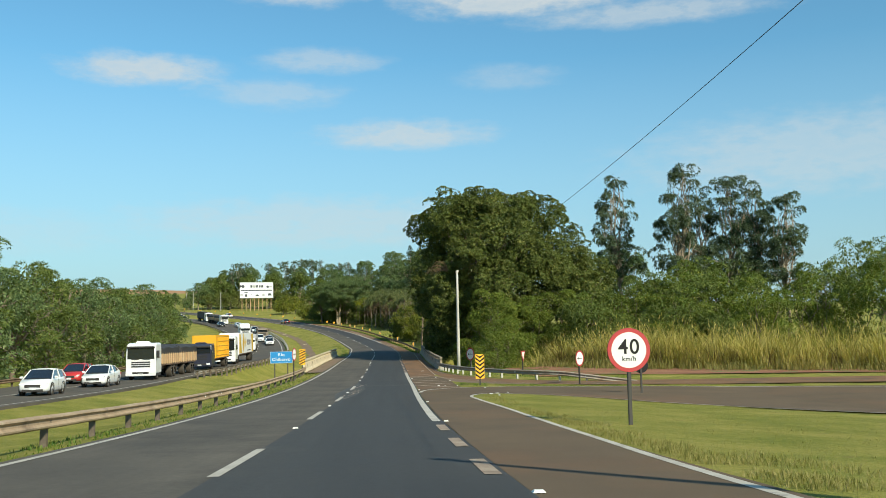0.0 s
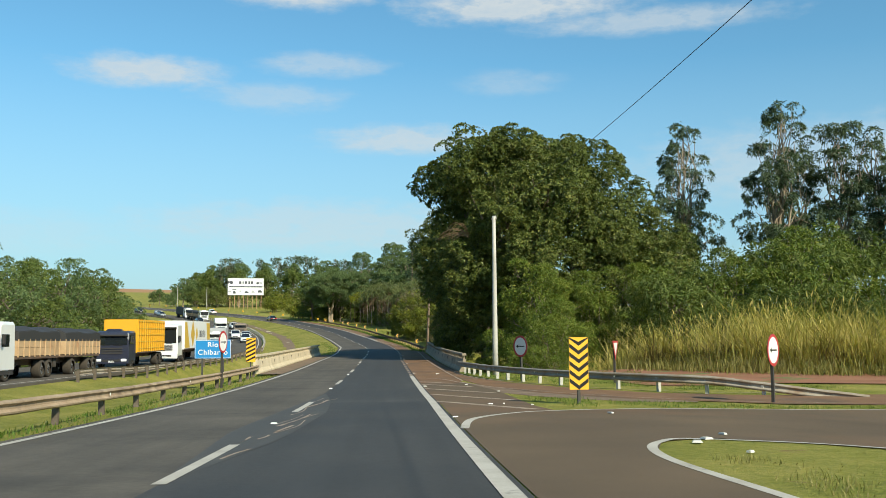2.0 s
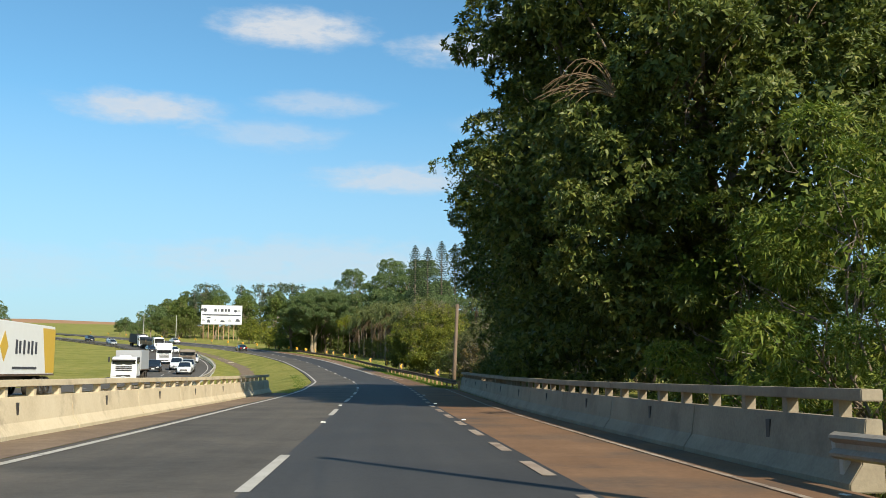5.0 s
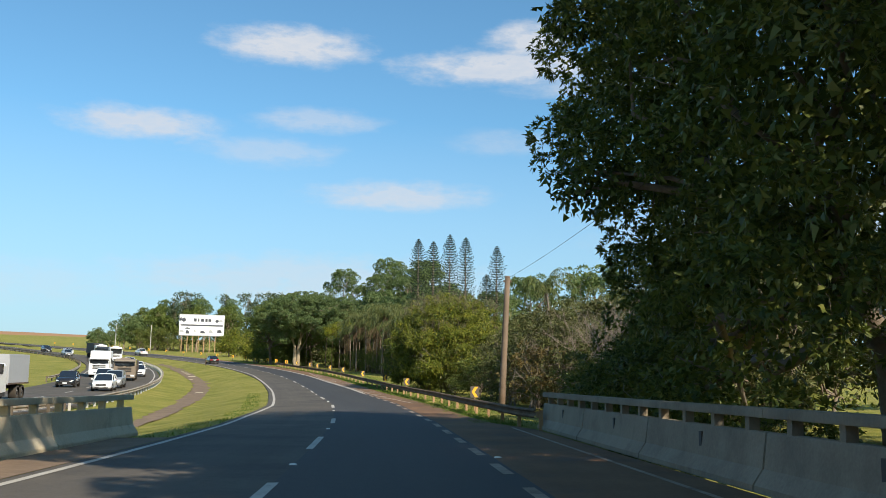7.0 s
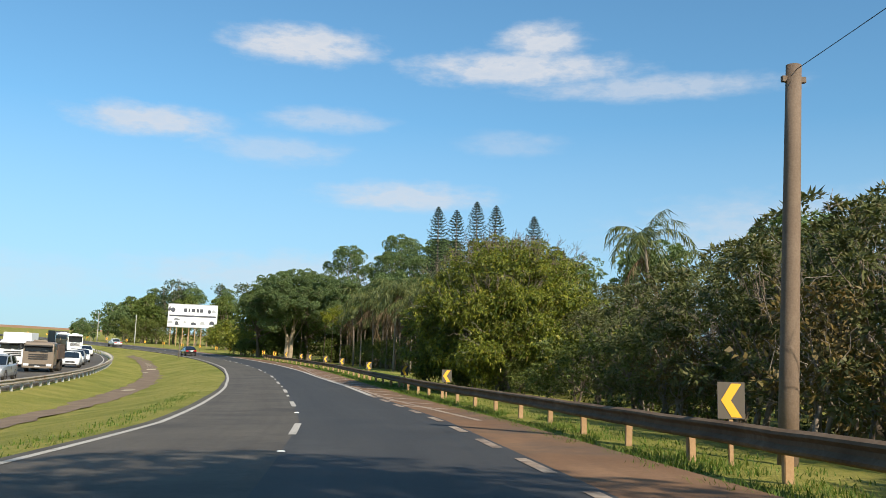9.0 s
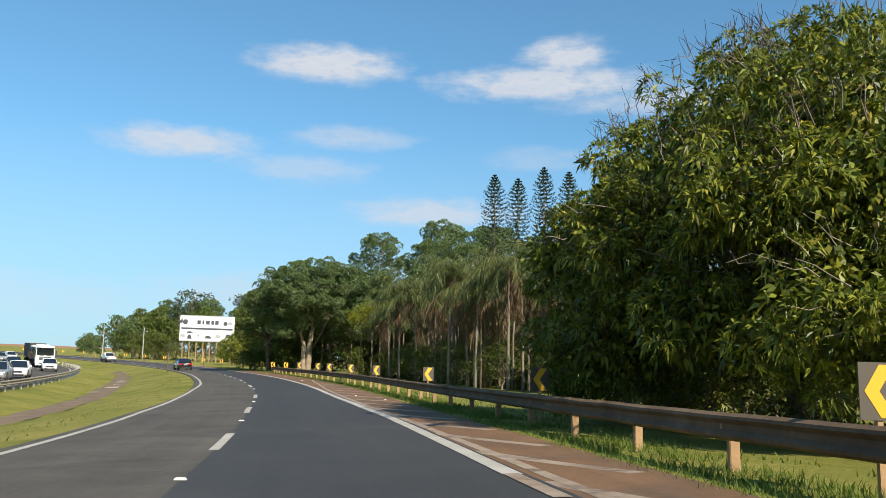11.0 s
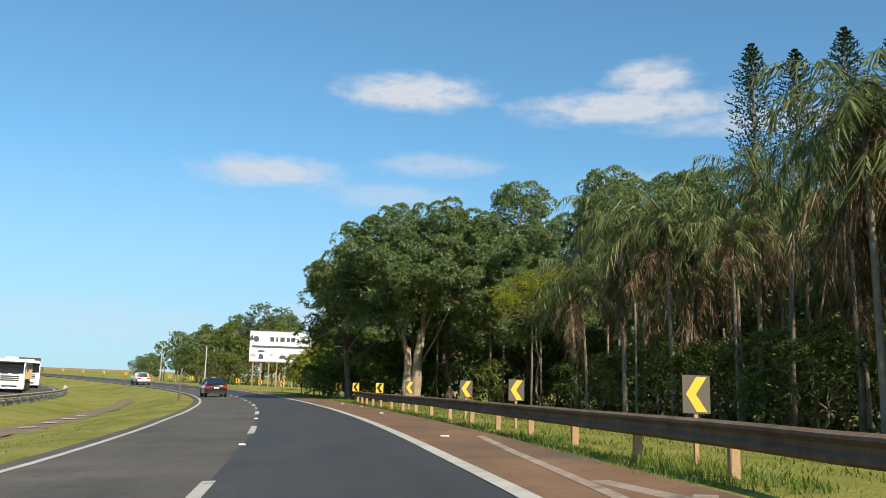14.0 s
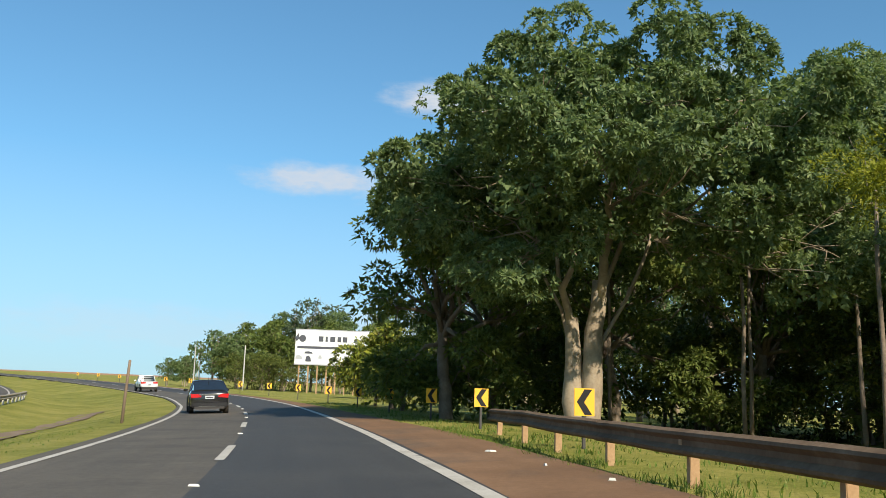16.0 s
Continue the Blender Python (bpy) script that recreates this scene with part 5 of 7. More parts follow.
def grain_body(t, y0, y1, wide=2.4):
    """A drop-side body with wooden boards and a dark tarpaulin."""
    part("floor", Shape().box((wide, y1 - y0, 0.14), (0, (y0 + y1) / 2, 1.15)), chassis_rust, t)
    for k in range(2):
        for side in (-1, 1):
            part("side_board", Shape().box((0.05, y1 - y0, 0.42), (side * wide / 2, (y0 + y1) / 2, 1.46 + 0.44 * k)), wood_side, t)
        for y in (y0, y1):
            part("end_board", Shape().box((wide, 0.05, 0.42), (0, y, 1.46 + 0.44 * k)), wood_side, t)
    n = int((y1 - y0) / 0.75)
    for k in range(n + 1):
        for side in (-1, 1):
            part("stake", Shape().box((0.06, 0.08, 0.95), (side * (wide / 2 + 0.03), y0 + (y1 - y0) * k / n, 1.66)), wood_side, t)
    rings = []
    for k in range(7):
        y = y0 - 0.04 + (y1 - y0 + 0.08) * k / 6
        sagg = 0.06 * math.sin(k * 1.9)
        rings.append([Vector((x * (wide / 2 + 0.05), y, z)) for x, z in ((-1, 2.02), (1, 2.02), (1, 2.55 + sagg), (0.6, 2.78 + sagg), (-0.6, 2.78 + sagg), (-1, 2.55 + sagg))])
    part("tarpaulin", Shape().loft(rings), tarp, t, "black tarpaulin over the load", bevel=0.03)
    for side in (-1, 1):
        part("mudguard", Shape().box((0.06, 0.5, 0.6), (side * (wide / 2 - 0.2), y0 + 0.2, 0.85)), rubber, t)


def box_body(t, y0, y1, paint, low=1.05, high=3.7, wide=2.45):
    part("cargo_box", Shape().box((wide, y1 - y0, high - low), (0, (y0 + y1) / 2, (low + high) / 2)), paint, t, bevel=0.03)
    for side in (-1, 1):
        part("side_rail", Shape().box((0.05, y1 - y0, 0.1), (side * (wide / 2 + 0.012), (y0 + y1) / 2, low + 0.05)), chassis_rust, t)


def grain_truck(label, m, paint):
    t = thing("grain_truck", label, "truck", m, "trucks in the queue")
    truck_cab(t, paint, 0.0, 2.4, 3.0)
    chassis(t, -8.6, -1.6)
    grain_body(t, -8.9, -2.4)
    axles(t, (-6.3, -7.4))
    grain_body(t, -17.0, -10.0)
    chassis(t, -16.8, -9.0)
    axles(t, (-11.6, -15.0, -16.0))
    return t


def box_truck(label, m, paint, box_paint, length=8.0, semi=False, high=3.7, cab_high=2.9):
    t = thing("box_truck", label, "truck", m, "trucks in the queue")
    truck_cab(t, paint, 0.0, 2.4, cab_high)
    chassis(t, -length + 0.2, -1.6)
    box_body(t, -length, -2.3 - (0.7 if semi else 0), box_paint, high=high)
    axles(t, (-2.9, -length + 2.9, -length + 1.7, -length + 0.8) if semi else (-length + 2.2, -length + 1.1))
    return t


def oncoming(s, off, turn=0.0):
    p = road(s, off)
    return pose(p.x, p.y, p.z, -table(GRADE, s), 0, heading(s) + 180 + turn)


def going(s, off):
    p = road(s, off)
    return pose(p.x, p.y, p.z, table(GRADE, s), -table(BANK, s), heading(s))


NEAR, FAR = -17.7, -22.0
car("white hatchback in the slow oncoming queue", "hatch", paint_white, oncoming(58.8, NEAR - 0.4, 3))
car("white sedan in the slow oncoming queue", "sedan", paint_white, oncoming(70.8, NEAR - 0.5, 1))
car("red hatchback in the far oncoming lane", "hatch", paint_red, oncoming(77.5, FAR))
grain_truck("white grain truck with two tarpaulin-covered wooden trailers", oncoming(81.0, NEAR - 0.3), paint_white)
yt = box_truck("dark blue truck with a yellow barred cargo body", oncoming(103.2, NEAR + 0.2), paint_navy, paint_yellow, 11.5, high=3.55, cab_high=2.7)
for k in range(13):
    for side in (-1, 1):
        part("body_rib", Shape().box((0.05, 0.07, 2.35), (side * 1.25, -2.5 - k * 0.72, 2.3)), paint_yellow, yt)
for k in range(5):
    for side in (-1, 1):
        part("body_slat", Shape().box((0.03, 9.0, 0.06), (side * 1.262, -6.9, 1.4 + 0.5 * k)), ad_gold, yt)
pt = box_truck("white truck with a long white and gold box trailer", oncoming(121.0, NEAR), paint_white, ad_white, 17.0, semi=True, high=3.75, cab_high=3.4)
for y, a, b in ((-7.2, 1.0, 1.3), (-9.3, 0.55, 0.75)):
    part("diamond_mark", Shape().prism([(y, 2.5 + b), (y + a, 2.5), (y, 2.5 - b), (y - a, 2.5)], 0.01, pose(-1.236, 0, 0, 0, 0, 90)), ad_gold, pt)
part("gold_panel", Shape().prism([(-17.0, 1.2), (-15.6, 1.2), (-14.9, 3.6), (-17.0, 3.6)], 0.01, pose(-1.236, 0, 0, 0, 0, 90)), ad_gold, pt)
part("gold_panel", Shape().prism([(-3.2, 1.2), (-5.6, 1.2), (-4.2, 3.6), (-3.2, 3.6)], 0.01, pose(-1.236, 0, 0, 0, 0, 90)), ad_gold, pt)
for k, y in enumerate((-11.0, -11.5, -12.1, -12.75, -13.3, -13.9)):
    part("bar_mark", Shape().box((0.01, 0.3, 0.72 if k % 2 == 0 else 0.62), (-1.236, y, 2.5)), ad_dark, pt)
part("bar_mark", Shape().box((0.01, 3.6, 0.12), (-1.236, -12.3, 1.45)), ad_dark, pt)
box_truck("white flat-nosed delivery truck in the oncoming queue", oncoming(179.0, FAR + 0.6), paint_white, ad_grey, 7.0, high=3.0, cab_high=2.4)
box_truck("white box truck with a dark tailgate", oncoming(244.0, FAR), paint_white, ad_white, 7.5, high=3.2, cab_high=2.5)
for label, kind, paint, s, off in (("white compact car in the oncoming queue", "hatch", paint_white, 207.0, NEAR), ("grey off-road car in the oncoming queue", "suv", paint_silver, 214.5, NEAR),
                                   ("white off-road car in the oncoming queue", "suv", paint_white, 222.5, -19.6), ("white hatchback on the oncoming bend", "hatch", paint_white, 250.5, NEAR + 0.2),
                                   ("silver car on the oncoming bend", "sedan", paint_silver, 260.0, NEAR), ("white car on the oncoming bend", "sedan", paint_white, 271.0, NEAR),
                                   ("dark car on the oncoming bend", "hatch", paint_black, 215.0, FAR), ("dark car beside the trucks", "sedan", paint_black, 312.0, FAR), ("white car beside the trucks", "hatch", paint_white, 305.0, NEAR),
                                   ("silver car far up the oncoming road", "sedan", paint_silver, 365.0, FAR), ("white car far up the oncoming road", "hatch", paint_white, 381.0, NEAR), ("dark car far up the oncoming road", "suv", paint_black, 400.0, NEAR)):
    car(label, kind, paint, oncoming(s, off))
box_truck("old brown tipper truck in the oncoming queue", oncoming(234.0, NEAR - 0.8), paint_brown, chassis_rust, 7.0, high=2.3, cab_high=2.5)
grain_truck("white truck with covered trailers up the oncoming bend", oncoming(325.0, NEAR - 1.0), paint_white)
box_truck("white truck with a dark covered body", oncoming(348.0, NEAR - 0.6), paint_white, tarp, 10.0, high=3.3, cab_high=3.0)
box_truck("white box truck far up the oncoming road", oncoming(432.0, FAR), paint_white, ad_white, 9.0)
car("black sedan with chrome strip in the passing lane", "sedan", paint_black, going(312.5, -1.75), half=0.87)
car("white pickup truck far ahead in the passing lane", "pickup", paint_white, going(374.0, -2.0))


# ---- vegetation ----
def unit(v):
    return v / np.maximum(1e-9, np.linalg.norm(v, axis=-1, keepdims=True))


def leaf_quads(rs, at, way, length, width, curl=0.35, corners=4, facing=None):
    """Pointed leaves from a place along a way: rhombs, or triangles for trees far off."""
    n = len(at)
    hint = np.array([0, 0, 0.8]) if facing is None else facing * 1.25 + np.array([0, 0, 0.25])
    side = unit(np.cross(way, unit(rs.normal(0, 1, (n, 3)) * (1.0 if facing is None else 0.75) + hint)))
    l = (length * rs.uniform(0.65, 1.3, (n, 1)))
    w_ = (width * rs.uniform(0.7, 1.25, (n, 1))) / 2
    tip = at + way * l - np.array([0, 0, 1.0]) * l * curl * rs.uniform(0, 1, (n, 1))
    mid = at + way * l * 0.45
    if corners == 3:
        return np.stack([mid + side * w_ - way * l * 0.3, tip, mid - side * w_ - way * l * 0.3], 1)
    return np.stack([at, mid + side * w_, tip, mid - side * w_], 1)


def crown_mesh(name, rs, blobs, clumps, per, clump_r, length, width, material, shell=(0.72, 1.02), core=0.25, up=0.35, curl=0.35, corners=4, tuft=1.9, tufts=0):
    """Foliage: clumps of leaves gathered in rounded tufts over the skins of overlapping blobs, and coarser leaves within."""
    b = np.array(blobs, float)
    area = (b[:, 3] * b[:, 4] + b[:, 4] * b[:, 5] + b[:, 3] * b[:, 5])
    out = []
    for count, lo, hi, n_per, cr, ll, ww in ((clumps, shell[0], shell[1], per, clump_r, length, width), (int(clumps * core), 0.3, 0.86, max(6, per // 3), clump_r * 1.6, length * 1.25, width * 2.0)):
        if count < 1:
            continue
        heads = count if hi < 0.95 else (tufts or max(30, count // 11))
        pick = rs.choice(len(b), heads, p=area / area.sum())
        d = unit(rs.normal(0, 1, (heads, 3)) + np.array([0, 0, up]))
        c = b[pick, :3] + d * b[pick, 3:] * rs.uniform(lo, hi, (heads, 1))
        if hi > 0.95:
            inside = np.zeros(heads, bool)
            for q in range(len(b)):
                inside |= (np.linalg.norm((c - b[q, :3]) / b[q, 3:], axis=1) < 0.66)
            c, d = c[~inside], d[~inside]
            pick = rs.randint(0, len(c), count)
            size = cr * tuft * rs.uniform(0.6, 1.35, len(c))[pick][:, None]
            o = unit(rs.normal(0, 1, (count, 3)) + d[pick] * 0.5 + np.array([0, 0, 0.55]))
            c, d = c[pick] + o * size * rs.uniform(0.8, 1.0, (count, 1)) * np.array([1, 1, 0.72]), o
        n = len(c) * n_per
        spread = unit(rs.normal(0, 1, (n, 3)))
        if hi > 0.95:
            dd = np.repeat(d, n_per, 0)
            spread = spread - 0.65 * (spread * dd).sum(1, keepdims=True) * dd
        way = unit(spread + np.repeat(d, n_per, 0) * 0.45 + np.array([0, 0, 0.1]))
        at = np.repeat(c, n_per, 0) + spread * cr * rs.uniform(0.05, 1.0, (n, 1)) * np.array([1, 1, 0.75])
        out.append(leaf_quads(rs, at, way, ll, ww, curl, corners, np.repeat(d, n_per, 0)))
    return quick_mesh(name, np.concatenate(out), corners, material)


def limb(sh, rs, a, b, r0, r1, wob=0.08, n=6, sides=7):
    """A crooked tapering limb between two places."""
    a, b = np.array(a, float), np.array(b, float)
    ln = np.linalg.norm(b - a)
    pts = [a + (b - a) * f + rs.normal(0, wob * ln * 0.5, 3) * math.sin(math.pi * f) for f in np.linspace(0, 1, n)]
    sh.tube(pts, [r0 + (r1 - r0) * f for f in np.linspace(0, 1, n)], sides)
    return pts


def tree(name, label, m, blobs, trunk_r, leaf, bark_mat, seed, clumps=500, per=22, clump_r=0.55, length=0.28, width=0.13, trunk_top=None, stems=1, group="", core=0.25, twigs=0, shell=(0.72, 1.02), up=0.35, curl=0.35, category="tree", corners=4, tuft=1.9, tufts=0):
    rs = np.random.RandomState(seed)
    t = thing(name, label, category, m, group)
    sh = Shape()
    b = np.array(blobs, float)
    top = trunk_top or b[:, 2].mean() * 0.7
    for k in range(stems):
        foot = np.array([rs.uniform(-0.35, 0.35), rs.uniform(-0.35, 0.35), -0.4]) if stems > 1 else np.array([0, 0, -0.4])
        fork = np.array([b[:, 0].mean() * 0.5 + rs.normal(0, 0.3), b[:, 1].mean() * 0.5 + rs.normal(0, 0.3), top])
        pts = limb(sh, rs, foot, fork, trunk_r * 1.15, trunk_r * 0.75, 0.05, 7, 10)
        for q in range(k, len(b), stems):
            tip = b[q, :3] + np.array([0, 0, b[q, 5] * 0.3])
            mids = limb(sh, rs, pts[-1 - (q % 2)], tip, trunk_r * 0.5, trunk_r * 0.12, 0.1, 6, 6)
            for j in range(3):
                e = b[q, :3] + unit(rs.normal(0, 1, 3) + np.array([0, 0, 0.4])) * b[q, 3:] * 0.85
                limb(sh, rs, mids[2 + j], e, trunk_r * 0.2, trunk_r * 0.04, 0.12, 4, 5)
    part("trunk", sh, bark_mat, t, smooth=True)
    part("crown", crown_mesh("crown", rs, blobs, clumps, per, clump_r, length, width, leaf, core=core, shell=shell, up=up, curl=curl, corners=corners, tuft=tuft, tufts=tufts), None, t)
    if twigs:
        tw = Shape()
        for k in range(twigs):
            q = b[rs.randint(len(b))]
            d = unit(rs.normal(0, 1, 3) + np.array([0, 0, 0.9]))
            a = q[:3] + d * q[3:] * 0.85
            limb(tw, rs, a, a + unit(d + rs.normal(0, 0.5, 3)) * rs.uniform(0.4, 1.0), 0.011, 0.005, 0.2, 4, 4)
        tagged(part("twig_growth", tw, twig, t, "bare grey twigs"), kind="stuff")
    return t


def dome(rs, high, radius, low, n, squash=0.8):
    """Blobs that fill a rounded crown from low to high."""
    out = []
    for k in range(n):
        f = (k + 0.5) / n
        z = low + (high - low) * f
        reach = radius * math.sqrt(max(0.05, 1 - (2 * f - 0.85) ** 2)) * 0.62
        a = k * 2.4 + rs.uniform(-0.7, 0.7)
        r = radius * rs.uniform(0.26, 0.52)
        reach *= rs.uniform(0.75, 1.3)
        out.append((reach * math.cos(a), reach * math.sin(a), min(z * rs.uniform(0.9, 1.08), high * 1.04 - r * squash), r, r * rs.uniform(0.8, 1.2), r * squash * rs.uniform(0.8, 1.25)))
    out.append((0, 0, high - radius * 0.5, radius * 0.45, radius * 0.5, radius * 0.48))
    return out


def local(s0, off0, pts):
    """Blobs given in s, offset, height over the foot at s0, off0."""
    o = on_ground(s0, off0)
    out = []
    for s, off, up, rx, ry, rz in pts:
        p = road(s, off) - o
        out.append((p.x, p.y, up, rx, ry, rz))
    return out, Matrix.Translation(o)


# the great dark tree over the bridge
blobs, m = local(120, 13, [(118, 10.5, 19.0, 4.4, 4.4, 3.8), (121, 15.5, 19.2, 5.2, 5.2, 3.8), (121, 20, 18.6, 4.5, 4.5, 3.9), (124, 9.6, 17.6, 3.8, 4.2, 3.8), (117, 23.2, 14.6, 3.8, 3.8, 3.8), (113, 16, 16.0, 4.2, 4.2, 4.0), (112, 12, 14.2, 2.8, 2.8, 2.6),
                           (122, 8.0, 11.5, 3.0, 4.5, 4.6), (124, 7.6, 18.8, 2.9, 2.9, 1.9), (115, 10, 10.0, 3.4, 3.8, 4.2), (122, 9.2, 5.4, 2.4, 4.5, 3.8), (113.5, 22, 10.4, 4.0, 4.0, 4.0), (116, 13, 5.5, 3.8, 4.0, 4.0), (112, 19, 13.0, 3.0, 3.0, 2.8), (110.5, 14.5, 10.2, 3.2, 3.2, 3.2), (111, 25, 8.5, 3.6, 3.6, 3.4), (116, 26.5, 10.6, 3.2, 3.2, 3.2), (118, 13.5, 20.6, 3.8, 3.8, 2.2), (119, 18.2, 20.4, 3.0, 3.0, 2.0)])
tree("broadleaf_tree", "huge dark green broadleaf tree towering over the bridge barrier", m, blobs, 0.5, leaf_dark, bark, 11, clumps=15500, per=16, clump_r=0.17, length=0.22, width=0.125, trunk_top=8, core=0.9, twigs=110, tuft=5.0, tufts=760, up=0.25, corners=3)
blobs, m = local(134, 13, [(132, 10.5, 14.0, 4.2, 4.6, 4.0), (134, 14, 16.5, 4.8, 4.8, 4.0), (135.5, 11.5, 11.0, 3.4, 3.8, 4.0), (130, 8.8, 8.5, 2.9, 4.2, 4.6), (134.5, 9.8, 5.6, 2.4, 3.2, 3.6), (136.5, 17, 12.0, 4.0, 4.0, 4.0), (143.5, 9.8, 13.0, 3.6, 4.2, 3.4), (140, 8.4, 10.2, 2.4, 3.0, 2.4), (137, 7.6, 13.6, 3.0, 3.6, 3.0), (129, 17, 15.5, 5, 5, 4.2),
                           (139.5, 7.0, 8.6, 1.5, 1.9, 1.1), (142, 10.4, 6.2, 1.9, 2.6, 2.0), (143.5, 10.6, 3.4, 1.7, 2.2, 1.9), (139.5, 9.6, 2.6, 1.7, 2.4, 2.0), (145.5, 10.6, 2.4, 2.2, 2.6, 2.2), (146.5, 11.5, 6.0, 2.4, 3.0, 2.6), (141.5, 10.5, 8.0, 2.6, 3.4, 3.0)])
tree("broadleaf_tree", "large dark green tree hanging over the end of the bridge barrier", m, blobs, 0.42, leaf_dark, bark, 12, clumps=9800, per=17, clump_r=0.17, length=0.17, width=0.085, trunk_top=6, core=1.1, twigs=160, tuft=4.7, tufts=620, corners=3)

# dry tan branches caught in the great tree, each spray arching out from one broken limb
dry = thing("dead_branches", "tan dead branches hanging in the great tree", "branch", Matrix.Translation(on_ground(112.2, 8.7, 12.2)))
rs = np.random.RandomState(5)
for k in range(18):
    f, lift = rs.uniform(-0.35, 1.0), rs.uniform(0.2, 1.0)
    far = rs.uniform(1.4, 3.1)
    pts = [np.array([-(far * q) + 0.25 * f * q, -0.5 * q + 0.35 * f * q * q, lift * 1.5 * math.sin(2.4 * q) - 0.5 * q * q]) + np.array([0.5, 0, -0.2]) for q in np.linspace(0, 1, 8)]
    part("branch", Shape().tube(pts, [0.034 * (1 - q) + 0.009 for q in np.linspace(0, 1, 8)], 5), palm_dead, dry)
for k in range(9):
    x, z, ln = rs.uniform(1.5, 6.5), rs.uniform(-1.2, 2.6), rs.uniform(1.2, 2.6)
    pts = [np.array([x + 0.4 * ln * q * rs.uniform(0.6, 1.4), -0.5 - 0.3 * q, z + ln * q]) for q in np.linspace(0, 1, 6)]
    part("branch", Shape().tube(pts, [0.022 * (1 - q) + 0.007 for q in np.linspace(0, 1, 6)], 5), palm_dead, dry)

# feathery thicket: fine-leaved shrubs beside the bridge, plainer ones behind
def thicket(k, label, m, hgt, rad, leaf, near):
    rs = np.random.RandomState(40 + k)
    bl = dome(rs, hgt, rad, 0.9, 13, 0.85)
    if near:
        return tree("thicket_shrub", label, m, bl, 0.11, leaf, bark, 50 + k, clumps=2300, per=17, clump_r=0.3, length=0.21, width=0.06, trunk_top=2.2, stems=4, group="thicket shrubs", core=0.15, category="shrub", curl=0.7, twigs=40, tuft=3.4, tufts=52, corners=3)
    return tree("thicket_shrub", label, m, bl, 0.13, leaf, bark, 50 + k, clumps=950, per=15, clump_r=0.4, length=0.29, width=0.1, trunk_top=2.2, stems=3, group="thicket shrubs", core=0.2, tufts=60, tuft=2.4, category="shrub", curl=0.6, corners=3)


for k, (label, s, off, hgt, rad, leaf, near, spots) in enumerate((
        ("feathery light green bamboo-like shrub behind the bridge barrier", 105, 13.6, 9.2, 4.2, leaf_bright, True, ((112, 13.4, .95), (99, 13.8, .72), (108, 18.4, .95))),
        ("tall dense green shrub in the thicket", 108, 21.5, 9.6, 4.8, leaf_bright, True, ((95, 12.6, .55), (106, 29, 1.05))),
        ("arching mid-green shrub in the thicket", 112, 27, 9.5, 4.6, leaf_mid, False, ((104, 24, 1.1), (100, 32, .95), (114, 43, 1.35), (104, 50, 1.2), (94, 59, 1.1), (96, 36, .75), (78, 63, .8), (107, 35, 1.25), (112, 33, 1.3), (103, 27, .8))),
        ("leafy green shrub at the back of the thicket", 104, 33, 11.0, 5.0, leaf_bright, False, ((98, 45, 1.05), (99, 31, .7), (88, 61, 1.05), (108, 56, 1.2), (84, 53, .8), (110, 36, 1.2), (96, 39, .9), (91, 52, 1.0), (80, 70, 1.0), (101, 66, 1.25), (74, 82, 1.1), (66, 78, .9))))):
    t = thicket(k, label, place(s, off, 0, 40 * k), hgt, rad, leaf, near)
    for j, (s, off, size) in enumerate(spots):
        copy_thing(t, place(s, off, 0, 70 * j + 31 * k) @ Matrix.Diagonal((size * 0.98, size, size * (0.94 + 0.04 * (j % 4)), 1)))

# eucalyptus on the skyline
for k in range(2):
    rs = np.random.RandomState(70 + k)
    bl = [(rs.uniform(-1, 1) * 2.7 * (1.1 - f), rs.uniform(-1, 1) * 2.4 * (1.1 - f), 12.0 + 13.4 * f, 2.3 - 0.9 * f, 2.3 - 0.9 * f, 1.8 - 0.6 * f) for f in np.linspace(0, 1, 17)]
    t = tree("eucalyptus_tree", "tall slender grey-green eucalyptus behind the thicket", place((129.8, 120.9)[k], (33.2, 39.9)[k], 0, 60 * k), bl, 0.26, leaf_blue, bark_pale, 72 + k, clumps=1000, per=17, clump_r=0.38, length=0.36, width=0.12, trunk_top=13, group="eucalyptus trees", core=0.06, curl=0.9, corners=3)
    for s, off, size in (((124, 47, .96), (119, 52.5, .84), (104, 78, .76)) if k else ((126, 43.5, .9), (122, 49.5, .9), (112, 69, .8), (108, 74, .72))):
        copy_thing(t, place(s, off, 0, s * 13) @ Matrix.Diagonal((size * 1.1, size * 1.1, size, 1)))

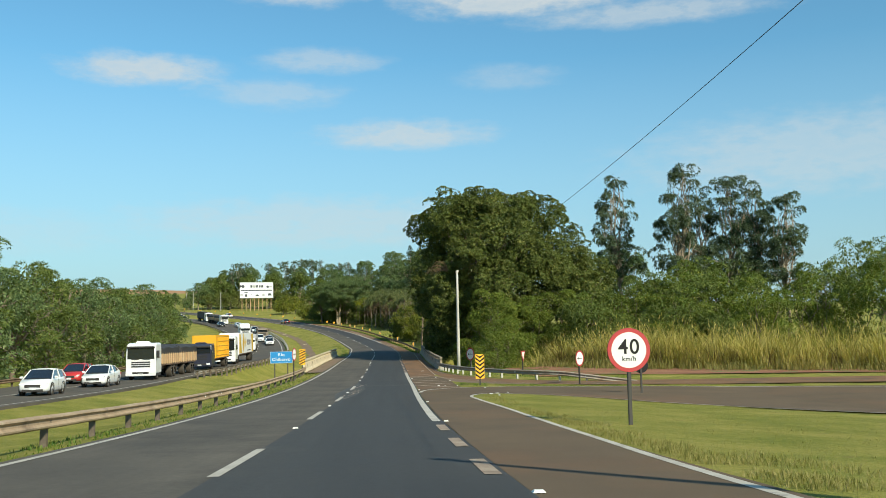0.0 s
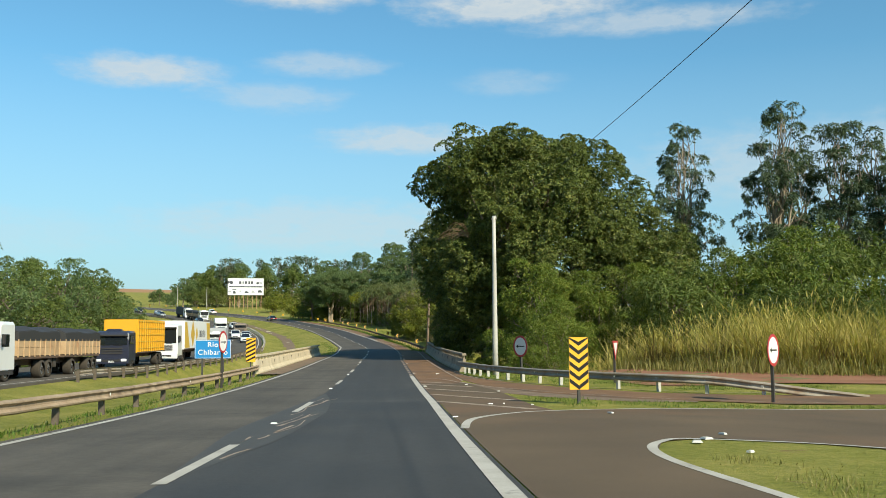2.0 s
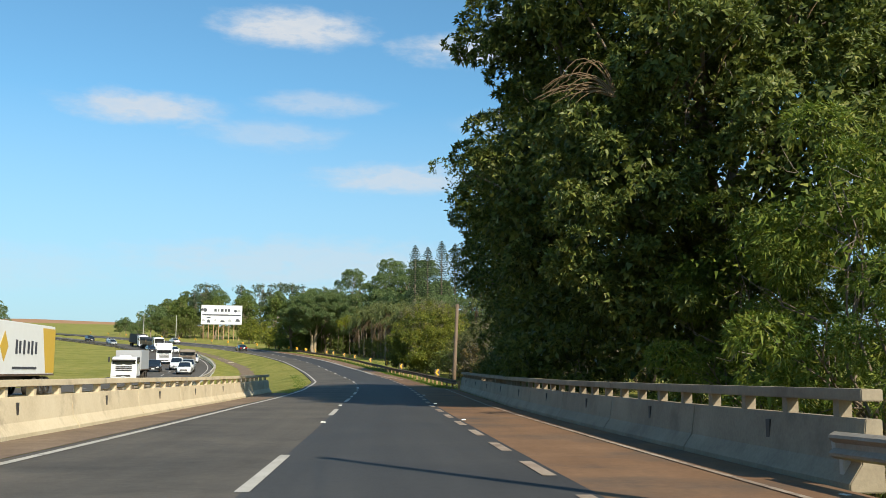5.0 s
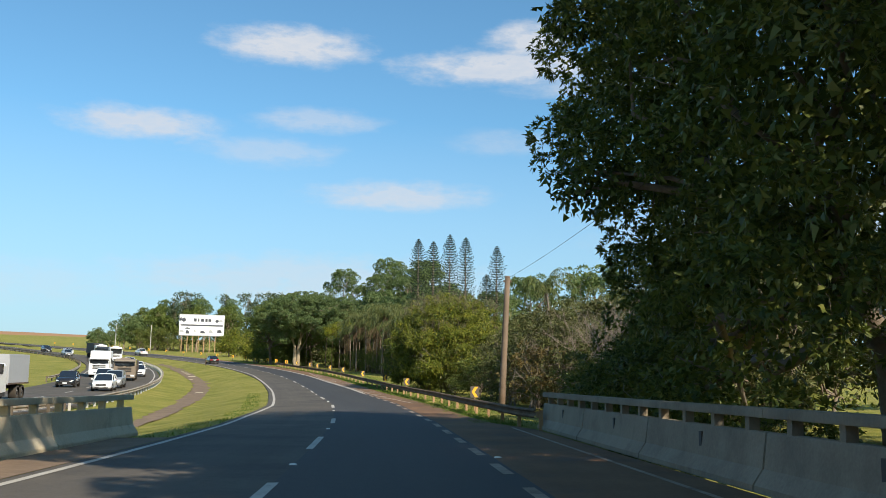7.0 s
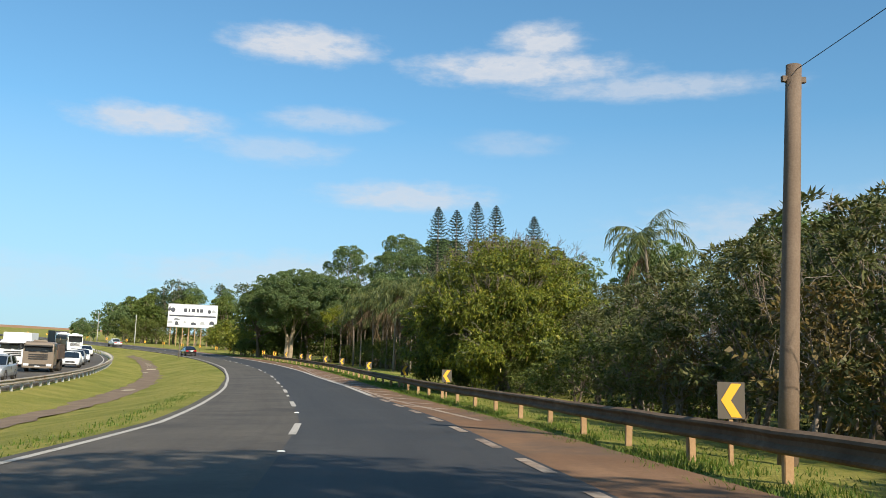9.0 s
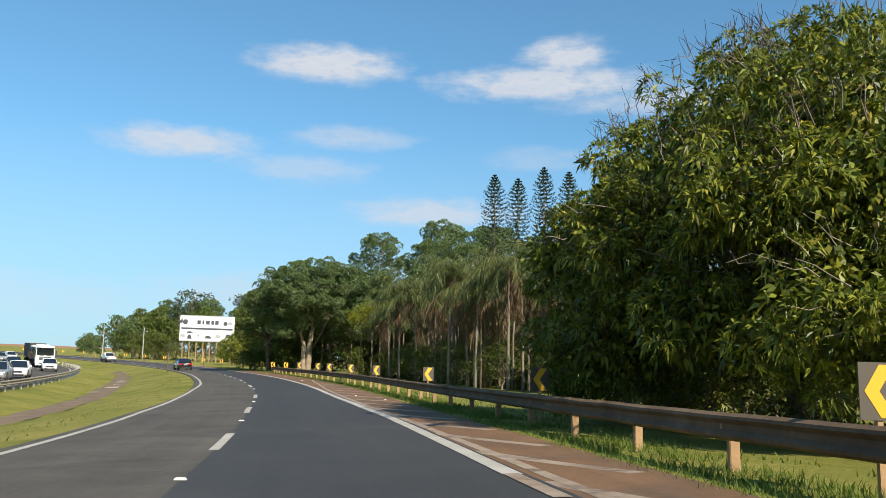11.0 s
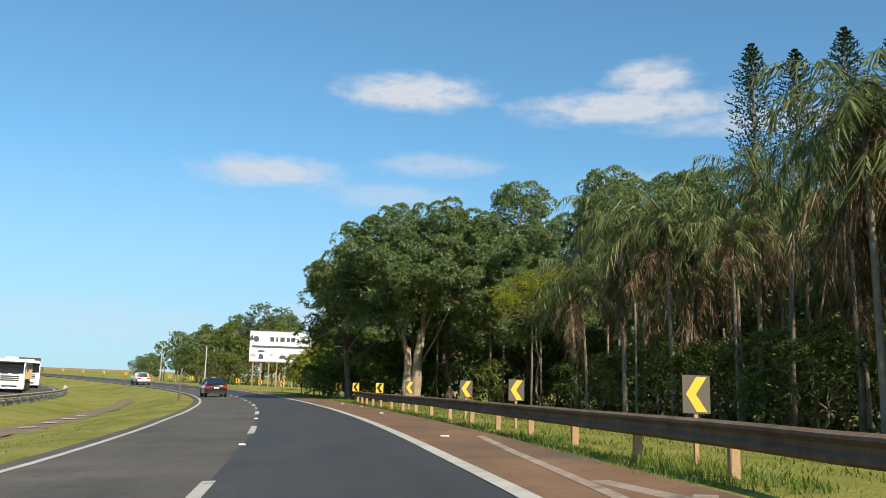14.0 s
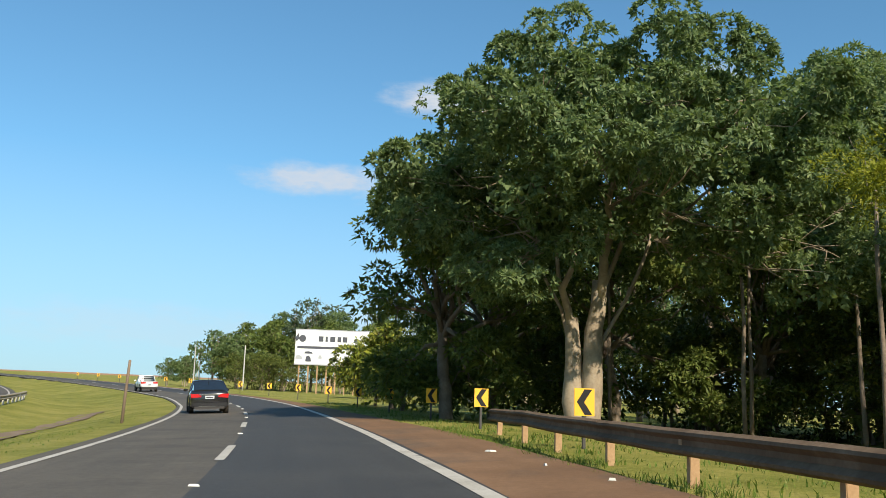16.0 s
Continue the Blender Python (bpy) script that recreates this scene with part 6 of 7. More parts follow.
# trees beyond the oncoming carriageway
for k in range(3):
    rs = np.random.RandomState(80 + k)
    leaf = (leaf_mid, leaf_kapok, leaf_mid)[k]
    t = tree("roadside_tree", ("leafy green tree", "dark green bushy tree", "rounded green tree")[k] + " beyond the oncoming carriageway", place((63, 84, 105)[k], -31.8 - k, 0, 50 * k), dome(rs, 11.2, 5.4, 0.8, 14, 0.8), 0.25, leaf, bark, 84 + k, clumps=960, per=13, clump_r=0.5, length=0.3, width=0.13, trunk_top=3.5, group="trees beyond the carriageway", core=0.3, corners=3)
    for j, (s, off, size) in enumerate((((94, -33, .95), (124, -32.5, .88), (153, -34, .9), (70, -42, 1.1), (112, -43, 1.0), (140, -44, 1.02), (168, -35.5, .86), (186, -36.5, .68)), ((114, -32.5, .9), (142, -33.5, .92), (52, -33, 1.05), (90, -43, 1.05), (128, -44, 1.0), (40, -33, 1.05), (177, -36.5, .78), (170, -46, 1.0)), ((73, -33, 1.05), (133, -33.5, .9), (160, -36, .85), (100, -44, 1.0), (152, -46, 1.0), (58, -43, 1.15), (194, -37.5, .5), (184, -46, .8)))[k]):
        copy_thing(t, place(s, off, 0, 47 * j + 20 * k) @ Matrix.Diagonal((size, size, size, 1)))


def bare_tree(name, label, m, high, seed, group=""):
    rs = np.random.RandomState(seed)
    t = thing(name, label, "tree", m, group)
    sh = Shape()

    def grow(a, d, ln, r, depth):
        b = a + d * ln
        limb(sh, rs, a, b, r, r * 0.6, 0.08, 4, 5 if depth < 2 else 4)
        if depth < 4:
            for _ in range(3 if depth < 3 else 2):
                grow(a + d * ln * rs.uniform(0.55, 1.0), unit(d + rs.normal(0, 0.42, 3) + np.array([0, 0, 0.18])), ln * rs.uniform(0.55, 0.75), r * 0.55, depth + 1)

    for k in range(3):
        grow(np.array([rs.uniform(-0.4, 0.4), rs.uniform(-0.4, 0.4), -0.3]), unit(rs.normal(0, 0.22, 3) + np.array([0, 0, 1.0])), high * 0.4, 0.07, 0)
    part("limb_frame", sh, twig, t)
    return t


bt = bare_tree("bare_tree", "bare grey-brown leafless tree in dry scrub", place(156, 13.5), 8.0, 91, "bare trees")
for s, off, size in ((152.5, 16, 1.05), (161, 17.5, 1.0), (167, 14, .85), (173, 19, .95), (178, 14, .8), (184, 17, .9), (169, 13, .9), (174, 14.5, .85), (181, 14, .75), (163, 14.5, 1.0), (159, 12.5, .9), (187, 15, .7), (97, 46, .75), (205, 16, .9), (212, 21, .9)):
    copy_thing(bt, place(s, off, 0, s * 31) @ Matrix.Diagonal((size, size, size, 1)))
rs = np.random.RandomState(95)
sc = tree("scrub_tree", "thin half-dry green scrub tree", place(152, 17), dome(rs, 8.0, 3.4, 0.7, 10, 0.85), 0.12, leaf_scrub, bark, 96, clumps=400, per=13, clump_r=0.36, length=0.27, width=0.11, trunk_top=2.5, stems=2, group="scrub trees", core=0.05, twigs=60, corners=3)
for s, off, size in ((150, 21, 1.15), (157, 20, 1.15), (163, 24, 1.1), (171, 25, 1.15), (180, 31, 1.15), (206, 32, 1.1), (216, 28, 1.2), (223, 24, .95), (229, 31, 1.15), (212, 18, .62), (221, 19, .5), (157, 14.5, .9), (166, 18.5, 1.0), (174, 15.5, .8), (150, 14.5, 1.0), (179, 23, 1.0), (169, 21, 1.1), (198, 28, 1.2), (233, 24, .9), (238, 31, 1.1), (148, 24, 1.25), (266, 40, 1.1), (254, 40, 1.15), (244, 36, 1.1), (186, 12.5, .5), (189.5, 14.4, .55), (181.5, 12.2, .6), (177.5, 11.6, .62), (174, 12.6, .7), (170.5, 11.6, .6), (167, 12.6, .7), (183.5, 15, .65), (178, 15.8, .75), (171, 15.4, .8), (164, 12, .6), (215, 20, .62), (222, 24, .7), (236, 27, .8)):
    copy_thing(sc, place(s, off, 0, s * 17) @ Matrix.Diagonal((size * 1.1, size * 1.1, size, 1)))
rs = np.random.RandomState(97)
ds = tree("dry_shrub", "brown and yellow dry shrub beside the bend", place(165.5, 10.2), dome(rs, 3.2, 1.9, 0.3, 7, 0.85), 0.06, leaf_dry, twig, 98, clumps=200, per=11, clump_r=0.3, length=0.16, width=0.06, trunk_top=1.0, stems=3, group="dry shrubs", core=0.15, twigs=50, category="shrub")
for s, off, size in ((170, 12.5, .9), (176, 11.6, .8), (158, 11.5, .7), (181, 15, .9), (208, 14, .9)):
    copy_thing(ds, place(s, off, 0, s * 23) @ Matrix.Diagonal((size, size, size, 1)))
rs = np.random.RandomState(99)
bb_ = tree("bright_bush", "bright yellow-green leafy bush behind the palms", place(238, 21.5), dome(rs, 6.6, 3.0, 0.5, 10, 0.85), 0.1, leaf_bright, bark, 100, clumps=620, per=14, clump_r=0.45, length=0.3, width=0.14, trunk_top=2, stems=2, group="bright bushes", core=0.2, category="shrub")
for s, off, size in ((232, 20, .52), (246, 25, 1.1), (226, 17.5, .4), (252, 27, 1.05), (217, 17.5, .4), (241, 21.5, .62), (233, 23.5, .5)):
    copy_thing(bb_, place(s, off, 0, s * 11) @ Matrix.Diagonal((size, size, size, 1)))

# mango tree down to the ground beside the rail
blobs, m = local(199, 12, [(199, 11.6, 6.9, 3.0, 3.0, 1.6), (195.4, 11.0, 5.8, 2.6, 2.6, 1.8), (201.8, 10.4, 6.1, 2.3, 2.3, 1.7), (197.5, 13.4, 6.3, 2.3, 2.3, 1.7), (202, 13.6, 5.8, 2.3, 2.3, 1.8), (193.6, 10.4, 4.0, 2.0, 2.0, 1.5), (194.4, 13.0, 4.6, 2.0, 2.0, 1.8), (203.0, 9.2, 4.4, 1.8, 1.8, 1.6), (199, 9.0, 4.7, 2.2, 2.0, 1.6),
                           (193, 9.4, 2.0, 1.7, 1.5, 1.2), (196.4, 8.7, 2.3, 1.8, 1.5, 1.2), (200.5, 8.5, 2.4, 2.0, 1.5, 1.4), (203.0, 8.5, 1.9, 1.6, 1.4, 1.4), (203.6, 11.5, 2.2, 1.8, 1.8, 2.0), (198, 7.6, 3.9, 1.4, 1.1, 0.9), (201.6, 7.5, 4.1, 1.4, 1.1, 1.0), (194.6, 8.4, 4.1, 1.4, 1.2, 1.0), (192.4, 11.8, 2.4, 1.7, 1.7, 1.4), (193.0, 14.2, 3.0, 1.8, 1.8, 1.6)])
mango = tree("mango_tree", "dense yellow-green mango tree with foliage down to the ground", m, blobs, 0.3, leaf_mango, bark, 110, clumps=9200, per=13, clump_r=0.09, length=0.16, width=0.045, trunk_top=2.2, core=1.3, twigs=320, curl=0.8, up=0.15, shell=(0.72, 1.06), tuft=5.2, tufts=560)
# bare brown flower stalks standing over its top
rs = np.random.RandomState(111)
stalks = Shape()
for k in range(340):
    q = np.array(blobs[rs.randint(0, 6)])
    d = unit(np.array([rs.normal(0, 0.6), rs.normal(0, 0.6), rs.uniform(0.35, 1.0)]))
    a = q[:3] + d * q[3:] * 0.97
    tip = a + unit(d * 0.6 + np.array([0, 0, 0.7]) + rs.normal(0, 0.25, 3)) * rs.uniform(0.35, 0.85)
    limb(stalks, rs, a, tip, 0.012, 0.006, 0.15, 3, 4)
    for j in range(3):
        limb(stalks, rs, a + (tip - a) * rs.uniform(0.4, 0.9), tip + rs.normal(0, 0.16, 3), 0.008, 0.005, 0.15, 3, 3)
tagged(part("stalk_growth", stalks, bark, mango, "bare brown flower stalks over the crown"), kind="stuff")

# the big kapok with a twin trunk
ko = on_ground(296.4, 11.3)
kap = thing("kapok_tree", "big spreading tree with a pale twin trunk and layered crown", "tree", Matrix.Translation(ko))
rs = np.random.RandomState(120)
blobs, m = local(296.4, 11.3, [(296, 12, 12.4, 3.4, 3.4, 1.4), (293, 8.8, 11.4, 2.6, 2.6, 1.3), (298, 7.6, 11.0, 2.6, 2.6, 1.4), (292, 13, 11.8, 2.6, 2.6, 1.3), (299, 16, 12.4, 3.2, 3.2, 1.4), (294, 18.5, 11.6, 2.8, 2.8, 1.3), (301, 11, 12.0, 3.0, 3.0, 1.4), (302, 18, 12.0, 3.0, 3.0, 1.4),
                               (291, 11, 9.9, 2.2, 2.2, 1.0), (292, 7.2, 9.4, 1.9, 2.0, 1.0), (297, 5.6, 9.0, 1.9, 2.0, 1.1), (289.5, 14.8, 9.7, 2.2, 2.2, 1.0), (292.5, 17.6, 9.3, 2.2, 2.2, 1.0), (297, 20, 9.6, 2.4, 2.4, 1.1), (300, 6.4, 8.6, 2.2, 2.2, 1.3), (296, 9.4, 9.3, 2.0, 2.0, 0.9), (297, 14, 9.8, 2.4, 2.4, 1.0),
                               (290.4, 9.4, 7.9, 1.6, 1.7, 0.8), (289.5, 12.6, 8.0, 1.6, 1.8, 0.8), (290.5, 16.6, 7.4, 1.9, 2.0, 0.9), (292, 20, 7.6, 2.2, 2.2, 1.0), (297, 6.0, 7.0, 1.7, 1.8, 0.9), (292.6, 7.8, 6.9, 1.3, 1.4, 0.7), (291, 14.6, 6.2, 1.4, 1.6, 0.7), (300, 16, 8.0, 2.6, 2.6, 1.2), (301, 9.5, 8.2, 2.4, 2.4, 1.4), (290, 19, 5.4, 1.8, 2.0, 0.9), (293, 22.5, 6.0, 2.2, 2.4, 1.1),
                               (293.4, 8.6, 7.6, 1.7, 1.7, 0.9), (292.6, 10.2, 9.0, 1.9, 1.9, 1.0), (292.2, 12.4, 8.9, 1.8, 1.8, 0.9), (295, 7.4, 5.2, 1.2, 1.4, 0.8), (297.5, 8.2, 5.6, 1.6, 1.6, 1.0), (291.4, 15.6, 8.6, 1.8, 1.8, 0.9), (292.8, 13.8, 10.6, 2.0, 2.0, 1.0), (294, 17.4, 7.4, 1.9, 1.9, 0.9), (290.6, 17.0, 4.4, 1.5, 1.6, 0.8), (293, 10.0, 6.3, 1.5, 1.5, 0.8), (292.8, 13.0, 6.9, 1.6, 1.6, 0.8), (293.6, 8.2, 4.9, 1.1, 1.2, 0.6), (293.2, 14.6, 5.6, 1.2, 1.3, 0.6)])
sh = Shape()
s1 = limb(sh, rs, (-0.2, -0.1, -0.4), (-0.34, 0.1, 3.9), 0.44, 0.22, 0.03, 7, 12)
s2 = limb(sh, rs, (0.2, 0.1, -0.4), (0.62, -0.1, 5.2), 0.44, 0.25, 0.03, 7, 12)
forks = [limb(sh, rs, (s1, s2)[k % 2][-2 - (k // 2)], ((-1.1, 1.5)[k % 2] * (0.8 + 0.6 * (k // 2)), (k // 2 - 1) * 1.5, 8.8 + 0.5 * (k % 3)), (0.15, 0.2, 0.09, 0.12, 0.07, 0.08)[k], 0.05, 0.07, 7, 10) for k in range(6)]
for q, bl in enumerate(blobs):
    f = min(forks, key=lambda p: (p[-1][0] - bl[0]) ** 2 + (p[-1][1] - bl[1]) ** 2)
    start = f[-1] if bl[2] > 9.2 else f[4]
    mids = limb(sh, rs, start, (bl[0], bl[1], bl[2] + 0.1), 0.06 if bl[2] > 9.2 else 0.04, 0.015, 0.16, 7, 7)
    for j in range(4):
        e = np.array(bl[:3]) + unit(rs.normal(0, 1, 3)) * np.array(bl[3:]) * 0.8
        limb(sh, rs, mids[2 + j], e, 0.03, 0.008, 0.12, 5, 5)
part("trunk", sh, bark_pale, kap, smooth=True)
part("crown", crown_mesh("crown", rs, blobs, 13500, 17, 0.17, 0.19, 0.1, leaf_kapok, core=0.15, up=0.1, shell=(0.6, 1.05), tuft=3.4, tufts=760, corners=3), None, kap)

# airy yellow-green tree beside the kapok
tree("feathery_tree", "airy yellow-green tree with flat sprays before the dark wood", place(284.6, 16.6), [(0, -1.0, 7.6, 1.6, 1.6, 0.5), (-1.3, 0, 7.0, 1.5, 1.5, 0.45), (1.2, 0.6, 7.9, 1.4, 1.4, 0.45), (0.4, -1.8, 6.5, 1.3, 1.3, 0.4), (-1.8, -0.8, 6.1, 1.2, 1.2, 0.4)], 0.07, leaf_yellow, bark, 125, clumps=800, per=18, clump_r=0.28, length=0.14, width=0.05, trunk_top=5, core=0.02, twigs=20, corners=3)

# wood behind the palms and round the kapok: fuller trees at its edge, plainer ones behind
for k, (label, s, off, hgt, rad, low, fine, spots) in enumerate((
        ("tall dark green tree in the wood beside the bend", 311, 24.5, 19.6, 5.6, 8.0, True, ((314, 36, 1.16), (305, 30, .95), (300, 36, 1.02), (316, 46, 1.2))),
        ("dense green tree at the edge of the wood beside the bend", 303.4, 8.0, 10.4, 4.6, 0.7, True, ((309, 11.5, 1.05), (307, 17.0, 1.1), (304, 23, .9))),
        ("broad dark green tree deep in the wood", 296, 40, 16.0, 6.6, 5.0, False, ((305, 45, 1.1), (284, 46, .95), (325, 44, 1.0), (322, 18, .78), (276, 34, .8), (330, 30, .9), (268, 29, .66), (258, 34, .58), (287, 29, .82), (316, 13.5, .62), (281, 24.5, .6), (272, 25.5, .58), (262, 27.5, .55), (283, 36, .8), (275, 29, .72), (290, 33, .9), (266, 33, .78), (294, 29, .85), (300, 29, .95), (308, 38, 1.0), (257, 29, .6)))
        )):
    rs = np.random.RandomState(130 + k)
    t = tree("wood_tree", label, place(s, off, 0, 30), dome(rs, hgt, rad, low, 14, 0.55), 0.26, leaf_kapok if k != 1 else leaf_mid, bark_pale if k != 1 else bark, 133 + k, clumps=1700 if fine else 620, per=15, clump_r=0.4 if fine else 0.6, length=0.27 if fine else 0.45, width=0.13 if fine else 0.22, trunk_top=hgt * 0.4, group="trees of the wood", core=0.25, corners=3)
    wood = t
    for j, (s, off, size) in enumerate(spots):
        copy_thing(t, place(s, off, 0, 61 * j + 9 * k) @ Matrix.Diagonal((size, size, size, 1)))
rs = np.random.RandomState(140)
yb = tree("yellow_bush", "olive-yellow leafy bush at the end of the wood", place(326, 9.6), dome(rs, 4.6, 3.0, 0.4, 9, 0.8), 0.1, leaf_mango, bark, 141, clumps=520, per=14, clump_r=0.42, length=0.3, width=0.12, trunk_top=1.5, stems=2, group="olive bushes", core=0.2, twigs=40, category="shrub")
for s, off, size in ((333, 10.5, .9), (320, 9.2, .8), (404, 38, 1.5), (398, 33, 1.2), (410, 46, 1.4)):
    copy_thing(yb, place(s, off, 0, s * 7) @ Matrix.Diagonal((size, size, size, 1)))


# ---- palms ----
def palm(name, label, m, high, seed, group, dead=9, fronds=20, reach=2.7):
    rs = np.random.RandomState(seed)
    t = thing(name, label, "palm", m, group)
    sh = Shape()
    lean = rs.normal(0, 0.55, 2)
    pts = [np.array([lean[0] * f * f, lean[1] * f * f, high * f - 0.3 * (1 - f)]) for f in np.linspace(0, 1, 8)]
    sh.tube(pts, [0.1 - 0.03 * f + (0.04 if i == 0 else 0) for i, f in enumerate(np.linspace(0, 1, 8))], 10)
    part("trunk", sh, bark_palm, t, smooth=True)
    head = pts[-1]

    def frond_quads(az, lift, ln, droop, below=0.0):
        u = np.linspace(0, 1, 38)
        d = np.array([math.cos(az), math.sin(az), 0])
        el0 = lift
        ang = el0 - droop * u ** 1.3
        step = ln / len(u)
        spine = head - np.array([lean[0] * below / high, lean[1] * below / high, below]) + np.cumsum(np.stack([np.cos(ang) * d[0], np.cos(ang) * d[1], np.sin(ang)], 1) * step, 0)
        side = np.cross(d, [0, 0, 1.0])
        at, way = [], []
        for sgn in (-1, 1):
            at.append(spine)
            way.append(unit(side * sgn * 0.75 + np.stack([np.cos(ang) * d[0], np.cos(ang) * d[1], np.sin(ang)], 1) * 0.55 + np.array([0, 0, -0.6]) + rs.normal(0, 0.3, (len(u), 3))))
        at, way = np.concatenate(at), np.concatenate(way)
        q = leaf_quads(rs, at, way, 0.56 * ln / 2.7, 0.05, 0.7, 3)
        rib = np.concatenate([np.stack([spine[:-1] + side * 0.025, spine[1:], spine[:-1] - side * 0.025], 1), np.stack([spine[:-1] + np.array([0, 0, 0.02]), spine[1:], spine[:-1] - np.array([0, 0, 0.02])], 1)])
        return np.concatenate([q, rib])

    green = [frond_quads(k * 2.4 + rs.uniform(-0.3, 0.3), rs.uniform(-0.1, 1.4), reach * rs.uniform(0.75, 1.2), rs.uniform(1.0, 2.3)) for k in range(fronds)]
    part("fronds", quick_mesh("fronds", np.concatenate(green), 3, leaf_palm), None, t)
    if dead:
        brown = [frond_quads(k * 2.1 + rs.uniform(-0.3, 0.3), rs.uniform(-1.35, -0.2), reach * rs.uniform(0.5, 1.2), rs.uniform(0.2, 1.3), (k % 3) * rs.uniform(0.3, 1.3)) for k in range(dead)]
        part("dead_fronds", quick_mesh("dead_fronds", np.concatenate(brown), 3, palm_dead), None, t, "hanging brown dead fronds")
    return t


for k, (hgt, spots) in enumerate(((8.3, ((250, 21.5), (256, 18.2), (265, 19.4), (272, 20.2), (243.5, 17.4), (259, 19.8), (275, 23), (268, 24), (246, 15.8), (270, 15.7), (249, 16.6))), (7.6, ((253, 17.2), (260.5, 20.5), (268.5, 18), (249.5, 24), (277, 21.5), (247, 23), (263.5, 22), (279.5, 24.5), (252, 15.4), (276, 16.2), (267, 16.6))), (9.0, ((247.5, 20.3), (258.5, 23), (263, 17.3), (270, 23.5), (253.5, 23.5), (274, 18.4), (283, 21))))):
    t = palm("queen_palm", "queen palm with drooping fronds and a brown skirt", place((245.6, 251.5, 254.5)[k], (19.2, 19.4, 20.8)[k]), hgt, 150 + k, "palms beside the bend", dead=(15, 9, 11)[k], fronds=26, reach=2.9)
    for j, (s, off) in enumerate(spots):
        size = 0.8 + 0.085 * ((j * 7 + 3 * k) % 5)
        copy_thing(t, place(s, off, 0, 77 * j + 30 * k) @ Matrix.Diagonal((size, size, size, 1)))
lone = palm("queen_palm", "slender palm with upright green fronds before the wood", place(281.2, 17.6), 7.4, 160, "palms beside the bend", dead=3, fronds=16, reach=2.4)
for s, off, size in ((263.5, 44, 1.25), (248, 42, 1.3), (255.2, 33.6, 1.42), (222, 36, 1.4), (207, 24, 1.4)):
    copy_thing(lone, place(s, off, 0, s * 9) @ Matrix.Diagonal((size, size, size, 1)))
# bare grey trunks among the palms
tr = thing("dead_palm", "bare grey palm stem in the shade of the grove", "palm", place(248.5, 16.9), "bare palm stems")
part("trunk", Shape().tube([(0, 0, -0.3), (0.06, 0.03, 2.5), (0.02, 0.1, 5.0), (0.1, 0.12, 7.0)], [0.085, 0.075, 0.065, 0.05], 9), bark, tr, smooth=True)
for s, off, size in ((252.2, 22.5, 1), (255, 16.8, .8), (259.8, 17.6, .9), (266.5, 20.6, 1), (270, 18.6, .9), (276, 19, .9), (284, 22, 1), (290, 26, 1), (250.3, 17.8, .7), (251.4, 20.4, .8), (253.8, 18.4, .6), (257.2, 19.5, .85), (261.4, 18.4, .7), (262.6, 20, 1.0), (264.4, 18.3, .8), (267.4, 19.2, .6), (271.4, 19.4, .8), (273.2, 21.6, 1), (278.4, 18.2, .7), (280, 20.6, .9), (286.5, 19.4, .8), (288.6, 17.4, 1.1), (292.5, 19.6, .9), (294.6, 16.5, .8), (297.5, 18.4, 1), (245, 18.2, .7), (302, 14.6, 1)):
    c = copy_thing(tr, place(s, off, 0, s * 41) @ Matrix.Diagonal((1, 1, size, 1)))


def cook_pine(label, m, high, seed):
    rs = np.random.RandomState(seed)
    t = thing("cook_pine", label, "pine", m, "columnar pines")
    part("trunk", Shape().tube([(0, 0, -0.3), (0, 0, high * 0.5), (0, 0, high)], [0.28, 0.18, 0.03], 9), bark, t, smooth=True)
    quads = []
    drop = 0.12
    while drop < high * 0.6:
        ln = (0.1 + 1.75 * (1 - math.exp(-drop / 2.7))) * rs.uniform(0.88, 1.12)
        turn = rs.uniform(0, 6.28)
        for j in range(7):
            a = turn + j * 0.8976 + rs.uniform(-0.2, 0.2)
            d = np.array([math.cos(a), math.sin(a), 0])
            reach = ln * rs.uniform(0.82, 1.1)
            u = np.linspace(0.1, 1, 10)
            spine = np.array([0, 0, high - drop]) + d * (u * reach)[:, None] + np.array([0, 0, 1.0]) * (0.42 * reach * u ** 2.4 - 0.2 * reach * u)[:, None]
            for rep in range(3):
                way = unit(d * 0.6 + rs.normal(0, 0.5, (10, 3)) + np.array([0, 0, 0.5]))
                quads.append(leaf_quads(rs, spine, way, 0.13 + 0.1 * min(1.0, ln), 0.1, 0.0))
        drop += 0.3 + 0.16 * min(1.0, drop / 3)
    part("needles", quick_mesh("needles", np.concatenate(quads), 4, needle), None, t)
    return t


cp = cook_pine("dark columnar pine with tiered branches behind the palms", place(282.1, 30.0), 24.0, 170)
for s, off, size in ((281.3, 32.6, .985), (280.0, 35.3, 1.04), (279.0, 38.0, 1.02), (276.5, 43.0, .955), (277.0, 41.2, .74)):
    copy_thing(cp, place(s, off, 0, s * 19) @ Matrix.Diagonal((1, 1, size, 1)))

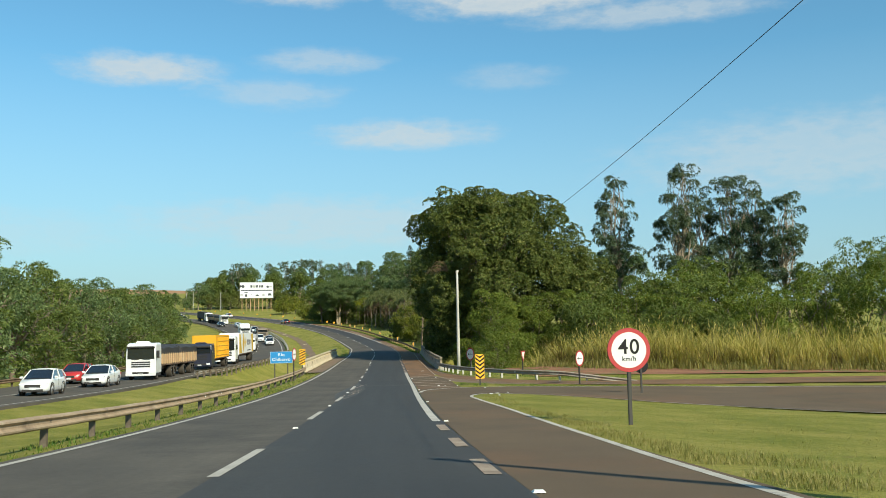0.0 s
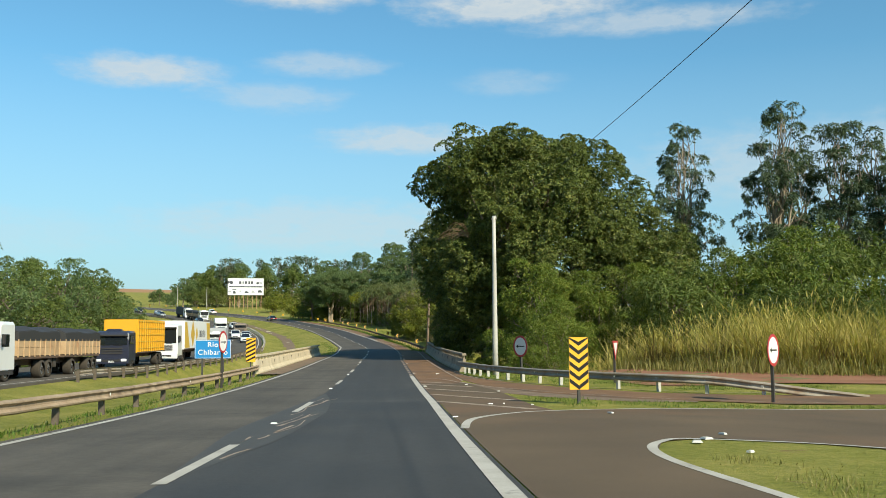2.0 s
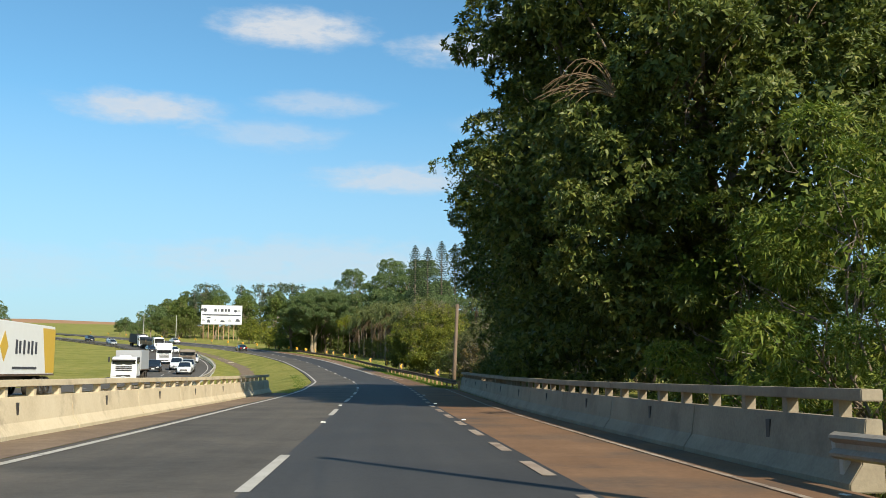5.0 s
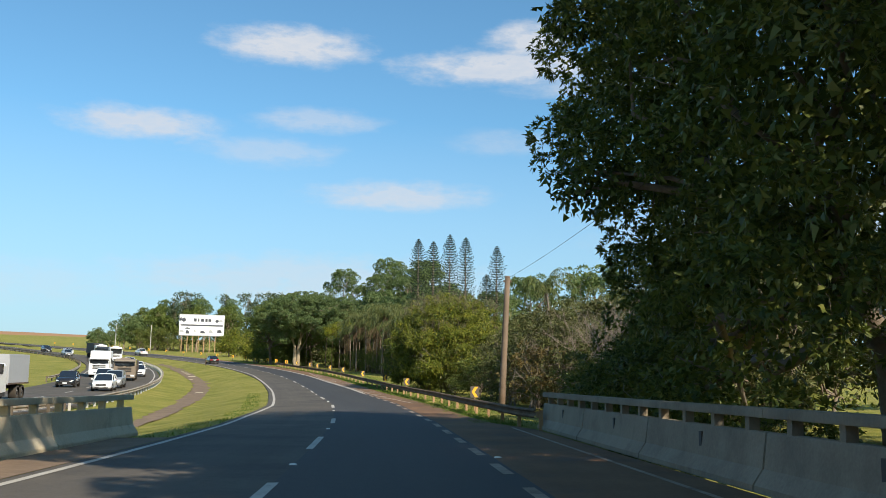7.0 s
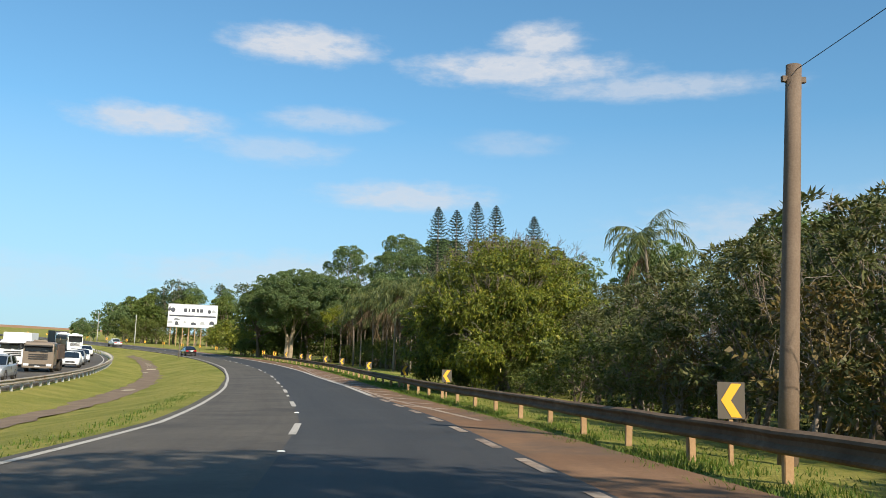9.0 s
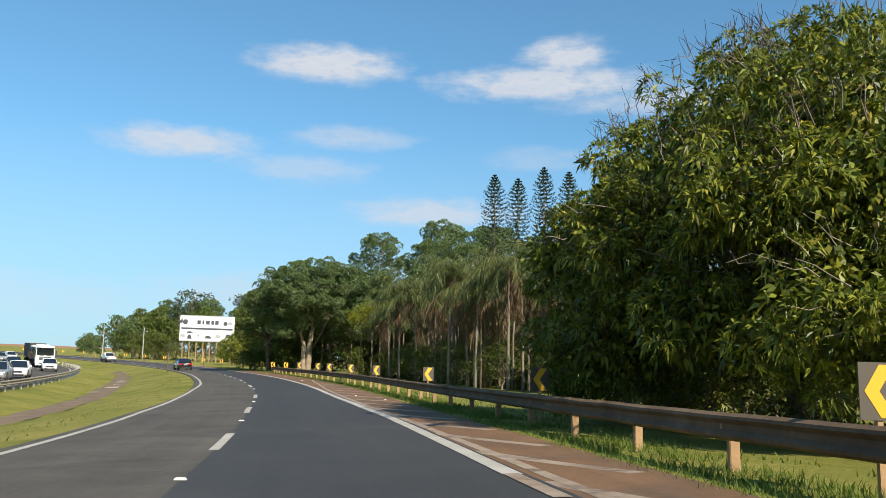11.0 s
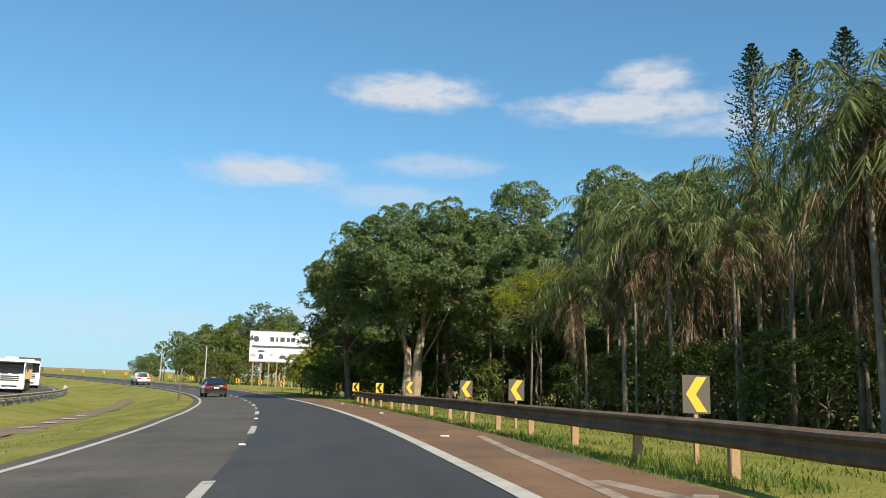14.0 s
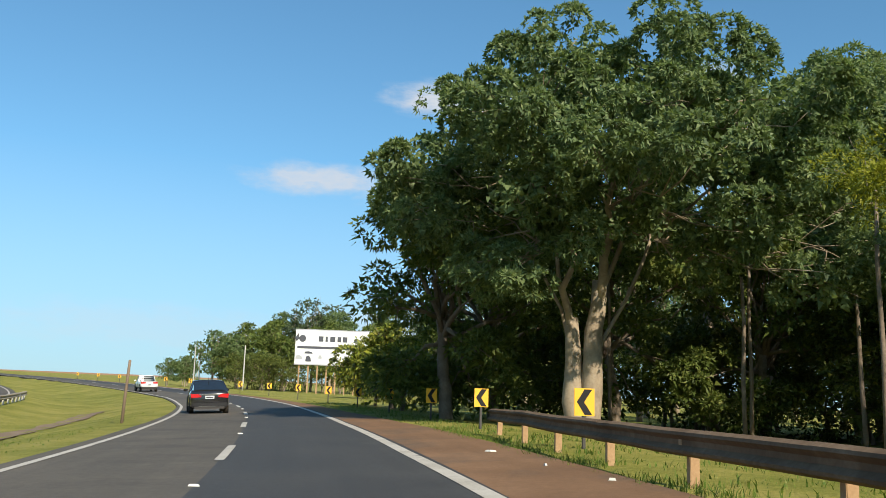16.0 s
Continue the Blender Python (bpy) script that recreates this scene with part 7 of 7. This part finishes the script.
# dark undergrowth of the wood
rs = np.random.RandomState(175)
ug = tree("undergrowth_bush", "dark green bush in the shade of the wood", place(262, 24.5), dome(rs, 4.2, 3.2, 0.3, 9, 0.8), 0.08, leaf_dark, bark, 176, clumps=520, per=12, clump_r=0.36, length=0.2, width=0.1, trunk_top=1.2, stems=2, group="undergrowth", core=0.08, category="shrub", corners=3)
for s, off, size in ((246, 22.4, .8), (251, 22.4, .9), (256, 22.6, .9), (262, 22, .9), (267, 21.6, .9), (272, 21.4, .9), (277, 20.6, .9), (282, 20, .8), (256, 26, 1.1), (268, 25, 1.1), (274, 27, 1.2), (280, 25.5, 1.1), (307, 22, 1.2), (249, 27.5, 1.0), (298, 27, 1.3), (290, 29, 1.3), (320, 15, 1.0), (282, 31, 1.3), (271, 32, 1.3), (308, 29, 1.3), (242, 28, 1.0), (150, 10.2, .6), (155, 11, .55), (147, 10.4, .8), (153, 13, .8), (162, 13.5, .6), (158, 17.5, 1.0), (165, 19, 1.1), (171, 17, .9), (177, 19.5, 1.1), (189, 22, .7), (201, 18.5, .9), (184, 14.5, .5), (188, 15.5, .55), (192, 17.5, .6), (196, 18, .7), (186, 11.5, .6), (181, 12.2, .7), (284, 30, 1.6), (289, 32, 1.7), (294, 33, 1.6), (299, 32, 1.7), (304, 31, 1.6), (309, 33, 1.7), (314, 30, 1.6), (279, 31, 1.5), (273, 33, 1.5), (319, 26, 1.5), (312, 24, 1.2), (301, 26, 1.1), (296, 27, 1.0), (268, 34, 1.5), (262, 33, 1.4), (325, 22, 1.3), (249, 18.6, .8), (254, 18.8, .75), (260, 18.6, .8), (266, 18.4, .75), (272, 18.2, .8), (278, 17.8, .7), (205, 13.5, .7), (209, 14.5, .7), (176, 13.5, .5), (207, 16.5, .9), (213, 18, 1.0), (186, 24, 1.3), (175, 25, 1.3), (206, 22, 1.2), (161, 24, 1.3), (197, 10.8, .42), (200.5, 10.4, .46), (204, 10.8, .45), (207.5, 11.0, .44), (193, 11.2, .45), (478, 46, 1.7), (481, 53, 1.8), (484, 60, 1.9), (487, 67, 1.9), (484, 75, 2.0), (480, 83, 2.0), (476, 91, 2.0), (472, 99, 2.0), (495, 56, 1.6), (500, 64, 1.8)):
    copy_thing(ug, place(s, off, 0, s * 29) @ Matrix.Diagonal((size * 1.15, size * 1.15, size, 1)))

# far trees round the billboard
for k in range(3):
    rs = np.random.RandomState(180 + k)
    t = tree("far_tree", ("round dark tree", "leafy green tree", "tall green tree")[k] + " on the slope round the billboard", place((482, 490, 497)[k], (41.5, 52, 66)[k], 0, 0), dome(rs, (12.5, 15, 18)[k], (5.6, 5.5, 5.8)[k], (3.5, 4, 6)[k], 10, 0.75), 0.3, leaf_kapok if k != 1 else leaf_mid, bark_pale, 183 + k, clumps=320, per=12, clump_r=0.75, length=0.75, width=0.34, trunk_top=(4, 5, 7)[k], group="far trees", core=0.25, corners=3)
    for j, (s, off, size) in enumerate((((470, 27, .45), (476, 33, .5), (486, 49, .95), (516, 49, .6), (527, 52, .5), (400, 52, .8), (396, 62, .9), (500, 95, 1.3)), ((489, 58, 1.05), (494, 62, 1.1), (484, 72, 1.1), (480, 84, 1.15), (474, 95, 1.2), (440, 80, 1.0), (420, 66, .9), (520, 60, .55)), ((500, 76, 1.0), (506, 86, 1.1), (490, 76, 1.05), (492, 92, 1.1), (488, 106, 1.1), (480, 120, 1.2), (455, 105, 1.0), (430, 95, .9)))[k]):
        copy_thing(t, place(s, off, 0, 43 * j + 9 * k) @ Matrix.Diagonal((size, size, size, 1)))
rs = np.random.RandomState(190)
bl = [(rs.uniform(-1, 1) * 2.2, rs.uniform(-1, 1) * 2.2, 12 + 12 * f, 1.6 - 0.4 * f, 1.6 - 0.4 * f, 1.3) for f in np.linspace(0, 1, 9)]
t = tree("far_eucalyptus", "tall wind-blown eucalyptus on the far slope", place(508, 84), bl, 0.25, leaf_blue, bark_pale, 191, clumps=170, per=12, clump_r=0.8, length=0.7, width=0.3, trunk_top=13, group="far eucalyptus", core=0.1)
for s, off, size in ((493, 72, .98), (500, 96, 1.0), (503, 108, 1.05), (506, 116, 1.08), (508, 124, 1.12), (510, 132, 1.12), (512, 139, 1.1), (470, 118, 1.0), (500, 150, 1.05), (490, 66, .85)):
    copy_thing(t, place(s, off, 0, s * 37) @ Matrix.Diagonal((size, size, size, 1)))
# woodland that closes the right side of the view
for s, off, size in ((126, 84, .95), (121, 93, 1.2), (131, 74, .9), (113, 103, 1.3), (106, 112, 1.35), (330, 55, 1.2), (345, 40, 1.0), (350, 62, 1.2), (362, 48, 1.0), (372, 66, 1.2), (385, 55, 1.0), (300, 62, 1.25), (270, 60, 1.2), (240, 58, 1.2), (210, 52, 1.15), (180, 48, 1.1), (340, 26, .9), (350, 30, .85), (362, 36, .8)):
    copy_thing(wood, place(s, off, 0, s * 5) @ Matrix.Diagonal((size, size, size, 1)))


# ---- reeds and grass ----
def blades(name, label, spots, heights, width, material, seed, bend=0.5, plume=0.0, category="grass"):
    """Bent narrow blades on many spots, as one mesh."""
    rs = np.random.RandomState(seed)
    x, y = spots[:, 0], spots[:, 1]
    z = terrain(x, y)
    n = len(x)
    foot = np.stack([x, y, z - 0.03], 1)
    a = rs.uniform(0, 2 * math.pi, n)
    d = np.stack([np.cos(a), np.sin(a), np.zeros(n)], 1)
    side = np.stack([-np.sin(a), np.cos(a), np.zeros(n)], 1)
    h = heights[:, None] * rs.uniform(0.4, 1.25, (n, 1))
    b = bend * rs.uniform(0.2, 1.0, (n, 1)) * h
    w_ = width * rs.uniform(0.6, 1.3, (n, 1)) / 2
    mid = foot + np.array([0, 0, 1.0]) * h * 0.6 + d * b * 0.3
    tip = foot + np.array([0, 0, 1.0]) * h + d * b
    q = [np.stack([foot - side * w_, foot + side * w_, mid + side * w_ * 0.8, mid - side * w_ * 0.8], 1), np.stack([mid - side * w_ * 0.8, mid + side * w_ * 0.8, tip + side * w_ * 0.15, tip - side * w_ * 0.15], 1)]
    if plume:
        k = rs.rand(n) < plume
        c = tip[k]
        q.append(np.stack([c, c + side[k] * w_[k] * 2.6 + np.array([0, 0, 0.12]), c + np.array([0, 0, 0.42]) + d[k] * 0.2, c - side[k] * w_[k] * 2.6 + np.array([0, 0, 0.12])], 1))
    me = quick_mesh(name, np.concatenate(q), 4, material)
    return tagged(new(name, me), label, category, kind="stuff")


def scatter(rs, regions, density):
    """Spots in s, offset boxes turned to places, clumped."""
    out = []
    for s0, s1, o0, o1 in regions:
        n = int(abs(s1 - s0) * abs(o1 - o0) * density)
        cs, co = rs.uniform(s0, s1, n), rs.uniform(o0, o1, n)
        out.append(np.stack([cs, co], 1))
    p = np.concatenate(out)
    p += rs.normal(0, 0.05, p.shape)
    keep = np.array([noise.noise(Vector((s * 0.6, o * 0.9, 3.0))) > -0.15 for s, o in p])
    p = p[keep]
    x, y, h = [np.interp(p[:, 0], AX[:, 0], AX[:, k]) for k in (1, 2, 4)]
    o = p[:, 1] + table(SHIFT, p[:, 0])
    return np.stack([x + o * np.cos(h), y - o * np.sin(h)], 1)


rs = np.random.RandomState(200)
line = np.array([(106, 12.6), (100, 14.2), (93, 16.2), (87, 18.6), (81.5, 21.6), (77.5, 25.5), (73, 31), (67, 40), (58, 53), (47, 70)], float)


def along_line(n, depth, spread):
    """Spots behind the front line of the reeds, in tussocks."""
    f = rs.uniform(0, len(line) - 1, n)
    i = np.minimum(f.astype(int), len(line) - 2)
    c = line[i] + (line[i + 1] - line[i]) * (f - i)[:, None]
    deep = rs.uniform(0, 1, n) ** 1.4
    c = c + np.stack([deep * depth, deep * depth * 0.6], 1)
    k = rs.randint(0, n, n * 26)
    p = c[k] + rs.normal(0, spread, (len(k), 2))
    x, y, h = [np.interp(p[:, 0], AX[:, 0], AX[:, q]) for q in (1, 2, 4)]
    o = p[:, 1] + table(SHIFT, p[:, 0])
    tall = rs.uniform(0.4, 1.25, n)[k]
    return np.stack([x + o * np.cos(h), y - o * np.sin(h)], 1), tall, deep[k]


spots, tall, deep = along_line(800, 7.5, 0.28)
blades("tall_reed_grass", "tall yellow-green cane grass arching before the thicket", spots, 2.25 * tall + 0.7 * deep, 0.06, reed, 201, 1.0, 0.0, "reed")
spots, tall, deep = along_line(120, 7.5, 0.45)
blades("reed_plumes", "thin pale stalks with feathery tips over the cane grass", spots, 2.5 * tall + 0.7 * deep, 0.03, reed, 209, 0.35, 0.8, "reed")
spots, tall, deep = along_line(150, 3.0, 0.5)
blades("reed_litter", "bent dry brown stems at the foot of the cane grass", spots, 1.7 * tall, 0.05, leaf_dry, 210, 1.6, 0.0, "reed")
line = line - np.array([1.2, 1.2])
spots, tall, deep = along_line(420, 1.8, 0.6)
blades("verge_grass", "lush green grass before the cane grass", spots, 0.75 * tall, 0.04, blade_dry, 211, 1.1)
short = scatter(rs, [(86, 93, 6.75, 9.4), (81, 86, 7.3, 10), (77, 81, 8.2, 12), (73.5, 77, 9.6, 14), (70.5, 73.5, 11.4, 16), (68.5, 70.5, 13.6, 20), (82, 96, 10, 16), (57.2, 60.2, 6.8, 12), (59.5, 62.0, 6.5, 8.4), (57.9, 59.3, 12, 17)], 110)
blades("verge_grass", "short green grass round the guard rail and exit nose", short, np.full(len(short), 0.12), 0.015, blade, 202, 0.8)
left = scatter(rs, [(2, 91, -6.4, -4.15), (60, 92, -7.5, -6), (142, 200, -5.2, -4.2)], 26)
blades("verge_grass", "short green grass along the median guard rail", left, np.full(len(left), 0.11), 0.03, blade, 203, 0.8)
isl = scatter(rs, [(4, 44, 6.5, 8.6), (6, 42, 8.6, 13), (14, 42, 13, 18)], 75)
blades("island_grass", "dry yellow-green grass on the exit island", isl, np.full(len(isl), 0.055), 0.013, blade_dry, 204, 0.9)
tuft = scatter(rs, [(4, 44, 6.45, 7.1), (9, 30, 6.6, 7.6), (5, 16, 6.6, 9.0)], 150)
blades("island_grass", "taller pale grass fringe at the island edge", tuft, np.full(len(tuft), 0.12), 0.012, blade_dry, 205, 1.0)
edge = scatter(rs, [(149, 292, 5.0, 5.8), (149, 250, 5.6, 6.6)], 230)
blades("verge_grass", "thick fresh green grass along the shoulder of the bend", edge, np.full(len(edge), 0.13), 0.013, blade, 208, 1.2)
right = scatter(rs, [(149, 290, 5.75, 8.2), (205, 290, 8.2, 12), (283, 335, 4.9, 8)], 26)
blades("verge_grass", "fresh green grass under the guard rail of the bend", right, np.full(len(right), 0.11), 0.028, blade, 206, 1.0)
med = scatter(rs, [(146, 300, -6.6, -4.3), (240, 320, -7.6, -4.3)], 6)
blades("median_grass", "short dry grass in the median of the bend", med, np.full(len(med), 0.06), 0.03, blade, 207, 0.9)

# litter and leaves blown to the kerb
lit = Shape().box((0.16, 0.11, 0.03), taper=(0.8, 0.7)).mesh("litter", litter)
rs = np.random.RandomState(210)
for k in range(26):
    s, off = ((rs.uniform(55, 92), rs.uniform(5.0, 6.6)), (rs.uniform(205, 290), rs.uniform(4.0, 5.2)), (rs.uniform(92, 140), rs.uniform(-5.3, -4.4)), (rs.uniform(40, 56), rs.uniform(7, 14)))[k % 4]
    p = on_ground(s, off, 0.03 if s < 140 else 0.075)
    ob = new("litter_scrap", lit)
    q = rs.uniform(0.4, 1.3)
    ob.matrix_basis = pose(p.x, p.y, p.z, 0, 0, rs.uniform(0, 360)) @ Matrix.Diagonal((q, q * rs.uniform(0.5, 1.5), 1, 1))
    tagged(ob, "small pale scrap of litter on the shoulder", "litter", "litter scraps")
